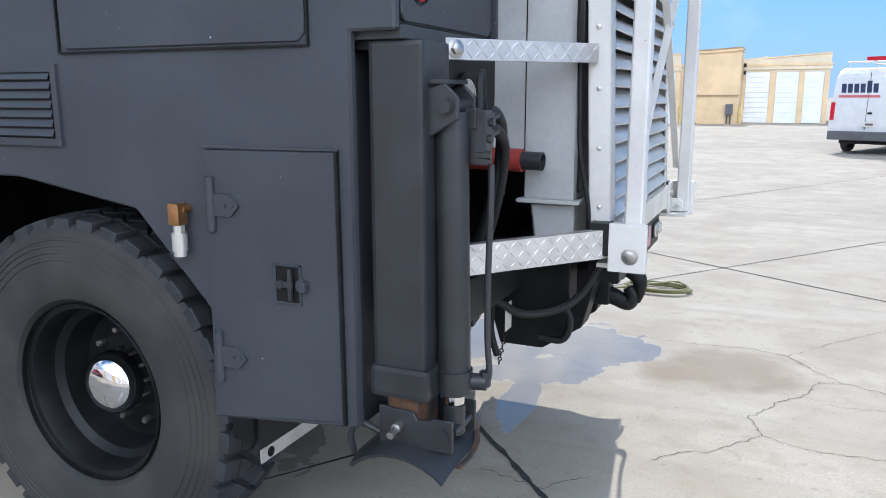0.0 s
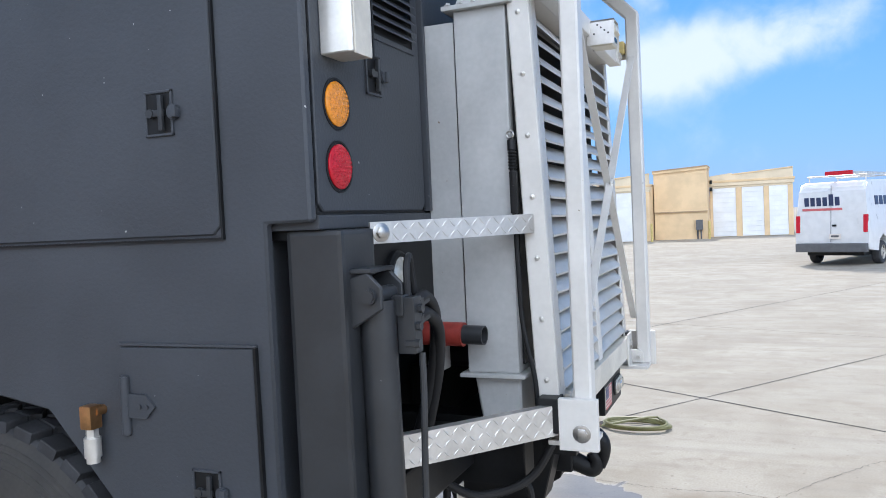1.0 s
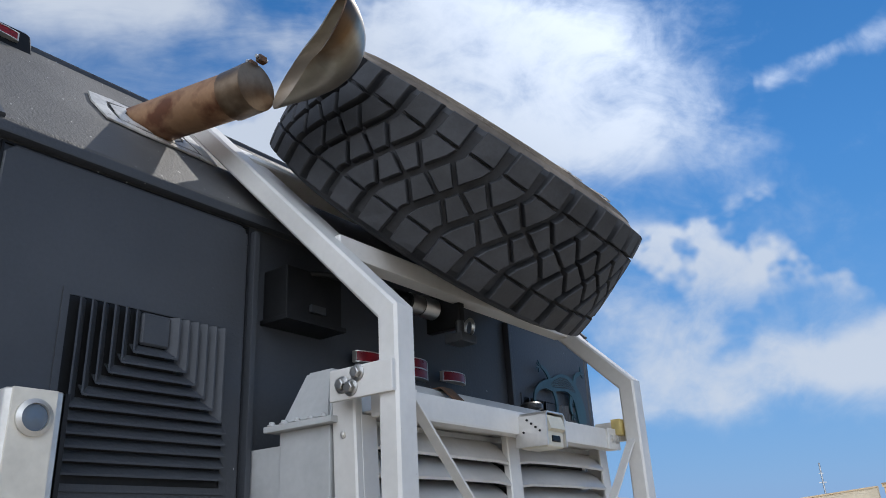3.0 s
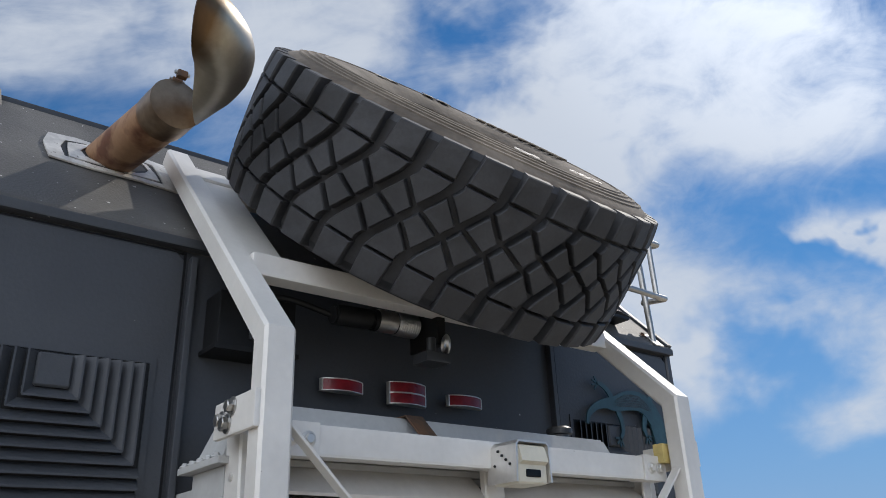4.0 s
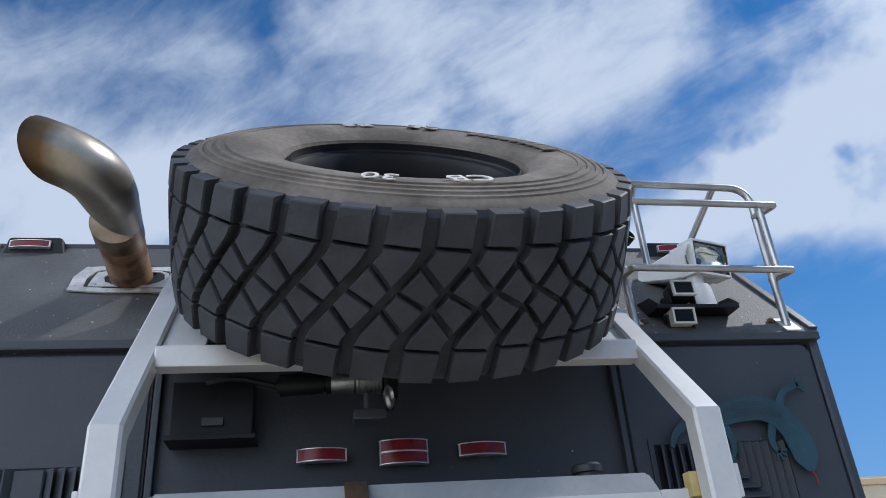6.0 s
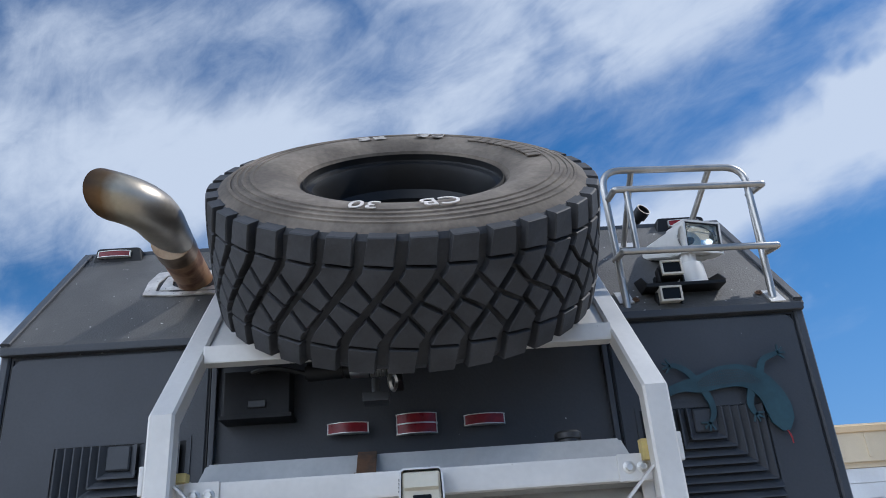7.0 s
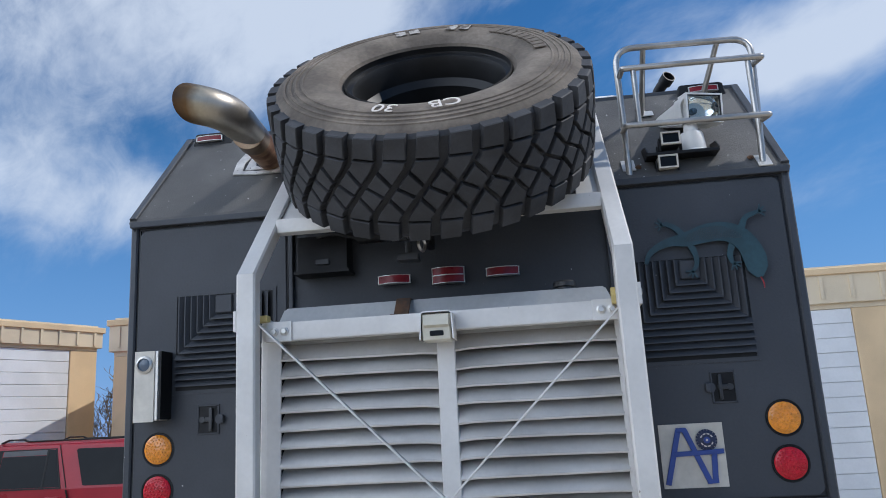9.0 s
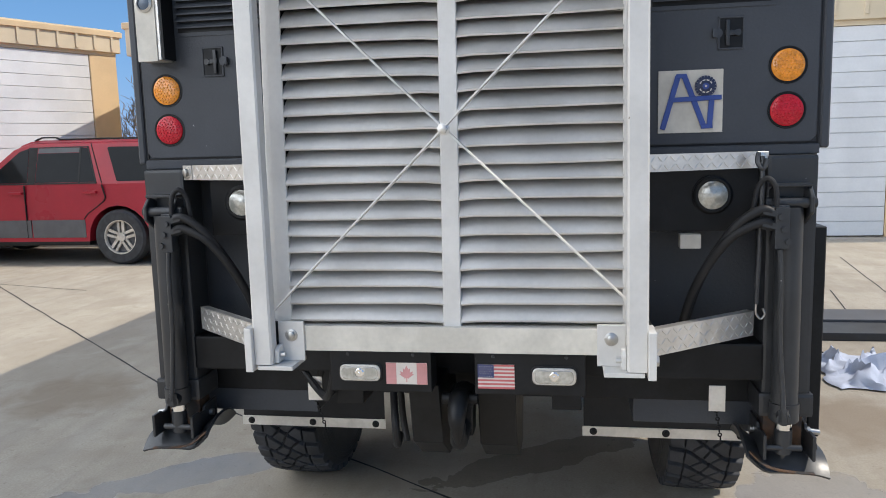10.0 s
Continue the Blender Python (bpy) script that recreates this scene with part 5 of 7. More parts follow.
# treads beside the screen: bars of diamond plate between jack and rack
def tread_bar(a, b, h, parent, flip=1):
    a, b = Vector(a), Vector(b)
    t = (b - a).normalized()
    out = Vector((t.y, -t.x, 0)) * flip
    L = (b - a).length
    m = Matrix(((t.x, out.x, 0, a.x), (t.y, out.y, 0, a.y), (t.z, out.z, 1, a.z), (0, 0, 0, 1)))
    own = None
    own = box(0, L, -0.004, 0.0, -h / 2, h / 2, 0.0, own)
    own = box(0, L, -0.03, -0.004, h / 2 - 0.004, h / 2, 0.0, own)
    own = box(0, L, -0.03, -0.004, -h / 2, -h / 2 + 0.004, 0.0, own)
    bmesh.ops.transform(own, matrix=m, verts=own.verts)
    bar_ob = part("tread_bar", own, "tread", parent, "bright diamond-plate tread bar")
    own = bmesh.new()
    cols, rows = int(L / 0.024), max(2, int(round(h / 0.03)))
    for i in range(cols):
        for j in range(rows):
            x, z = (i + 0.5) * L / cols, -h / 2 + (j + 0.5) * h / rows
            ang = radians(45 if (i + j) % 2 else -45)
            c, s = math.cos(ang), math.sin(ang)
            base = [(-0.013, 0), (0, -0.0032), (0.013, 0), (0, 0.0032)]
            lo = [own.verts.new((x + c * p - s * q, 0.0, z + s * p + c * q)) for p, q in base]
            hi = [own.verts.new((x + c * p * 0.7, 0.0022, z + s * p * 0.7)) for p in (-0.013, 0.013)]
            own.faces.new((lo[0], lo[1], hi[1], hi[0]))
            own.faces.new((lo[1], lo[2], hi[1]))
            own.faces.new((lo[2], lo[3], hi[0], hi[1]))
            own.faces.new((lo[3], lo[0], hi[0]))
    bmesh.ops.transform(own, matrix=m, verts=own.verts)
    part("diamond_pattern", own, "tread", bar_ob)
    return bar_ob


for s in (0, 1):
    fy = (lambda y: y) if s == 0 else (lambda y: W - y)
    fl = 1 if s == 0 else -1
    up = tread_bar((0.072, fy(0.255 if s == 0 else 0.243), 1.687), (0.325, fy(0.652), 1.690), 0.054, truck, fl)
    d = Vector((0.325 - 0.072, fy(0.652) - fy(0.255), 0)).normalized()
    e = Vector((0.072, fy(0.255), 1.687)) - d * 0.062
    own = sweep([e, Vector((0.072, fy(0.255), 1.687)) - d * 0.001], rect(0.006, 0.054, 0.001), up=(0, 0, 1))
    pad = part("end_plate", own, "alu", up)
    nrm = Vector((d.y, -d.x, 0)) * fl
    smooth(part("bolt", bolt(e + d * 0.03 + nrm * 0.003, nrm, 0.016, 0.012), "steel", up))
    tread_bar((0.045, fy(0.235), 1.128), (0.388, fy(0.635), 1.135), 0.086, truck, fl)


# ---- outrigger jacks ----
def jack(side):
    fy = (lambda y: y) if side == 0 else (lambda y: W - y)

    def bx(x0, x1, y0, y1, z0, z1, bv=0.006, bm=None):
        a, b = sorted((fy(y0), fy(y1)))
        return box(x0, x1, a, b, z0, z1, bv, bm)
    leg = part("outrigger_jack", bx(-0.119, 0.028, 0.045, 0.205, 0.86, 1.70, 0.012), "jack", truck, "dark grey hydraulic outrigger jack, its foot held clear of the ground")
    part("collar", bx(-0.126, 0.040, 0.035, 0.215, 0.80, 0.885, 0.014), "jack", leg)
    part("inner_leg", bx(-0.088, 0.0, 0.06, 0.19, 0.66, 0.81, 0.006), "rust", leg, "rust-worn sliding inner leg")
    for y0 in (0.075, 0.185):
        own = prism([(-0.01, 1.575), (0.07, 1.60), (0.105, 1.565), (0.105, 1.515), (0.0, 1.455)], "y", *sorted((fy(y0), fy(y0 + 0.014))), bevel=0.003)
        part("ear_plate", own, "jack", leg)
    part("ear_cap", bx(-0.01, 0.08, 0.075, 0.20, 1.598, 1.608, 0.002), "jack", leg)
    smooth(part("pivot_pin", rod((0.075, fy(0.062), 1.545), (0.075, fy(0.222), 1.545), 0.019, None, 18, bevel=0.003), "jack", leg))
    cx, cy = 0.080, fy(0.14)
    own = rod((cx - 0.01, cy, 0.835), (cx - 0.02, cy, 1.53), 0.043, None, 28)
    smooth(part("cylinder", own, "jack", leg))
    smooth(part("gland", rod((cx - 0.01, cy, 0.80), (cx - 0.01, cy, 0.872), 0.048, None, 28, bevel=0.006), "jack", leg))
    smooth(part("piston_rod", rod((cx - 0.01, cy, 0.772), (cx - 0.01, cy, 0.80), 0.027, None, 24), "chrome", leg, "bright chromed piston rod"))
    smooth(part("rod_clevis", rod((cx - 0.01, cy, 0.685), (cx - 0.01, cy, 0.772), 0.029, None, 20, bevel=0.004), "jack", leg))
    # hydraulic port block, line and hoses
    own = bx(0.10, 0.145, 0.16, 0.205, 1.40, 1.535, 0.004)
    own = bx(0.085, 0.12, 0.155, 0.21, 1.49, 1.54, 0.004, own)
    block = part("valve_block", own, "jack", leg)
    line = curve([(0.148, fy(0.19), 1.40), (0.150, fy(0.185), 1.30), (0.146, fy(0.18), 1.1), (0.150, fy(0.17), 0.95), (0.158, fy(0.165), 0.86), (0.152, fy(0.16), 0.835)], 6)
    smooth(part("hydraulic_line", pipe(line, 0.0085, None, 10), "jack", leg))
    smooth(part("line_fitting", rod((0.148, fy(0.162), 0.822), (0.148, fy(0.162), 0.862), 0.016, None, 6), "jack", leg))
    smooth(part("line_boss", rod((0.09, fy(0.15), 0.832), (0.152, fy(0.162), 0.832), 0.022, None, 16), "jack", leg))
    for z, dy, low in ((1.515, 0.0, 1.08), (1.475, 0.02, 1.02)):
        pts = curve([(0.13, fy(0.205), z), (0.135, fy(0.25), z + 0.012), (0.125, fy(0.33 + dy), z - 0.05), (0.07, fy(0.42 + dy), z - 0.22), (-0.02, fy(0.47 + dy), low), (-0.12, fy(0.50 + dy), low - 0.12)], 8)
        smooth(part("hydraulic_hose", pipe(pts, 0.0155, None, 12), "hose", leg))
        smooth(part("hose_end", rod((0.13, fy(0.203), z), (0.134, fy(0.245), z + 0.010), 0.018, None, 6), "jack", leg))
    loop = curve([(0.115, fy(0.195), 1.53), (0.112, fy(0.20), 1.60), (0.108, fy(0.225), 1.628), (0.10, fy(0.25), 1.60), (0.10, fy(0.262), 1.54), (0.09, fy(0.27), 1.47)], 8)
    smooth(part("looped_hose", pipe(loop, 0.009, None, 10), "hose", leg))
    for k in range(3):
        smooth(part("block_nut", rod((0.122, fy(0.165 + 0.012 * k), 1.425 + 0.04 * k), (0.156, fy(0.165 + 0.012 * k), 1.425 + 0.04 * k), 0.011, None, 6), "jack", block))
    # foot: a bent steel shoe, its corners drooping and its inner edge turned up, pinned to the leg
    own = bmesh.new()
    nx, ny = 16, 14
    grid = []
    for a in range(nx + 1):
        u = 2 * a / nx - 1
        row = []
        for b in range(ny + 1):
            v = 2 * b / ny - 1
            cut = 1 - 0.07 * max(0.0, abs(u) + abs(v) - 1.55)
            z = 0.684 - 0.054 * abs(u) ** 2.2 - 0.018 * abs(v) ** 3 + (0.07 * ((v - 0.45) / 0.55) ** 1.5 if v > 0.45 else 0.0)
            row.append(own.verts.new((-0.034 + 0.140 * u * cut, fy(0.125 + 0.138 * v * cut), z)))
        grid.append(row)
    for r0, r1 in zip(grid, grid[1:]):
        for b in range(ny):
            own.faces.new((r0[b], r0[b + 1], r1[b + 1], r1[b]))
    bmesh.ops.recalc_face_normals(own, faces=own.faces)
    bmesh.ops.solidify(own, geom=own.faces[:], thickness=0.010)
    smooth(part("foot_pad", own, "jack", leg, "bent steel foot pad with worn paint"), 50)
    part("worn_edge", sweep(curve([(0.118, fy(0.05), 0.634), (0.124, fy(0.13), 0.640), (0.112, fy(0.2), 0.652), (0.08, fy(0.25), 0.69)], 4), rect(0.016, 0.006, 0.002)), "rust", leg, "bare rusty edge")
    for y0 in (0.042, 0.20):
        own = prism([(-0.105, 0.670), (0.105, 0.670), (0.105, 0.757), (0.048, 0.757), (0.04, 0.748), (0.006, 0.748), (-0.004, 0.766), (-0.105, 0.772)], "y", *sorted((fy(y0), fy(y0 + 0.011))), bevel=0.002)
        part("foot_bracket", own, "jack", leg)
    smooth(part("washer", rod((0.078, fy(0.042), 0.718), (0.078, fy(0.037), 0.718), 0.017, None, 18), "jack", leg))
    smooth(part("pin_stud", rod((-0.045, fy(0.042), 0.725), (-0.045, fy(-0.012), 0.718), 0.010, None, 12), "steel", leg))
    smooth(part("foot_pin", rod((-0.045, fy(0.02), 0.725), (-0.045, fy(0.225), 0.725), 0.013, None, 12), "steel", leg))
    smooth(part("foot_pin", rod((0.088, fy(0.085), 0.71), (0.088, fy(0.2), 0.71), 0.011, None, 12), "jack", leg))
    smooth(part("handle", pipe(curve([(-0.10, fy(0.04), 0.70), (-0.16, fy(0.03), 0.72), (-0.185, fy(0.03), 0.68), (-0.18, fy(0.035), 0.625)], 6), 0.009, None, 8), "jack", leg))
    leg.location.x = 0.022
    return leg


jack(0)
jack(1)
# near and far side skirts behind the jacks
part("skirt", prism([(-0.62, 0.55), (-0.545, 0.55), (-0.545, 0.70), (-0.62, 0.72)], "y", 0.10, 0.13), "black", truck)
part("side_skirt_door", prism([(-0.57, 0.66), (-0.13, 0.66), (-0.13, 1.44), (-0.57, 1.44)], "y", W + 0.004, W + 0.045, bevel=0.004), "black", truck)

# boxes under the channel with driving lamps and flag plates
for y0, y1, fy0, fy1, ly in ((0.855, 1.195, 1.045, 1.182, 0.958), (1.338, 1.69, 1.348, 1.466, 1.592)):
    bx_ob = part("lamp_box", box(0.27, 0.375, y0, y1, 0.962, 1.098, 0.004), "black", truck)
    def pad(hw, hh, r):
        out = []
        for q, (sy, sz) in enumerate(((1, 1), (-1, 1), (-1, -1), (1, -1))):
            for k in range(5):
                a = math.pi / 2 * (q + k / 4)
                out.append((ly + sy * (hw - r) + r * math.cos(a), 1.028 + sz * (hh - r) + r * math.sin(a)))
        return out
    lamp = part("driving_lamp", prism(pad(0.074, 0.033, 0.022), "x", 0.375, 0.381, bevel=0.002), "hose", bx_ob, "oblong driving lamp with a bright bezel")
    part("bezel", prism(pad(0.069, 0.028, 0.019), "x", 0.381, 0.389, bevel=0.003), "alu", lamp)
    part("lens", prism(pad(0.061, 0.021, 0.015), "x", 0.389, 0.393, bevel=0.0015), "clear", lamp, "clear ribbed lens")
    smooth(part("bulb_bowl", lathe([(0.016, 0), (0.012, 0.003), (0.005, 0.002), (1e-6, 0.004)], facing((0.393, ly, 1.03), (1, 0, 0)), 16), "chrome", lamp))
    for k in range(-5, 6):
        part("lens_rib", box(0.393, 0.3945, ly + k * 0.0105 - 0.001, ly + k * 0.0105 + 0.001, 1.011, 1.045), "clear", lamp)
    for dy in (0.06, (y1 - y0) - 0.06):
        part("screw", lathe([(0.006, 0), (0.005, 0.003), (1e-6, 0.004)], facing((0.375, y0 + dy, 1.088), (1, 0, 0)), 8), "jack", bx_ob)
    if y0 < 1:
        fl = part("flag_plate", box(0.375, 0.378, fy0, fy1, 0.99, 1.062), "flagwhite", bx_ob, "sun-faded red and white flag sticker")
        q = (fy1 - fy0) / 4
        for a in (fy0, fy1 - q):
            part("flag_band", box(0.378, 0.3788, a, a + q, 0.99, 1.062), "flagpink", fl)
        cy, cz = (fy0 + fy1) / 2, 1.026
        leaf = [(0, 0.028), (0.006, 0.014), (0.012, 0.018), (0.011, 0.004), (0.022, 0.008), (0.019, 0.0), (0.024, -0.003), (0.008, -0.014), (0.008, -0.017), (0.0015, -0.015), (0.0015, -0.028)]
        leaf = leaf + [(-a, b) for a, b in leaf[::-1]]
        part("flag_leaf", prism([(cy + a, cz + b) for a, b in leaf[1:]], "x", 0.378, 0.3788), "flagpink", fl)
    else:
        fl = part("flag_plate", box(0.375, 0.378, fy0, fy1, 0.982, 1.062), "flagwhite", bx_ob, "red, white and blue striped flag sticker")
        hgt = 0.08 / 13
        for i in range(0, 13, 2):
            y_from = fy0 if i < 6 else fy0 + 0.05
            part("flag_stripe", box(0.378, 0.3788, y_from, fy1, 0.982 + i * hgt, 0.982 + (i + 1) * hgt), "flagred", fl)
        part("flag_canton", box(0.3788, 0.3796, fy0, fy0 + 0.052, 0.982 + 6 * hgt, 1.062), "flagblue", fl)
        for i in range(5):
            for j in range(6 if i % 2 == 0 else 5):
                yy = fy0 + 0.006 + j * 0.008 + (0.004 if i % 2 else 0)
                zz = 1.055 - i * 0.0078
                own = lathe([(0.0016, 0), (1e-6, 0.0003)], facing((0.3796, yy, zz), (1, 0, 0)), 5)
                part("flag_star", own, "flagwhite", fl)

# bungee cord hanging by the far jack
cord = part("bungee_cord", pipe([(0.115, 2.262, 1.70), (0.12, 2.262, 1.60), (0.118, 2.258, 1.35), (0.115, 2.255, 1.21)], 0.008, None, 8), "jack", None)
tagged(cord, "dark grey rubber cord with metal hooks hanging from the tread bar", "bungee cord")
part("hook", pipe(curve([(0.115, 2.255, 1.215), (0.115, 2.255, 1.18), (0.115, 2.27, 1.16), (0.115, 2.282, 1.175), (0.115, 2.276, 1.195)], 6), 0.004, None, 8), "steel", cord)
part("cord_loop", pipe(curve([(0.112, 2.250, 1.71), (0.125, 2.245, 1.68), (0.13, 2.262, 1.66), (0.125, 2.275, 1.69)], 5), 0.008, None, 8), "jack", cord)

# ---- exhaust ----
base_c = Vector((-0.275, 0.488, 3.178))
sn = Vector((0.726, 0, 0.688)).normalized()
up_s = Vector((-0.688, 0, 0.726))
flange_m = Matrix(((0, up_s.x, sn.x, -0.258), (1, 0, 0, 0.492), (0, up_s.z, sn.z, 3.163), (0, 0, 0, 1)))
outer_l = [(-0.155, -0.085), (-0.05, -0.10), (0.06, -0.098), (0.165, -0.112), (0.172, -0.03), (0.16, 0.085), (0.10, 0.105), (0.02, 0.10), (-0.08, 0.115), (-0.15, 0.10), (-0.165, 0.02)]
inner_l = [(-0.118, -0.062), (-0.04, -0.075), (0.05, -0.075), (0.13, -0.082), (0.128, -0.02), (0.12, 0.055), (0.08, 0.07), (0.02, 0.072), (-0.06, 0.08), (-0.11, 0.066), (-0.125, 0.01)]
own = bmesh.new()
rows = [[own.verts.new((u, v, h)) for u, v in pts] for pts, h in ((outer_l, 0.001), (outer_l, 0.006), (inner_l, 0.007), (inner_l, 0.001))]
for r0, r1 in zip(rows, rows[1:] + rows[:1]):
    for i in range(len(outer_l)):
        own.faces.new((r0[i], r0[(i + 1) % len(outer_l)], r1[(i + 1) % len(outer_l)], r1[i]))
bmesh.ops.transform(own, matrix=flange_m, verts=own.verts)
flange = part("exhaust_flange", own, "flange", truck, "torn silver sealing plate round the exhaust outlet")
# flat black sheet that paints the shade of an opening inside the plate
own = bmesh.new()
own.faces.new([own.verts.new((u * 1.03, v * 1.03, 0.0035)) for u, v in inner_l])
bmesh.ops.transform(own, matrix=flange_m, verts=own.verts)
part("gap", own, "hose", flange, "flat black sheet drawn as the shaded opening in the plate")
own = bmesh.new()
ragged = [(u * (0.90 + 0.05 * math.sin(k * 2.3)), v * (0.88 + 0.06 * math.cos(k * 3.1))) for k, (u, v) in enumerate(inner_l)]
hole = [(0.012 + 0.088 * math.cos(a), 0.004 + 0.068 * math.sin(a)) for a in (math.atan2(v, u) for u, v in inner_l)]
rows = [[own.verts.new((u, v, h)) for u, v in pts] for pts, h in ((ragged, 0.004), (ragged, 0.0075), (hole, 0.009), (hole, 0.004))]
for r0, r1 in zip(rows, rows[1:] + rows[:1]):
    for i in range(len(inner_l)):
        own.faces.new((r0[i], r0[(i + 1) % len(inner_l)], r1[(i + 1) % len(inner_l)], r1[i]))
bmesh.ops.transform(own, matrix=flange_m, verts=own.verts)
part("inner_plate", own, "flange", flange, "dirty inner plate with a torn edge")
# black ring that paints the shade of the hole round the pipe
part("exhaust_hole_shade", lathe([(0.105, -0.01), (0.105, 0.004), (0.075, 0.004), (0.075, -0.01)], facing(base_c + sn * 0.004, sn), 32), "hose", flange)
line = [Vector((-0.36, 0.482, 3.187)), Vector((0.225, 0.545, 3.141))]
seam_p = line[0].lerp(line[1], 0.75)
pipe_r = 0.060
pipe_ob = smooth(part("exhaust_pipe", pipe([line[0], seam_p], pipe_r, None, 28), "pipe_rust", truck, "rust-stained exhaust pipe with a curved steel outlet"))
smooth(part("pipe_clamp", pipe([seam_p - Vector((0.03, 0.003, 0)), seam_p + Vector((0.05, 0.004, -0.002))], 0.0635, None, 28), "pipe_tint", pipe_ob))
mouth = [seam_p + Vector((0.02, 0.002, -0.001)), line[1], Vector((0.290, 0.551, 3.136)), Vector((0.350, 0.549, 3.134)), Vector((0.404, 0.528, 3.134)), Vector((0.441, 0.489, 3.138)), Vector((0.466, 0.430, 3.147)), Vector((0.484, 0.360, 3.160))]
mp = curve(mouth, 6)
own = bmesh.new()
side = Vector((0, 0, 1))
rings = []
for i, p in enumerate(mp):
    t = (mp[min(i + 1, len(mp) - 1)] - mp[max(i - 1, 0)]).normalized()
    side = (side - t * side.dot(t)).normalized()
    o = t.cross(side)
    r = 0.0625 + 0.0045 * min(1, i / 10)
    ring = []
    for c, s in circle(1.0, 32):
        q = p + side * (r * c) + o * (r * s)
        ring.append(own.verts.new(q))
    rings.append(ring)
for r0, r1 in zip(rings, rings[1:]):
    for i in range(32):
        own.faces.new((r0[i], r0[(i + 1) % 32], r1[(i + 1) % 32], r1[i]))
bmesh.ops.bisect_plane(own, geom=own.verts[:] + own.edges[:] + own.faces[:], plane_co=Vector((0.452, 0.466, 3.142)), plane_no=Vector((-0.36, -0.90, 0.20)).normalized(), clear_outer=True)
bmesh.ops.recalc_face_normals(own, faces=own.faces)
bmesh.ops.solidify(own, geom=own.faces[:], thickness=0.004)
outlet = part("outlet", own, "outlet", pipe_ob, "heat-tinted bright steel outlet, cut on the slant")
smooth(outlet, 60)
for a in (0.0, 0.035):
    lug = part("clamp_lug", box(-0.008, 0.008, -0.012, 0.012, -0.008, 0.010, 0.003, m=Matrix.Translation(seam_p + Vector((0.03 + a, 0.004, 0.070)))), "rust", pipe_ob)
    part("clamp_bolt", rod(seam_p + Vector((0.03 + a, -0.014, 0.074)), seam_p + Vector((0.03 + a, 0.022, 0.074)), 0.005, None, 8), "steel", lug)

# roof fittings
for y0, y1, y in ((0.045, 0.235, 0.128), (2.235, 2.443, 2.347)):
    own = prism([(y0, 3.335), (y0 + 0.012, 3.398), (y0 + 0.022, 3.402), (y1 - 0.024, 3.402), (y1 - 0.012, 3.396), (y1, 3.335)], "x", -0.53, -0.432, bevel=0.004)
    part("lamp_bracket", own, "black", truck)
    marker(y, 3.371, -0.434, truck, 0.122, 0.022, -0.1, 0.006)
own = pipe(curve([(-0.60, 2.17, 3.34), (-0.598, 2.172, 3.40), (-0.575, 2.192, 3.448), (-0.535, 2.218, 3.472)], 6), 0.024, None, 20)
vent_pipe = smooth(part("vent_stack", own, "black", truck, "black bent vent pipe with an open end"))
smooth(part("vent_lip", lathe([(0.024, -0.02), (0.030, -0.018), (0.030, 0.022), (0.026, 0.022), (0.026, -0.012), (1e-6, -0.012)], facing((-0.53, 2.221, 3.475), (0.80, 0.42, 0.42)), 24), "black", vent_pipe))
dome = box(-1.9, -1.2, 1.75, 2.17, 3.373, 3.74, 0.16, None, 5)
smooth(part("roof_unit", dome, "white", truck, "white rounded roof unit"), 60)

# tube guard with floodlights on the slope
guard = part("light_guard", pipe(round_corners([(-0.01, 1.946, 2.888), (-0.052, 1.944, 3.417), (-0.052, 2.452, 3.404), (-0.008, 2.418, 2.886)], 0.075), 0.0122, None, 12), "tube", truck, "bare steel tube guard round the floodlights")
for z, yl, yr in ((3.281, 1.950, 2.450), (3.057, 1.942, 2.447)):
    own = pipe(round_corners([(-0.045, yl, z + 0.015), (0.052, yl, z + 0.004), (0.056, yr, z - 0.004), (-0.045, yr - 0.01, z + 0.008)], 0.008, 3), 0.0112, None, 12)
    smooth(part("guard_bar", own, "tube", guard))
for y in (1.991, 2.401):
    smooth(part("guard_upright", pipe([(0.047, y, 3.282), (0.050, y, 3.058)], 0.0105, None, 12), "tube", guard))
for y in (2.052, 2.331):
    smooth(part("guard_stay", pipe([(-0.052, y, 3.408), (-0.335, y + (0.012 if y < 2.2 else -0.035), 3.240)], 0.0110, None, 12), "tube", guard))
    part("stay_foot", box(-0.02, 0.045, -0.02, 0.022, 0, 0.004, m=facing((-0.335, y + (0.014 if y < 2.2 else -0.033), 3.247), sn)), "alu", guard)
for y, d in ((1.946, 1), (2.418, -1)):
    foot = part("guard_foot", box(-0.022, 0.026, min(-0.015, d * 0.062), max(0.015, d * 0.062), 0, 0.004, m=facing((-0.026, y, 2.919), sn)), "alu", guard)
    smooth(part("bolt", bolt((-0.026, y + d * 0.035, 2.923), sn, 0.008, 0.006), "rust", foot))
smooth(guard, 60)
# swivel searchlight, turned a little outwards on its pedestal
aim_m = Matrix.Translation((-0.036, 2.248, 3.137)) @ Matrix.Rotation(radians(17), 4, "Z") @ Matrix.Rotation(radians(6), 4, "Y") @ Matrix.Diagonal((1.0, 1.24, 1.06, 1.0)) @ Matrix.Translation((-0.031, -2.2475, -3.155))


def aim(own):
    bmesh.ops.transform(own, matrix=aim_m, verts=own.verts)
    return own


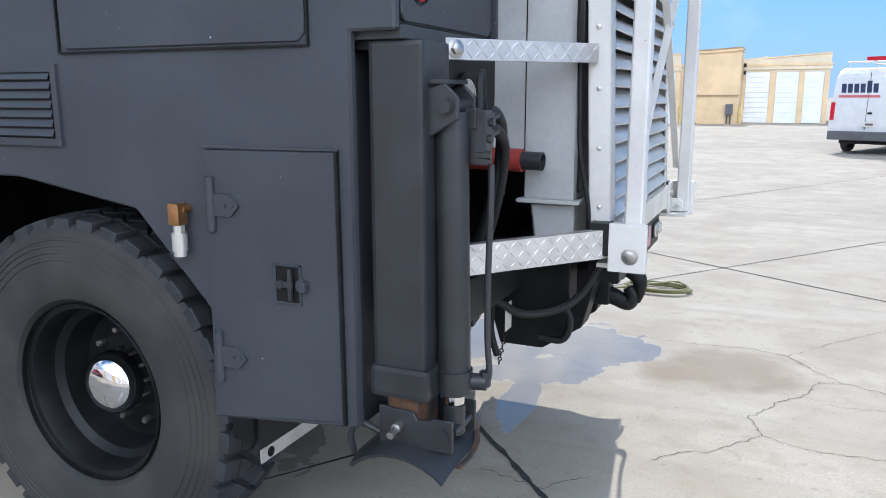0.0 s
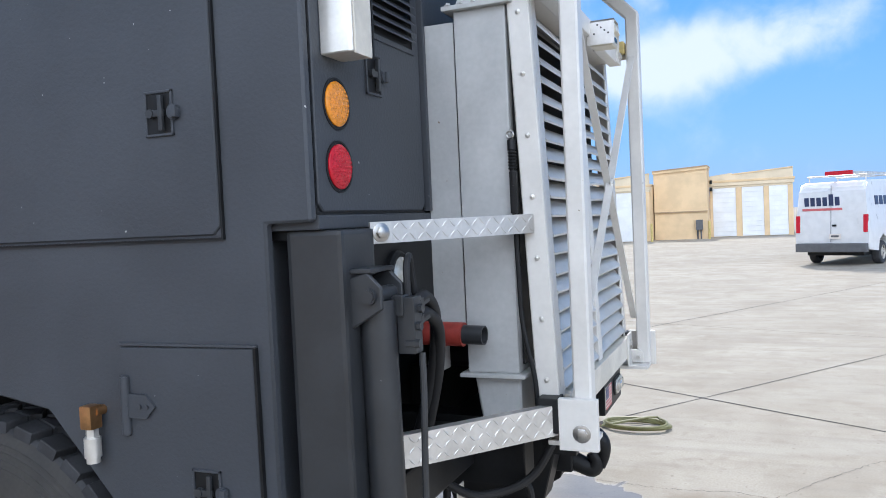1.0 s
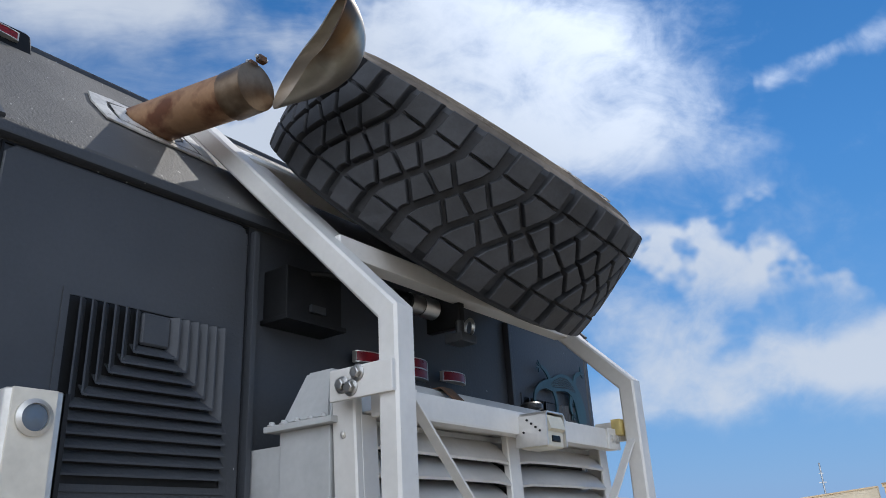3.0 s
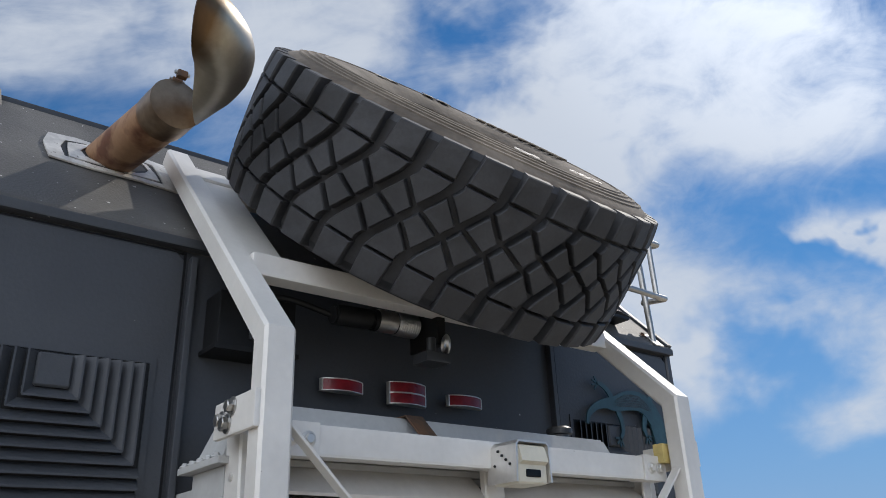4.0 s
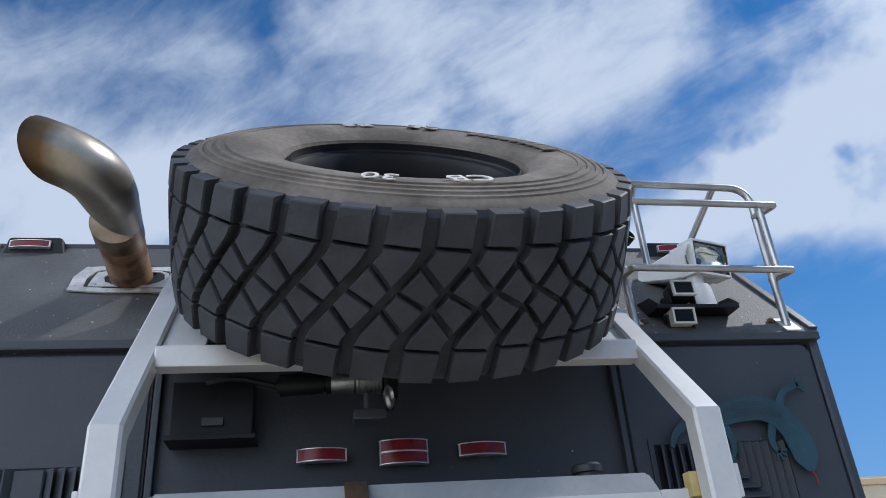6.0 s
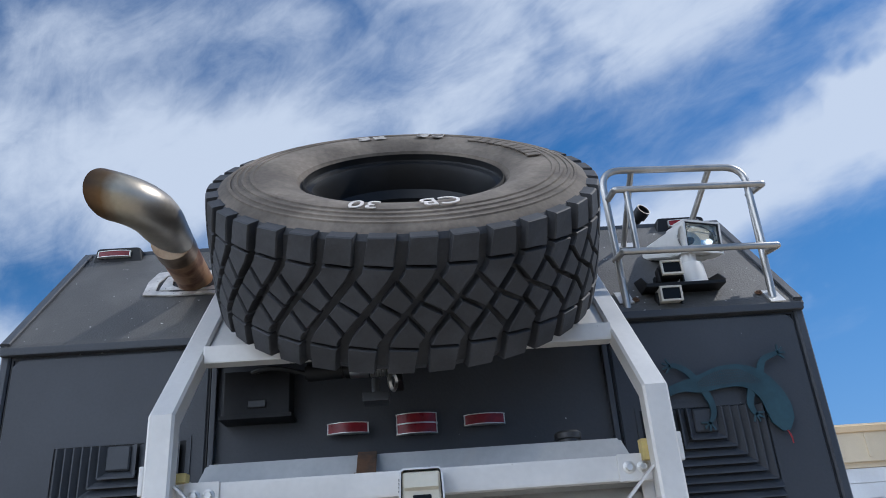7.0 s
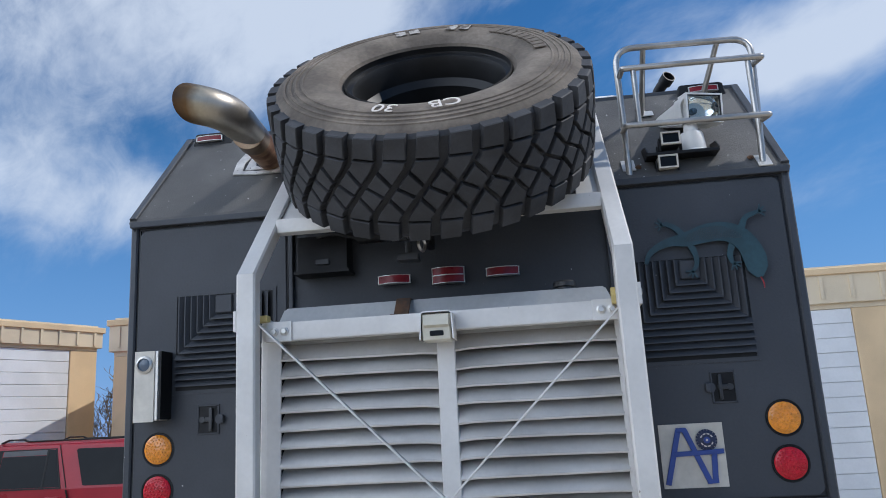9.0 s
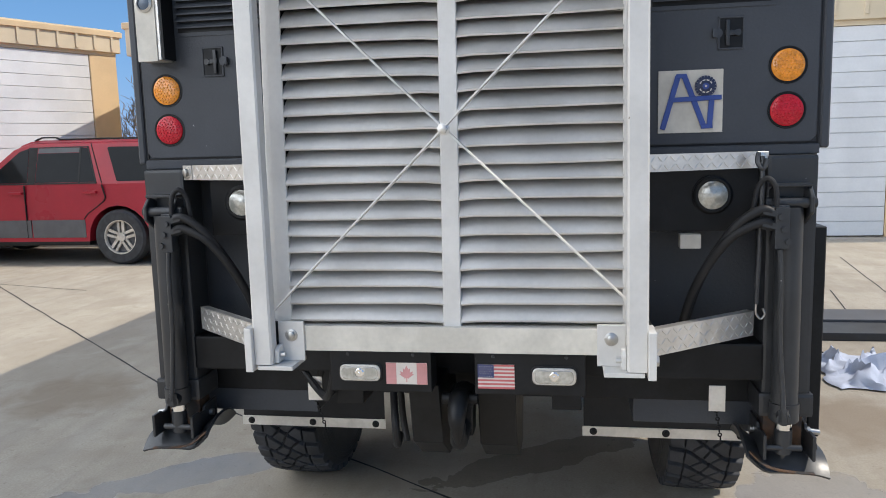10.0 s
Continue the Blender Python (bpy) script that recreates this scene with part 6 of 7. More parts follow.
spot = part("searchlight", aim(box(-0.075, -0.02, 2.19, 2.305, 3.105, 3.205, 0.014, None, 3)), "white", truck, "white swivel searchlight with a clear glass face")
own = prism([(-0.07, 3.108), (-0.07, 3.202), (-0.24, 3.19), (-0.24, 3.15)], "y", 2.195, 2.30, bevel=0.006)
smooth(part("back_shell", aim(own), "white", spot))
own = None
for y0, y1, z0, z1 in ((2.188, 2.307, 3.201, 3.208), (2.188, 2.307, 3.102, 3.109), (2.188, 2.194, 3.109, 3.201), (2.301, 2.307, 3.109, 3.201)):
    own = box(-0.03, 0.034, y0, y1, z0, z1, 0.002, own)
smooth(part("front_rim", aim(own), "white", spot))
own = None
for y0, y1, z0, z1 in ((2.194, 2.301, 3.198, 3.201), (2.194, 2.301, 3.109, 3.112), (2.194, 2.1965, 3.112, 3.198), (2.2985, 2.301, 3.112, 3.198)):
    own = box(0.024, 0.033, y0, y1, z0, z1, 0, own)
part("seal", aim(own), "hose", spot, "black rubber seal round the glass")
smooth(part("reflector", aim(lathe([(0.062, 0.045), (0.058, 0.03), (0.045, 0.014), (0.028, 0.004), (0.010, 0.0), (1e-6, 0.0)], facing((-0.022, 2.235, 3.152), (1, 0, 0)), 32, None, False, False)), "chrome", spot, "bright reflector bowl"))
part("side_mirror", aim(box(-0.019, -0.015, 2.199, 2.296, 3.113, 3.197)), "alu", spot)
smooth(part("bulb", aim(lathe([(0.012, 0), (0.012, 0.014), (0.008, 0.024), (1e-6, 0.028)], facing((-0.016, 2.225, 3.150), (1, 0, 0)), 18)), "lens", spot))
part("lens", aim(box(0.026, 0.029, 2.197, 2.298, 3.1125, 3.1975)), "pane", spot, "clear glass face")
smooth(part("pedestal", lathe([(0.058, 0), (0.056, 0.008), (0.050, 0.012), (0.043, 0.076), (0.040, 0.084), (0.026, 0.088), (0.026, 0.125), (1e-6, 0.125)], facing((-0.07, 2.195, 2.966), (0, 0, 1)), 28), "white", spot))
tray = part("base_tray", box(-0.085, 0.010, 2.012, 2.272, 2.952, 2.964, 0.003), "black", spot)
for y in (2.012, 2.267):
    part("tray_end", prism([(-0.075, 2.964), (0.015, 2.964), (-0.03, 3.0), (-0.118, 3.016)], "y", y, y + 0.005), "black", tray)
part("tray_bracket", prism([(-0.06, 2.952), (0.005, 2.952), (-0.045, 2.935)], "y", 2.06, 2.10), "black", tray)
for y, z, tilt, body_mat in ((2.101, 3.008, 0.10, "black"), (2.083, 2.923, -0.05, "beige")):
    lamp_m = Matrix.Translation((0.0, y, z)) @ Matrix.Rotation(-tilt, 4, "Y")

    def turned(own):
        bmesh.ops.transform(own, matrix=lamp_m, verts=own.verts)
        return own
    wl = smooth(part("work_lamp", turned(box(-0.04, 0.018, -0.034, 0.034, -0.024, 0.024, 0.008, None, 2)), body_mat, truck, "small square work lamp on a black fork"))
    part("lens", turned(box(0.017, 0.022, -0.029, 0.029, -0.019, 0.019, 0.002)), "glass", wl)
    part("bezel", turned(rim(((-0.029, -0.019), (0.029, 0.019)), "x", 0.016, 0.006, 0.010)), "beige", wl)
    for e in (-0.041, 0.035):
        part("lamp_fork", turned(box(-0.03, 0.0, e, e + 0.006, -0.040, 0.012, 0.002)), "black", wl)
    for k in range(4):
        part("cooling_fin", turned(box(-0.052, -0.038, -0.028 + 0.017 * k, -0.023 + 0.017 * k, -0.018, 0.018, 0.001)), "jack", wl)
part("lamp_bracket", box(-0.05, -0.03, 2.055, 2.13, 2.93, 3.0, 0.003), "black", truck)

# tyre hoist under the cradle
own = rod((0.15, 1.06, 2.705), (0.15, 1.20, 2.708), 0.027, None, 24, bevel=0.004)
hoist = smooth(part("tyre_hoist", own, "black", truck, "dark hoist drum with a bright band under the spare wheel"))
smooth(part("bright_band", lathe([(0.0275, 0), (0.0285, 0.004), (0.0285, 0.05), (0.0275, 0.054)], facing((0.15, 1.075, 2.706), (0, 1, 0.02)), 24), "steel", hoist))
smooth(part("hoist_motor", rod((0.15, 0.95, 2.70), (0.15, 1.06, 2.705), 0.026, None, 20, bevel=0.006), "black", hoist))
smooth(part("hoist_cable", pipe(curve([(0.14, 0.96, 2.70), (0.10, 0.84, 2.735), (0.04, 0.74, 2.72), (0.0, 0.72, 2.66)], 6), 0.008, None, 8), "black", hoist))
part("hoist_bracket", box(0.12, 0.24, 1.20, 1.225, 2.64, 2.75, 0.004), "black", hoist)
smooth(part("shackle", lathe([(0.022, -0.006), (0.028, 0), (0.022, 0.006), (0.016, 0)], facing((0.27, 1.20, 2.63), (0.4, 1, 0)), 20, None, True), "steel", hoist))
own = box(0.24, 0.30, 1.12, 1.19, 2.575, 2.60, 0.004)
own = rod((0.27, 1.155, 2.59), (0.27, 1.155, 2.64), 0.012, own, 14)
part("hook_block", own, "jack", hoist)
for k in range(9):
    smooth(part("cable_turn", lathe([(0.027, -0.004), (0.0315, 0.0), (0.027, 0.004)], facing((0.15, 1.136 + 0.007 * k, 2.707), (0, 1, 0.02)), 20, None, True), "steel", hoist))

# ---- spare wheel ----
spare = thing("spare_wheel", "large off-road spare wheel with dusty sidewall lying tilted on the rack", "wheel", (0.12, 1.245, 2.9))
n45 = Vector((0.965, 0.021, 1)).normalized()
d45 = Vector((1, 0, -0.965)).normalized()
centre = Vector((0.217, 1.2565, 3.097))
wheel(spare, facing(centre, n45), True, False, TYRE_W, TYRE_R)


def letters(text, size, m, material, parent, name="letters"):
    cu = bpy.data.curves.new(name, "FONT")
    cu.body, cu.size, cu.extrude, cu.align_x, cu.align_y = text, size, 0.0012, "CENTER", "CENTER"
    tmp = new("tmp", cu)
    dg = bpy.context.evaluated_depsgraph_get()
    me = bpy.data.meshes.new_from_object(tmp.evaluated_get(dg))
    bpy.data.objects.remove(tmp)
    me.transform(m)
    me.materials.clear()
    me.materials.append(M[material])
    ob = new(name, me)
    ob.parent = parent
    if parent.type == "EMPTY":
        ob.matrix_parent_inverse = parent.matrix_basis.inverted()
    return ob


face = centre + n45 * (TYRE_W / 2 * 1.0)
across = Vector((0, 1, 0))
for text, y in (("30", -0.103), ("CB", 0.092)):
    a = math.asin(y / 0.43)
    radial = (d45 * math.cos(a) + across * math.sin(a)).normalized()
    side_v = radial.cross(n45) * -1
    up_v = radial
    right_v = up_v.cross(n45)
    o = face + radial * 0.404 + n45 * 0.0055
    m = Matrix((( right_v.x, up_v.x, n45.x, o.x), (right_v.y, up_v.y, n45.y, o.y), (right_v.z, up_v.z, n45.z, o.z), (0, 0, 0, 1)))
    letters(text, 0.080, m, "flagwhite", spare)


for y in (-0.11, 0.10):
    a = math.pi - math.asin(y / 0.43)
    radial = (d45 * math.cos(a) + across * math.sin(a)).normalized()
    side_v = n45.cross(radial)
    o = face + radial * 0.405 + n45 * 0.002
    m = Matrix(((side_v.x, radial.x, n45.x, o.x), (side_v.y, radial.y, n45.y, o.y), (side_v.z, radial.z, n45.z, o.z), (0, 0, 0, 1)))
    for dx in (-0.026, 0.026):
        part("worn_mark", box(dx - 0.019, dx + 0.019, -0.026, 0.026, 0, 0.002, m=m), "chalk", spare, "worn white paint mark")
for k in range(9):
    for start, r, w in ((100, 0.395, 0.021), (232, 0.385, 0.017)):
        a = radians(start + k * (5.4 if start == 100 else 4.2))
        radial = (d45 * math.cos(a) + across * math.sin(a)).normalized()
        side_v = n45.cross(radial)
        o = face + radial * r - n45 * 0.004
        m = Matrix(((side_v.x, radial.x, n45.x, o.x), (side_v.y, radial.y, n45.y, o.y), (side_v.z, radial.z, n45.z, o.z), (0, 0, 0, 1)))
        part("raised_mark", box(-w * 0.72, w * 0.72, -w, w, 0, 0.0045, 0.0015, None, 1, m=m), "dust", spare)


# ---- buildings ----
def ribbed_door(parent, a, b, z0, z1, nrm, panels, material="door", name="roll_up_door"):
    """A sectional door between ground points a and b, its sections stepped."""
    a, b, nrm = Vector(a), Vector(b), Vector(nrm)
    t = (b - a).normalized()
    L = (b - a).length
    m = Matrix(((t.x, nrm.x, 0, a.x), (t.y, nrm.y, 0, a.y), (0, 0, 1, 0), (0, 0, 0, 1)))
    d = part(name, box(0, L, -0.12, -0.06, z0, z1, m=m), material, parent)
    hgt = (z1 - z0) / panels
    for i in range(panels):
        part("door_section", box(0.01, L - 0.01, -0.06, -0.02, z0 + i * hgt + 0.004, z0 + (i + 1) * hgt - 0.004, 0.004, None, 1, m=m), material, d)
    return d


def row_building(name, label, start, along, length, height, depth, doors, door_top, fascia, nrm, wall="tan", front="sand", panels=8, door_z0=0.02):
    """A long low building whose front runs from start along a direction; doors: (from, to) in metres along it."""
    start, along, nrm = Vector((*start, 0)), Vector((*along, 0)).normalized(), Vector((*nrm, 0)).normalized()
    m = Matrix(((along.x, nrm.x, 0, start.x), (along.y, nrm.y, 0, start.y), (0, 0, 1, 0), (0, 0, 0, 1)))
    b = thing(name, label, "building", tuple(start + along * length / 2))
    part("wall", box(0, length, -depth, -0.25, 0, height - 0.02, m=m), wall, b)
    edges = [0.0] + [e for d in doors for e in d] + [length]
    for i in range(0, len(edges), 2):
        if edges[i + 1] - edges[i] > 0.02:
            part("pier", box(edges[i], edges[i + 1], -0.25, 0, 0, door_top, 0.01, None, 1, m=m), wall, b)
    part("lintel", box(0, length, -0.25, 0.0, door_top + 0.002, height - fascia, m=m), front, b)
    part("fascia", box(-0.08, length + 0.08, -0.25, 0.07, height - fascia, height, 0.01, None, 1, m=m), front, b)
    part("eave_trim", box(-0.12, length + 0.12, -0.3, 0.11, height - 0.10, height + 0.02, 0.01, None, 1, m=m), wall, b)
    part("roof", box(0, length, -depth, 0, height, height + 0.06, m=m), front, b)
    for d0, d1 in doors:
        ribbed_door(b, start + along * d0, start + along * d1, door_z0, door_top, nrm, panels)
    return b, m


# garage row behind the truck
rear_row, rm = row_building("garage_row", "sand-coloured garage row with white sectional doors and ribbed eaves", (-11.2, -6.65), (0, 1), 19.1, 4.22, 12.0,
                            [(0.9, 3.9), (4.5, 8.4), (9.0, 13.6), (14.2, 18.8)], 3.53, 0.60, (1, 0), panels=14)
for i in range(38):
    part("fascia_rib", box(i * 0.5 + 0.1, i * 0.5 + 0.16, 0.07, 0.095, 3.70, 4.1, m=rm), "sand", rear_row)
c0 = Vector((-12.75, -7.96))
dirn = Vector((2.42, -1.05)).normalized()
nrm_l = Vector((-dirn.y, dirn.x))
side_row, sm = row_building("garage_building", "sand-coloured garage with a tall white sectional door", c0, dirn, 16.0, 4.32, 9.0, [(0.62, 5.2), (6.4, 11.0)], 3.83, 0.42, nrm_l, panels=16)
for i in range(40):
    part("fascia_rib", box(i * 0.4 + 0.1, i * 0.4 + 0.15, 0.07, 0.10, 3.94, 4.22, m=sm), "sand", side_row)

# garage row across the yard on the near side, unseen, added to bounce sunlight
row_building("garage_row", "sand-coloured garage row with white sectional doors, added out of view across the yard", (22.0, -13.5), (-1, 0), 24.0, 4.75, 10.0, [(1.0 + 5.8 * i, 5.6 + 5.8 * i) for i in range(4)], 4.05, 0.62, (0, 1))

# storage rows far across the yard
def stepped_parapet(x0, x1, y, z, drop, rise_a, rise_b, parent_name="parapet"):
    """A parapet in two sloping runs with a step between them."""
    xm = x0 + (x1 - x0) * 0.29
    wall_ob = thing(parent_name, "sloping sand-coloured parapet over the storage row", "parapet", ((x0 + x1) / 2, y, z))
    part("parapet_wall", prism([(x0, z), (xm, z), (xm, z + rise_a), (x0, z + rise_a - drop)], "y", y - 0.05, y + 0.3), "sand", wall_ob)
    part("parapet_wall", prism([(xm, z), (x1, z), (x1, z + rise_b), (xm, z + rise_a - 0.13)], "y", y - 0.05, y + 0.3), "sand", wall_ob)
    part("coping", prism([(xm, z + rise_a - 0.13), (x1, z + rise_b), (x1, z + rise_b + 0.07), (xm, z + rise_a - 0.06)], "y", y - 0.09, y + 0.34), "tan", wall_ob)
    return wall_ob


row_building("storage_row", "low tan storage row with narrow white doors", (-1.62, 45.0), (1, 0), 4.36, 3.2, 8.0, [(0.16, 1.40), (1.72, 2.86), (3.14, 4.10)], 2.78, 0.30, (0, -1), panels=10, door_z0=0.02)
stepped_parapet(-1.70, 2.76, 45.0, 3.2, 0.15, 0.42, 0.52)
tanb = thing("stucco_building", "plain tan stucco block with a darker band", "building", (-3.1, 44, 0))
part("wall", prism([(-4.48, 0), (-1.64, 0), (-1.64, 3.86), (-4.48, 3.70)], "y", 43, 45.3), "tan", tanb)
part("parapet", prism([(-4.53, 3.70), (-1.60, 3.86), (-1.60, 3.99), (-4.53, 3.83)], "y", 42.9, 45.35), "tan", tanb)
part("band", prism([(-4.50, 1.56), (-1.62, 1.56), (-1.62, 1.76), (-4.50, 1.76)], "y", 42.92, 43.0), "tan", tanb)
part("coping_trim", prism([(-4.54, 3.83), (-1.59, 3.99), (-1.59, 4.05), (-4.54, 3.89)], "y", 42.86, 45.4), "brown", tanb)
part("band_trim", prism([(-4.50, 1.50), (-1.62, 1.50), (-1.62, 1.56), (-4.50, 1.56)], "y", 42.90, 43.0), "brown", tanb)
meter = part("meter_box", box(-2.26, -1.90, 42.75, 43.0, 0.5, 1.06, 0.02), "cargrey", tanb, "grey electric meter box")
for x in (-2.18, -2.0):
    part("conduit", rod((x, 42.9, 0), (x, 42.9, 0.5), 0.04, None, 8), "cargrey", meter)
for z in (3.15, 2.75):
    part("wall_lamp", box(-1.58, -1.46, 44.7, 45.0, z - 0.1, z + 0.1, 0.03), "black", tanb)
row_building("storage_row", "low tan storage row with narrow white doors", (-10.2, 41.5), (1, 0), 5.65, 3.1, 6.0, [(0.3, 1.75), (2.05, 3.5), (3.85, 5.42)], 2.72, 0.30, (0, -1), panels=10, door_z0=0.02)
stepped_parapet(-10.2, -4.55, 41.5, 3.1, 0.1, 0.35, 0.55)
row_building("storage_row", "low tan storage row with narrow white doors", (-10.3, 20.0), (0, 1), 21.3, 3.3, 6.0, [(0.6 + 2.55 * i, 2.6 + 2.55 * i) for i in range(8)], 2.72, 0.45, (1, 0), panels=10, door_z0=0.02)
mast = thing("radio_mast", "thin lattice radio mast behind the storage rows", "mast", (-8.3, 49, 0))
part("pole", rod((-8.3, 49, 0), (-8.3, 49, 5.5), 0.05, None, 8), "steel", mast)
part("yards", box(-8.5, -8.1, 48.97, 49.03, 4.4, 4.45, 0, box(-8.42, -8.18, 48.97, 49.03, 4.9, 4.95)), "steel", mast)
for x, y in ((-4.4, 40.9), (-1.55, 42.7)):
    post = thing("bollard", "yellow steel bollard beside the storage row", "bollard", (x, y, 0), "bollards by the storage rows")
    part("post", rod((x, y, 0), (x, y, 0.95), 0.07, None, 12), "yellow", post)
    part("cap", rod((x, y, 0.95), (x, y, 0.99), 0.07, None, 12, 0.03), "yellow", post)


# ---- vehicles ----
def place(bm, m):
    bmesh.ops.transform(bm, matrix=m, verts=bm.verts)
    return bm


def road_wheel(parent, m, r, w, spokes=5):
    t = smooth(part("wheel", lathe([(r * 0.62, -w / 2), (r * 0.9, -w / 2), (r * 0.98, -w * 0.4), (r, -w * 0.25), (r, w * 0.25), (r * 0.98, w * 0.4), (r * 0.9, w / 2), (r * 0.62, w / 2)], m, 40, None, True), "rubber", parent, "tyre on an alloy rim"))
    smooth(part("rim", lathe([(r * 0.64, w * 0.42), (r * 0.60, w * 0.46), (r * 0.55, w * 0.3), (r * 0.53, w * 0.2), (1e-6, w * 0.17)], m, 40, None, False, False), "cargrey", t))
    smooth(part("rim_lip", lathe([(r * 0.67, w * 0.47), (r * 0.61, w * 0.485), (r * 0.58, w * 0.47), (r * 0.555, w * 0.34)], m, 40, None, False, False), "alloy", t, "dull alloy rim lip"))
    for i in range(spokes):
        own = prism([(-r * 0.13, r * 0.08), (-r * 0.03, r * 0.08), (-r * 0.045, r * 0.59), (-r * 0.15, r * 0.59)], "z", w * 0.24, w * 0.36, bevel=0.006)
        own = prism([(r * 0.03, r * 0.08), (r * 0.13, r * 0.08), (r * 0.15, r * 0.59), (r * 0.045, r * 0.59)], "z", w * 0.24, w * 0.36, own)
        part("spoke", place(own, m @ Matrix.Rotation(2 * math.pi * i / spokes, 4, "Z")), "alloy", t)
    smooth(part("hub", lathe([(r * 0.17, w * 0.2), (r * 0.16, w * 0.38), (1e-6, w * 0.41)], m, 20), "alloy", t))
    return t


def suv(m):
    """Origin under the rear axle, nose along +x."""
    car = thing("red_suv", "dark red full-size SUV with grey lower cladding parked on concrete", "car", tuple(m.translation))

    def arch_pts(cx, r, n=10):
        return [(cx + r * math.cos(a), 0.40 + r * math.sin(a)) for a in (math.pi * k / n for k in range(n + 1))]
    prof = [(-1.14, 0.55), (-1.18, 0.85), (-1.12, 1.225), (2.35, 1.225), (2.6, 1.17), (3.7, 1.08), (3.98, 0.92), (4.02, 0.5)] + [(3.55, 0.42)] + arch_pts(3.02, 0.50) + [(2.5, 0.36), (0.5, 0.36)] + arch_pts(0.0, 0.50) + [(-0.5, 0.42)]
    own = prism(prof, "y", -0.99, 0.99)
    bmesh.ops.recalc_face_normals(own, faces=own.faces)
    for v in own.verts:
        if v.co.z > 1.15:
            v.co.y *= 0.965
    body = smooth(part("body", place(own, m), "red_car", car), 30)
    cab = prism([(-1.12, 1.225), (-1.02, 1.73), (-0.86, 1.875), (1.45, 1.90), (1.72, 1.81), (2.42, 1.225)], "y", -0.955, 0.955)
    for v in cab.verts:
        v.co.y *= 1 - 0.17 * max(0, v.co.z - 1.225) / 0.675
    bmesh.ops.recalc_face_normals(cab, faces=cab.faces)
    bmesh.ops.bevel(cab, geom=[e for e in cab.edges if all(v.co.z > 1.5 for v in e.verts)], offset=0.05, segments=3, affect="EDGES")
    smooth(part("cabin", place(cab, m), "red_car", car), 40)

    def on_side(pts, s, out, thick=0.012):
        own = bmesh.new()
        f = [own.verts.new((x, s * (0.955 * (1 - 0.17 * (z - 1.225) / 0.675) + out), z)) for x, z in pts]
        g = [own.verts.new((v.co.x, v.co.y - s * thick, v.co.z)) for v in f]
        own.faces.new(f)
        own.faces.new(g[::-1])
        for i in range(len(f)):
            own.faces.new((f[i], g[i], g[(i + 1) % len(f)], f[(i + 1) % len(f)]))
        return place(own, m)
    for s in (-1, 1):
        for pts in ([(-0.96, 1.26), (-0.84, 1.76), (0.155, 1.775), (0.185, 1.755), (0.01, 1.275), (-0.02, 1.26)], [(0.365, 1.258), (0.515, 1.77), (0.615, 1.775), (0.615, 1.258)],
                    [(0.64, 1.258), (0.64, 1.70), (1.34, 1.70), (1.36, 1.258)], [(1.50, 1.258), (1.50, 1.78), (1.66, 1.73), (2.24, 1.258)]):
            part("side_window", on_side(pts, s, 0.006), "glass", car, "dark tinted window")
        part("side_window", on_side([(0.64, 1.705), (0.64, 1.775), (1.33, 1.775), (1.335, 1.705)], s, 0.004), "cargrey", car, "pale gap over a lowered window")
        part("pillar_trim", on_side([(1.37, 1.25), (1.345, 1.79), (1.495, 1.79), (1.495, 1.25)], s, 0.003), "black", car, "black door pillar")
        part("window_divider", on_side([(0.612, 1.252), (0.612, 1.785), (0.643, 1.785), (0.643, 1.252)], s, 0.009), "black", car)
        part("window_trim", on_side([(0.335, 1.250), (0.500, 1.790), (0.525, 1.790), (0.365, 1.250)], s, 0.004), "black", car)
        part("window_trim", on_side([(0.50, 1.777), (0.50, 1.793), (1.50, 1.793), (1.50, 1.777)], s, 0.004), "black", car)
        part("belt_trim", on_side([(0.335, 1.232), (0.335, 1.252), (2.2, 1.252), (2.2, 1.232)], s, 0.012), "black", car)
        gap = [(0.46, 1.83), (0.415, 1.70), (0.25, 1.24)]
        own = sweep([(x, s * (0.955 * (1 - 0.17 * (z - 1.225) / 0.675) + 0.001), z) for x, z in gap], rect(0.010, 0.02, 0.001), up=(0, 1, 0))
        part("door_gap", place(own, m), "black", car)
        for x0, x1 in ((-0.52, -1.12), (0.55, 1.44), (1.46, 2.48)):
            own = box(min(x0, x1), max(x0, x1), 0.985 * s - 0.012, 0.985 * s + 0.012, 0.42, 0.69, 0.008)
            part("cladding", place(own, m), "cargrey", car, "grey plastic lower cladding")
        for x0, x1, z in ((0.52, 1.45, 0), (1.45, 2.45, 0)):
            seam = [(0.56, 0.70), (0.50, 0.78), (0.34, 0.88), (0.215, 0.97), (0.190, 1.02), (0.215, 1.14), (0.235, 1.215)] if x0 < 1 else [(1.53, 0.42), (1.53, 0.8), (1.53, 1.215)]
            own = sweep([(xx, 0.984 * s, zz) for xx, zz in seam], rect(0.012, 0.03, 0.001), up=(0, 1, 0))
            part("door_gap", place(own, m), "black", car)
            own = box(0.325 if x0 < 1 else x0 + 0.12, 0.55 if x0 < 1 else x0 + 0.34, 0.975 * s - 0.01, 0.975 * s + 0.045, 1.08, 1.125, 0.012)
            smooth(part("door_handle", place(own, m), "red_car", car))
        own = box(0.5, 2.5, 0.93 * s - 0.06, 0.93 * s + 0.06, 0.30, 0.37, 0.02)
        part("running_board", place(own, m), "black", car)
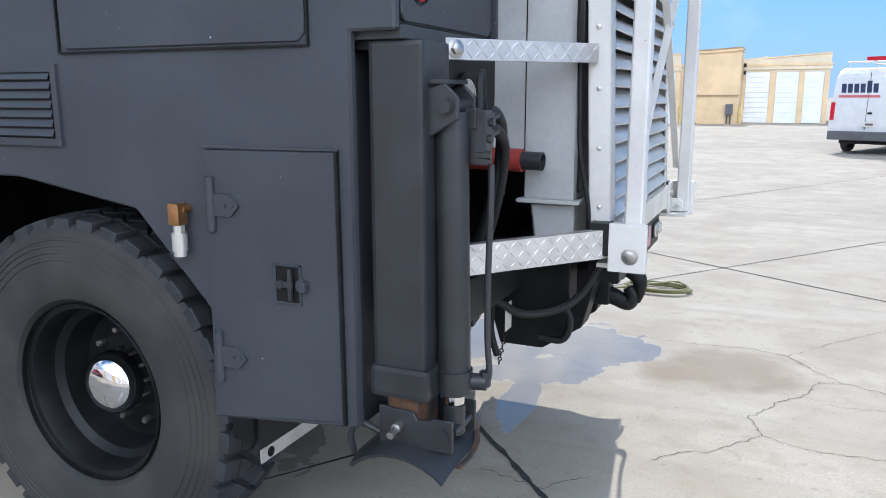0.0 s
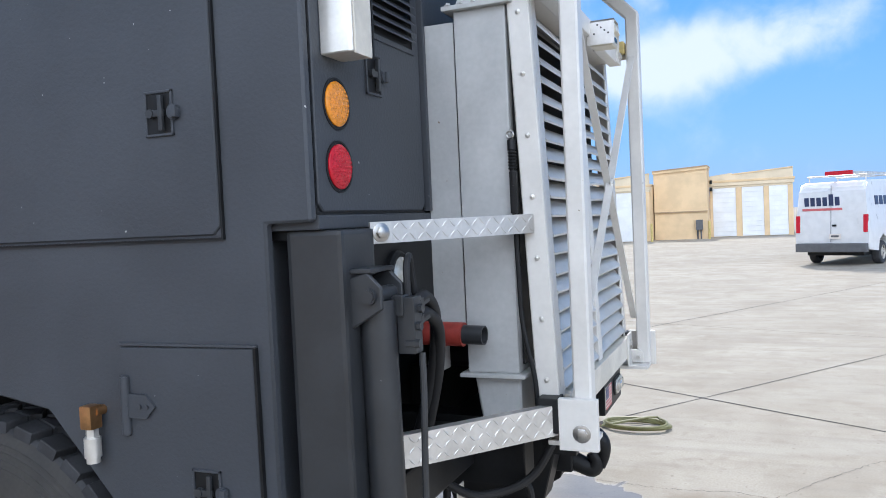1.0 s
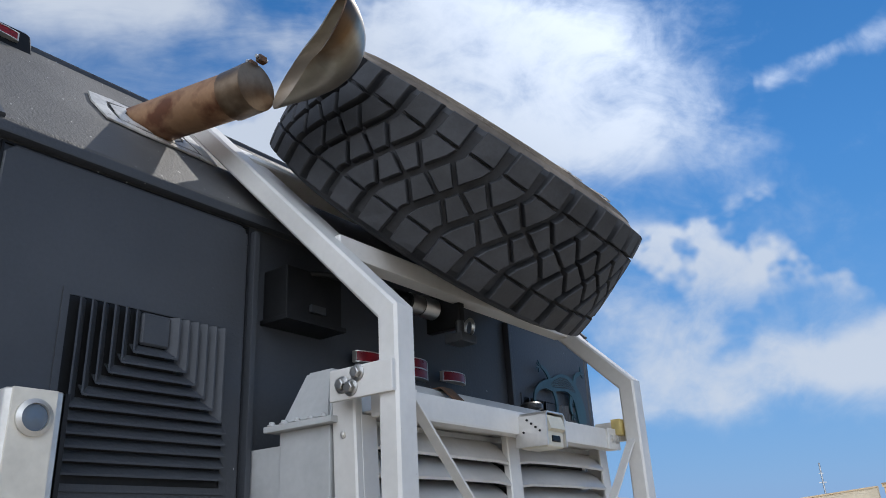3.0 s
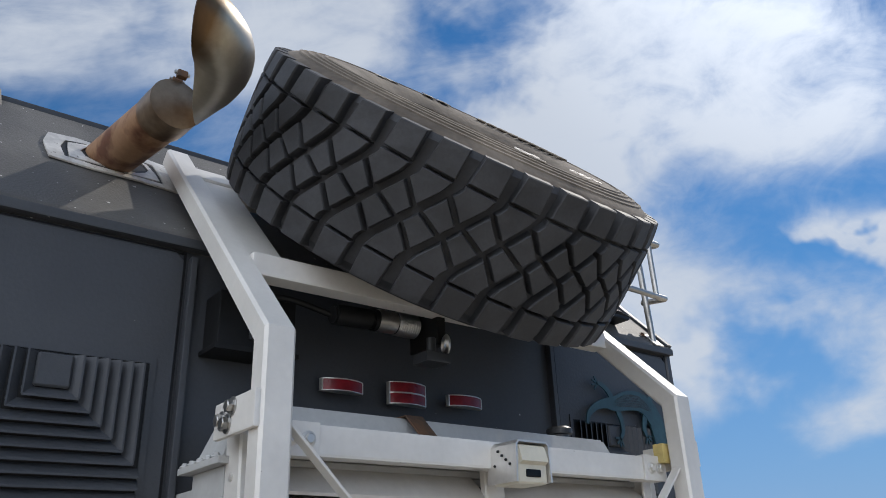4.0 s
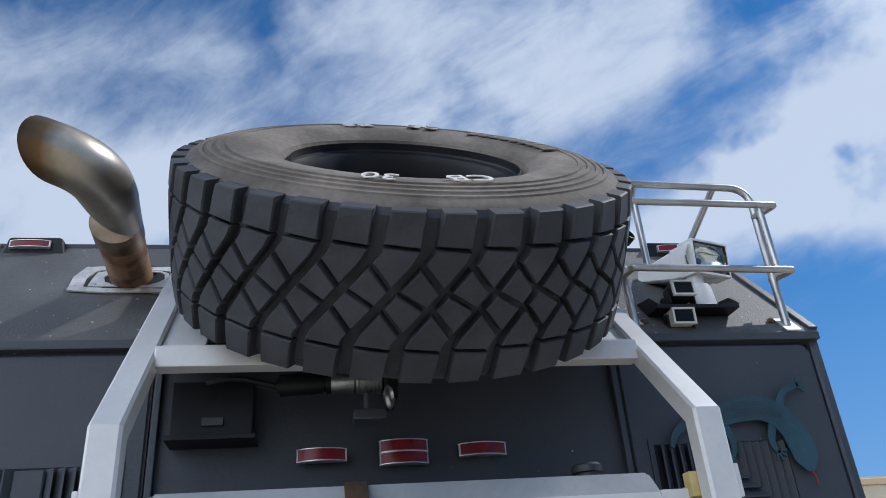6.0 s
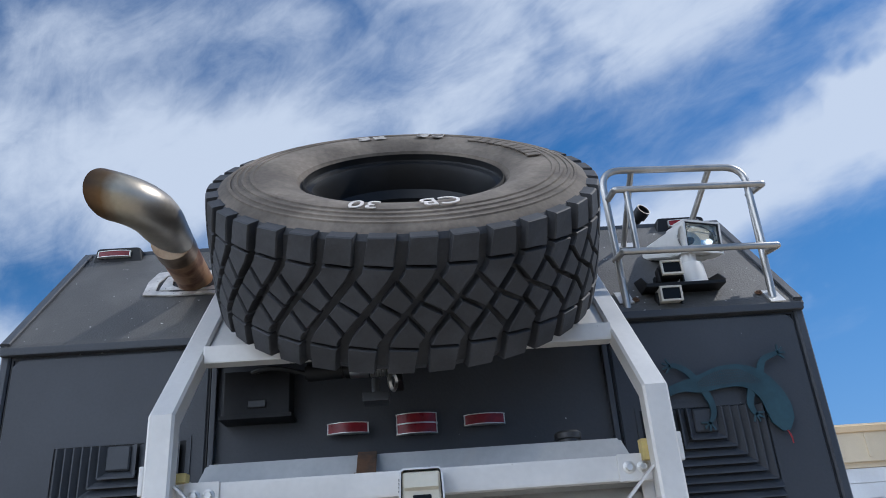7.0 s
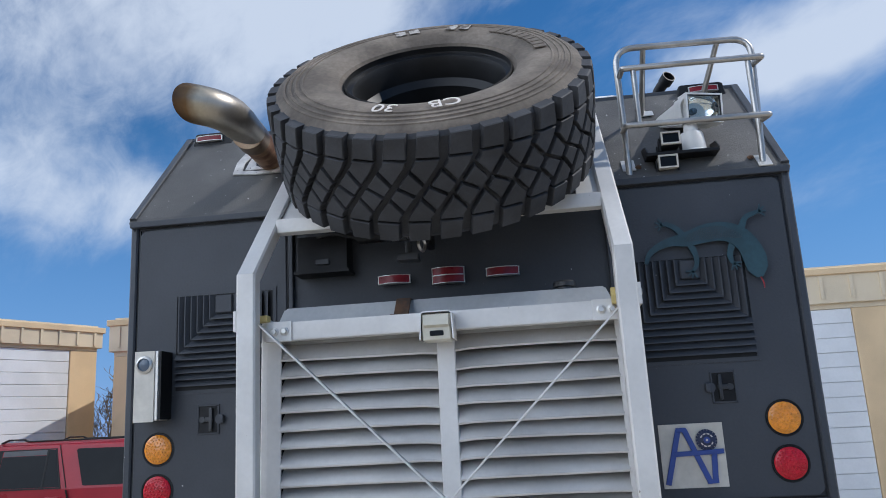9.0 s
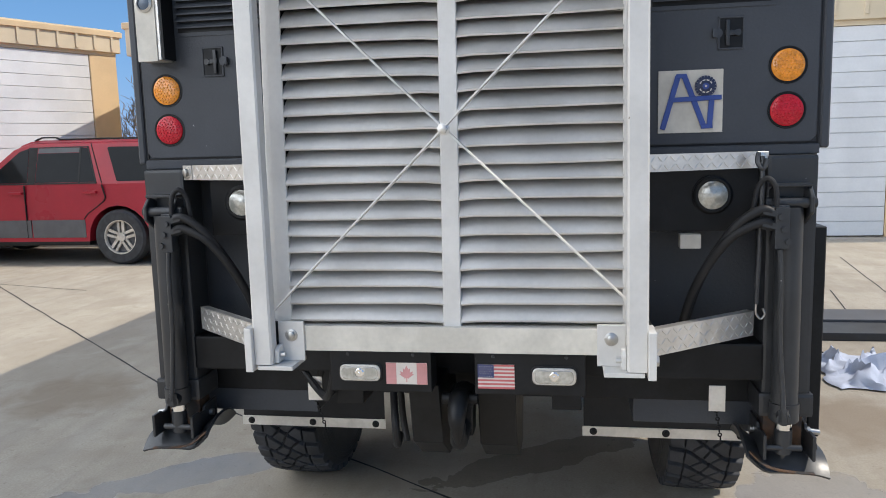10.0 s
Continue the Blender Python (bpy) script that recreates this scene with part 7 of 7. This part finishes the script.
        own = sweep([(-0.75, 0.74 * s, 1.875), (-0.65, 0.74 * s, 1.893), (1.02, 0.74 * s, 1.906), (1.08, 0.74 * s, 1.935), (1.32, 0.74 * s, 1.94), (1.44, 0.74 * s, 1.895)], rect(0.04, 0.022, 0.005))
        part("roof_rail", place(own, m), "black", car)
        own = box(2.1, 2.3, 1.0 * s - 0.1 * (s < 0), 1.0 * s + 0.1 * (s > 0), 1.24, 1.42, 0.03)
        part("door_mirror", place(own, m), "black", car)
        own = box(-1.19, -1.10, 0.78 * s - 0.1, 0.78 * s + 0.1, 0.95, 1.48, 0.02)
        part("tail_lamp", place(own, m), "redlens", car)
    part("rear_bumper", place(box(-1.28, -1.05, -0.95, 0.95, 0.42, 0.72, 0.04), m), "cargrey", car)
    part("front_bumper", place(box(3.9, 4.1, -0.95, 0.95, 0.42, 0.72, 0.04), m), "cargrey", car)
    part("rear_window", place(prism([(-1.125, 1.29), (-1.035, 1.68), (-1.025, 1.68), (-1.115, 1.29)], "y", -0.78, 0.78), m @ Matrix.Translation((-0.012, 0, 0))), "glass", car)
    part("windscreen", place(prism([(2.36, 1.28), (1.74, 1.74), (1.75, 1.75), (2.37, 1.29)], "y", -0.76, 0.76), m @ Matrix.Translation((0.012, 0, 0.01))), "glass", car)
    part("underbody", place(box(-1.0, 3.8, -0.8, 0.8, 0.28, 0.45), m), "black", car)
    for x in (0.0, 3.02):
        for s in (-1, 1):
            road_wheel(car, m @ facing((x, s * 0.86, 0.42), (0, s, 0)), 0.42, 0.27, 5)
    return car


suv(Matrix.Translation((-9.40, -5.42, 0)) @ Matrix.Rotation(radians(-90), 4, "Z") @ Matrix.Scale(1.06, 4))


def van(m):
    """Origin at the middle of the rear bumper on the ground, nose along +x."""
    v = thing("work_van", "white high-roof work van with dark lettering and a roof ladder", "van", tuple(m.translation))
    own = prism([(0.06, 0.5), (0.0, 1.05), (0.10, 2.30), (0.32, 2.52), (4.1, 2.58), (4.7, 2.3), (5.2, 1.45), (5.9, 1.15), (6.0, 0.5), (5.4, 0.42), (5.3, 0.75), (5.0, 0.9), (4.6, 0.75), (4.5, 0.42), (1.75, 0.42), (1.65, 0.75), (1.3, 0.9), (0.95, 0.75), (0.85, 0.42)], "y", -1.03, 1.03)
    for q in own.verts:
        if q.co.z > 1.2:
            q.co.y *= 1 - 0.11 * (q.co.z - 1.2) / 1.3
    bmesh.ops.recalc_face_normals(own, faces=own.faces)
    bmesh.ops.bevel(own, geom=[e for e in own.edges if all(q.co.z > 2.2 for q in e.verts)], offset=0.06, segments=3, affect="EDGES")
    smooth(part("body", place(own, m), "van", v), 35)
    part("rear_bumper", place(box(-0.12, 0.12, -1.0, 1.0, 0.42, 0.68, 0.03), m), "cargrey", v, "dark grey bumper")
    part("door_gap", place(box(-0.006, 0.01, -0.006, 0.006, 0.72, 2.4, m=Matrix.Translation((0.0, 0, 0)) @ Matrix(((1, 0, 0.08, -0.085), (0, 1, 0, 0), (0, 0, 1, 0), (0, 0, 0, 1)))), m), "cargrey", v)
    skew = Matrix(((1, 0, 0.08, -0.085), (0, 1, 0, 0), (0, 0, 1, 0), (0, 0, 0, 1)))
    for s in (-1, 1):
        part("tail_lamp", place(box(-0.015, 0.06, s * 0.95 - 0.06, s * 0.95 + 0.06, 1.0, 1.52, 0.01, m=skew), m), "redlens", v)
        own = None
    # plain bars for the wording and the coloured line below it
    for i in range(6):
        y = 0.76 - i * 0.175
        part("lettering_bar", place(prism([(y, 1.80), (y - 0.13, 1.80), (y - 0.115, 2.06 if i != 4 else 2.14), (y + 0.015, 2.06 if i != 4 else 2.14)], "x", -0.006, 0.004), m @ skew), "navy", v)
    part("coloured_line", place(prism([(0.82, 1.66), (-0.32, 1.66), (-0.31, 1.73), (0.83, 1.73)], "x", -0.006, 0.004), m @ skew), "flagred", v)
    part("door_handle", place(box(-0.03, 0.0, -0.16, -0.04, 1.18, 1.24, 0.008, m=skew), m), "black", v)
    part("number_plate", place(box(-0.01, 0.004, -0.28, 0.05, 0.82, 0.96, m=skew), m), "flagwhite", v)
    part("plate_bar", place(box(-0.014, -0.008, -0.22, -0.01, 0.86, 0.92, m=skew), m), "cargrey", v)
    for i in range(5):
        x = 0.8 + i * 0.4
        part("lettering_bar", place(box(x, x + 0.28, -1.012, -0.985, 1.78, 2.05, m=Matrix(((1, 0, 0, 0), (0, 1, 0.088, -0.13), (0, 0, 1, 0), (0, 0, 0, 1)))), m), "navy", v)
    for y in (-0.55, 0.1):
        part("ladder_rail", place(box(0.15, 3.6, y - 0.03, y + 0.03, 2.72, 2.80, 0.008), m), "alu", v)
    for i in range(9):
        part("ladder_rung", place(rod((0.35 + i * 0.38, -0.55, 2.76), (0.35 + i * 0.38, 0.1, 2.76), 0.018, None, 8), m), "alu", v)
    part("ladder_end", place(box(0.05, 0.18, -0.6, 0.15, 2.70, 2.82, 0.01), m), "redlens", v)
    for x in (0.6, 3.0):
        own = rod((x, -0.85, 2.69), (x, 0.85, 2.69), 0.025, None, 8)
        for y in (-0.8, 0.8):
            own = rod((x, y, 2.5), (x, y, 2.69), 0.02, own, 8)
        part("roof_bar", place(own, m), "alu", v)
    for x in (1.3, 5.0):
        for s in (-1, 1):
            road_wheel(v, m @ facing((x, s * 0.9, 0.35), (0, s, 0)), 0.35, 0.24)
    part("underbody", place(box(0.3, 5.5, -0.8, 0.8, 0.3, 0.5), m), "black", v)
    return v


van(Matrix.Translation((2.70, 21.3, 0)) @ Matrix.Rotation(radians(90 - 24), 4, "Z") @ Matrix.Scale(0.895, 4))

# ---- small things on the ground ----
hose = thing("garden_hose", "yellow-green hose lying in flat loops on the concrete", "hose", (-0.1, 4.55, 0))
rnd = random.Random(5)
loop = []
for i in range(46):
    a = i / 45 * 2 * math.pi * 3.2
    loop.append((-0.02 + (0.25 + 0.015 * math.sin(i)) * math.cos(a), 4.63 + (0.13 + 0.03 * i / 45) * math.sin(a), 0.014 + 0.011 * (i / 15)))
loop += [(-0.45, 4.45, 0.013), (-0.9, 4.3, 0.012), (-1.5, 4.5, 0.012)]
smooth(part("hose_coil", pipe(curve(loop, 3), 0.011, None, 8), "hosey", hose))

tarp = bmesh.new()
bmesh.ops.create_grid(tarp, x_segments=48, y_segments=36, size=1.0)
for vv in tarp.verts:
    u, w = vv.co.x, vv.co.y
    q = Vector((u * 1.7, w * 1.7, 0.3))
    fold = (0.6 - abs(noise.noise(q * 1.5))) * 0.7 + (0.5 - abs(noise.noise(q * 3.4 + Vector((3, 1, 0))))) * 0.42 - 0.3 + 0.04 * noise.noise(q * 8)
    fold = max(0.0, fold)
    edge = max(0.0, 1 - max(abs(u), abs(w)) ** 3)
    vv.co = Vector((-3.15 + 0.42 * w + 0.06 * noise.noise(q * 2), 3.98 + 0.50 * u + 0.06 * noise.noise(q * 2 + Vector((9, 0, 0))), 0.012 + (0.05 + 0.42 * fold) * edge))
tarp_ob = smooth(part("crumpled_tarp", tarp, "canvas", None), 60)
tagged(tarp_ob, "pale blue cloth lying crumpled on the concrete", "cloth")
deck = thing("loading_ramp", "dark grey metal ramp lying flat on the concrete", "ramp", (-4.4, 5.2, 0))
part("deck", box(-5.0, -4.55, 3.55, 7.2, 0.0, 0.085, 0.008), "cargrey", deck)
part("deck", box(-4.51, -4.1, 3.55, 7.2, 0.0, 0.07, 0.008), "jack", deck)
cable = part("ground_cable", pipe(curve([(-3.85, 3.4, 0.012), (-3.6, 3.75, 0.012), (-3.45, 4.1, 0.012), (-3.2, 4.6, 0.012), (-3.3, 5.2, 0.012)], 8), 0.012, None, 8), "hose", None)
tagged(cable, "black cable lying loosely on the concrete", "cable")


# ---- bare tree behind the parked car ----
def bare_tree(at, height, seed):
    rnd = random.Random(seed)
    tree = thing("bare_tree", "leafless shrub-like tree with many thin twigs", "tree", at)
    trunk, twigs = [], []

    def grow(p, d, length, r, depth):
        pts = [p]
        for k in range(3):
            d = (d + Vector((rnd.uniform(-1, 1), rnd.uniform(-1, 1), rnd.uniform(-0.3, 0.6))) * 0.22).normalized()
            p = p + d * length / 3
            pts.append(p)
        (trunk if depth < 2 else twigs).append((pts, r))
        if depth < 5:
            for k in range(3 if depth else 4):
                nd = (d + Vector((rnd.uniform(-1, 1), rnd.uniform(-1, 1), rnd.uniform(-0.4, 0.7))) * 0.8).normalized()
                grow(pts[rnd.choice((1, 2, 3))], nd, length * 0.68, r * 0.6, depth + 1)
    grow(Vector(at), Vector((0, 0, 1)), height * 0.36, 0.06, 0)
    for nm, lines in (("trunk", trunk), ("crown", twigs)):
        own = bmesh.new()
        for pts, r in lines:
            rings = []
            for i, p in enumerate(pts):
                rr = max(0.010, r * (1 - 0.12 * i))
                rings.append([own.verts.new(p + Vector((rr * math.cos(a), rr * math.sin(a), 0))) for a in (0, 2.1, 4.2)])
            for r0, r1 in zip(rings, rings[1:]):
                for i in range(3):
                    own.faces.new((r0[i], r0[(i + 1) % 3], r1[(i + 1) % 3], r1[i]))
        part(nm, own, "twig", tree)


bare_tree((-18.2, -10.6, 0), 4.4, 11)
bare_tree((-17.6, -10.9, 0), 4.3, 17)
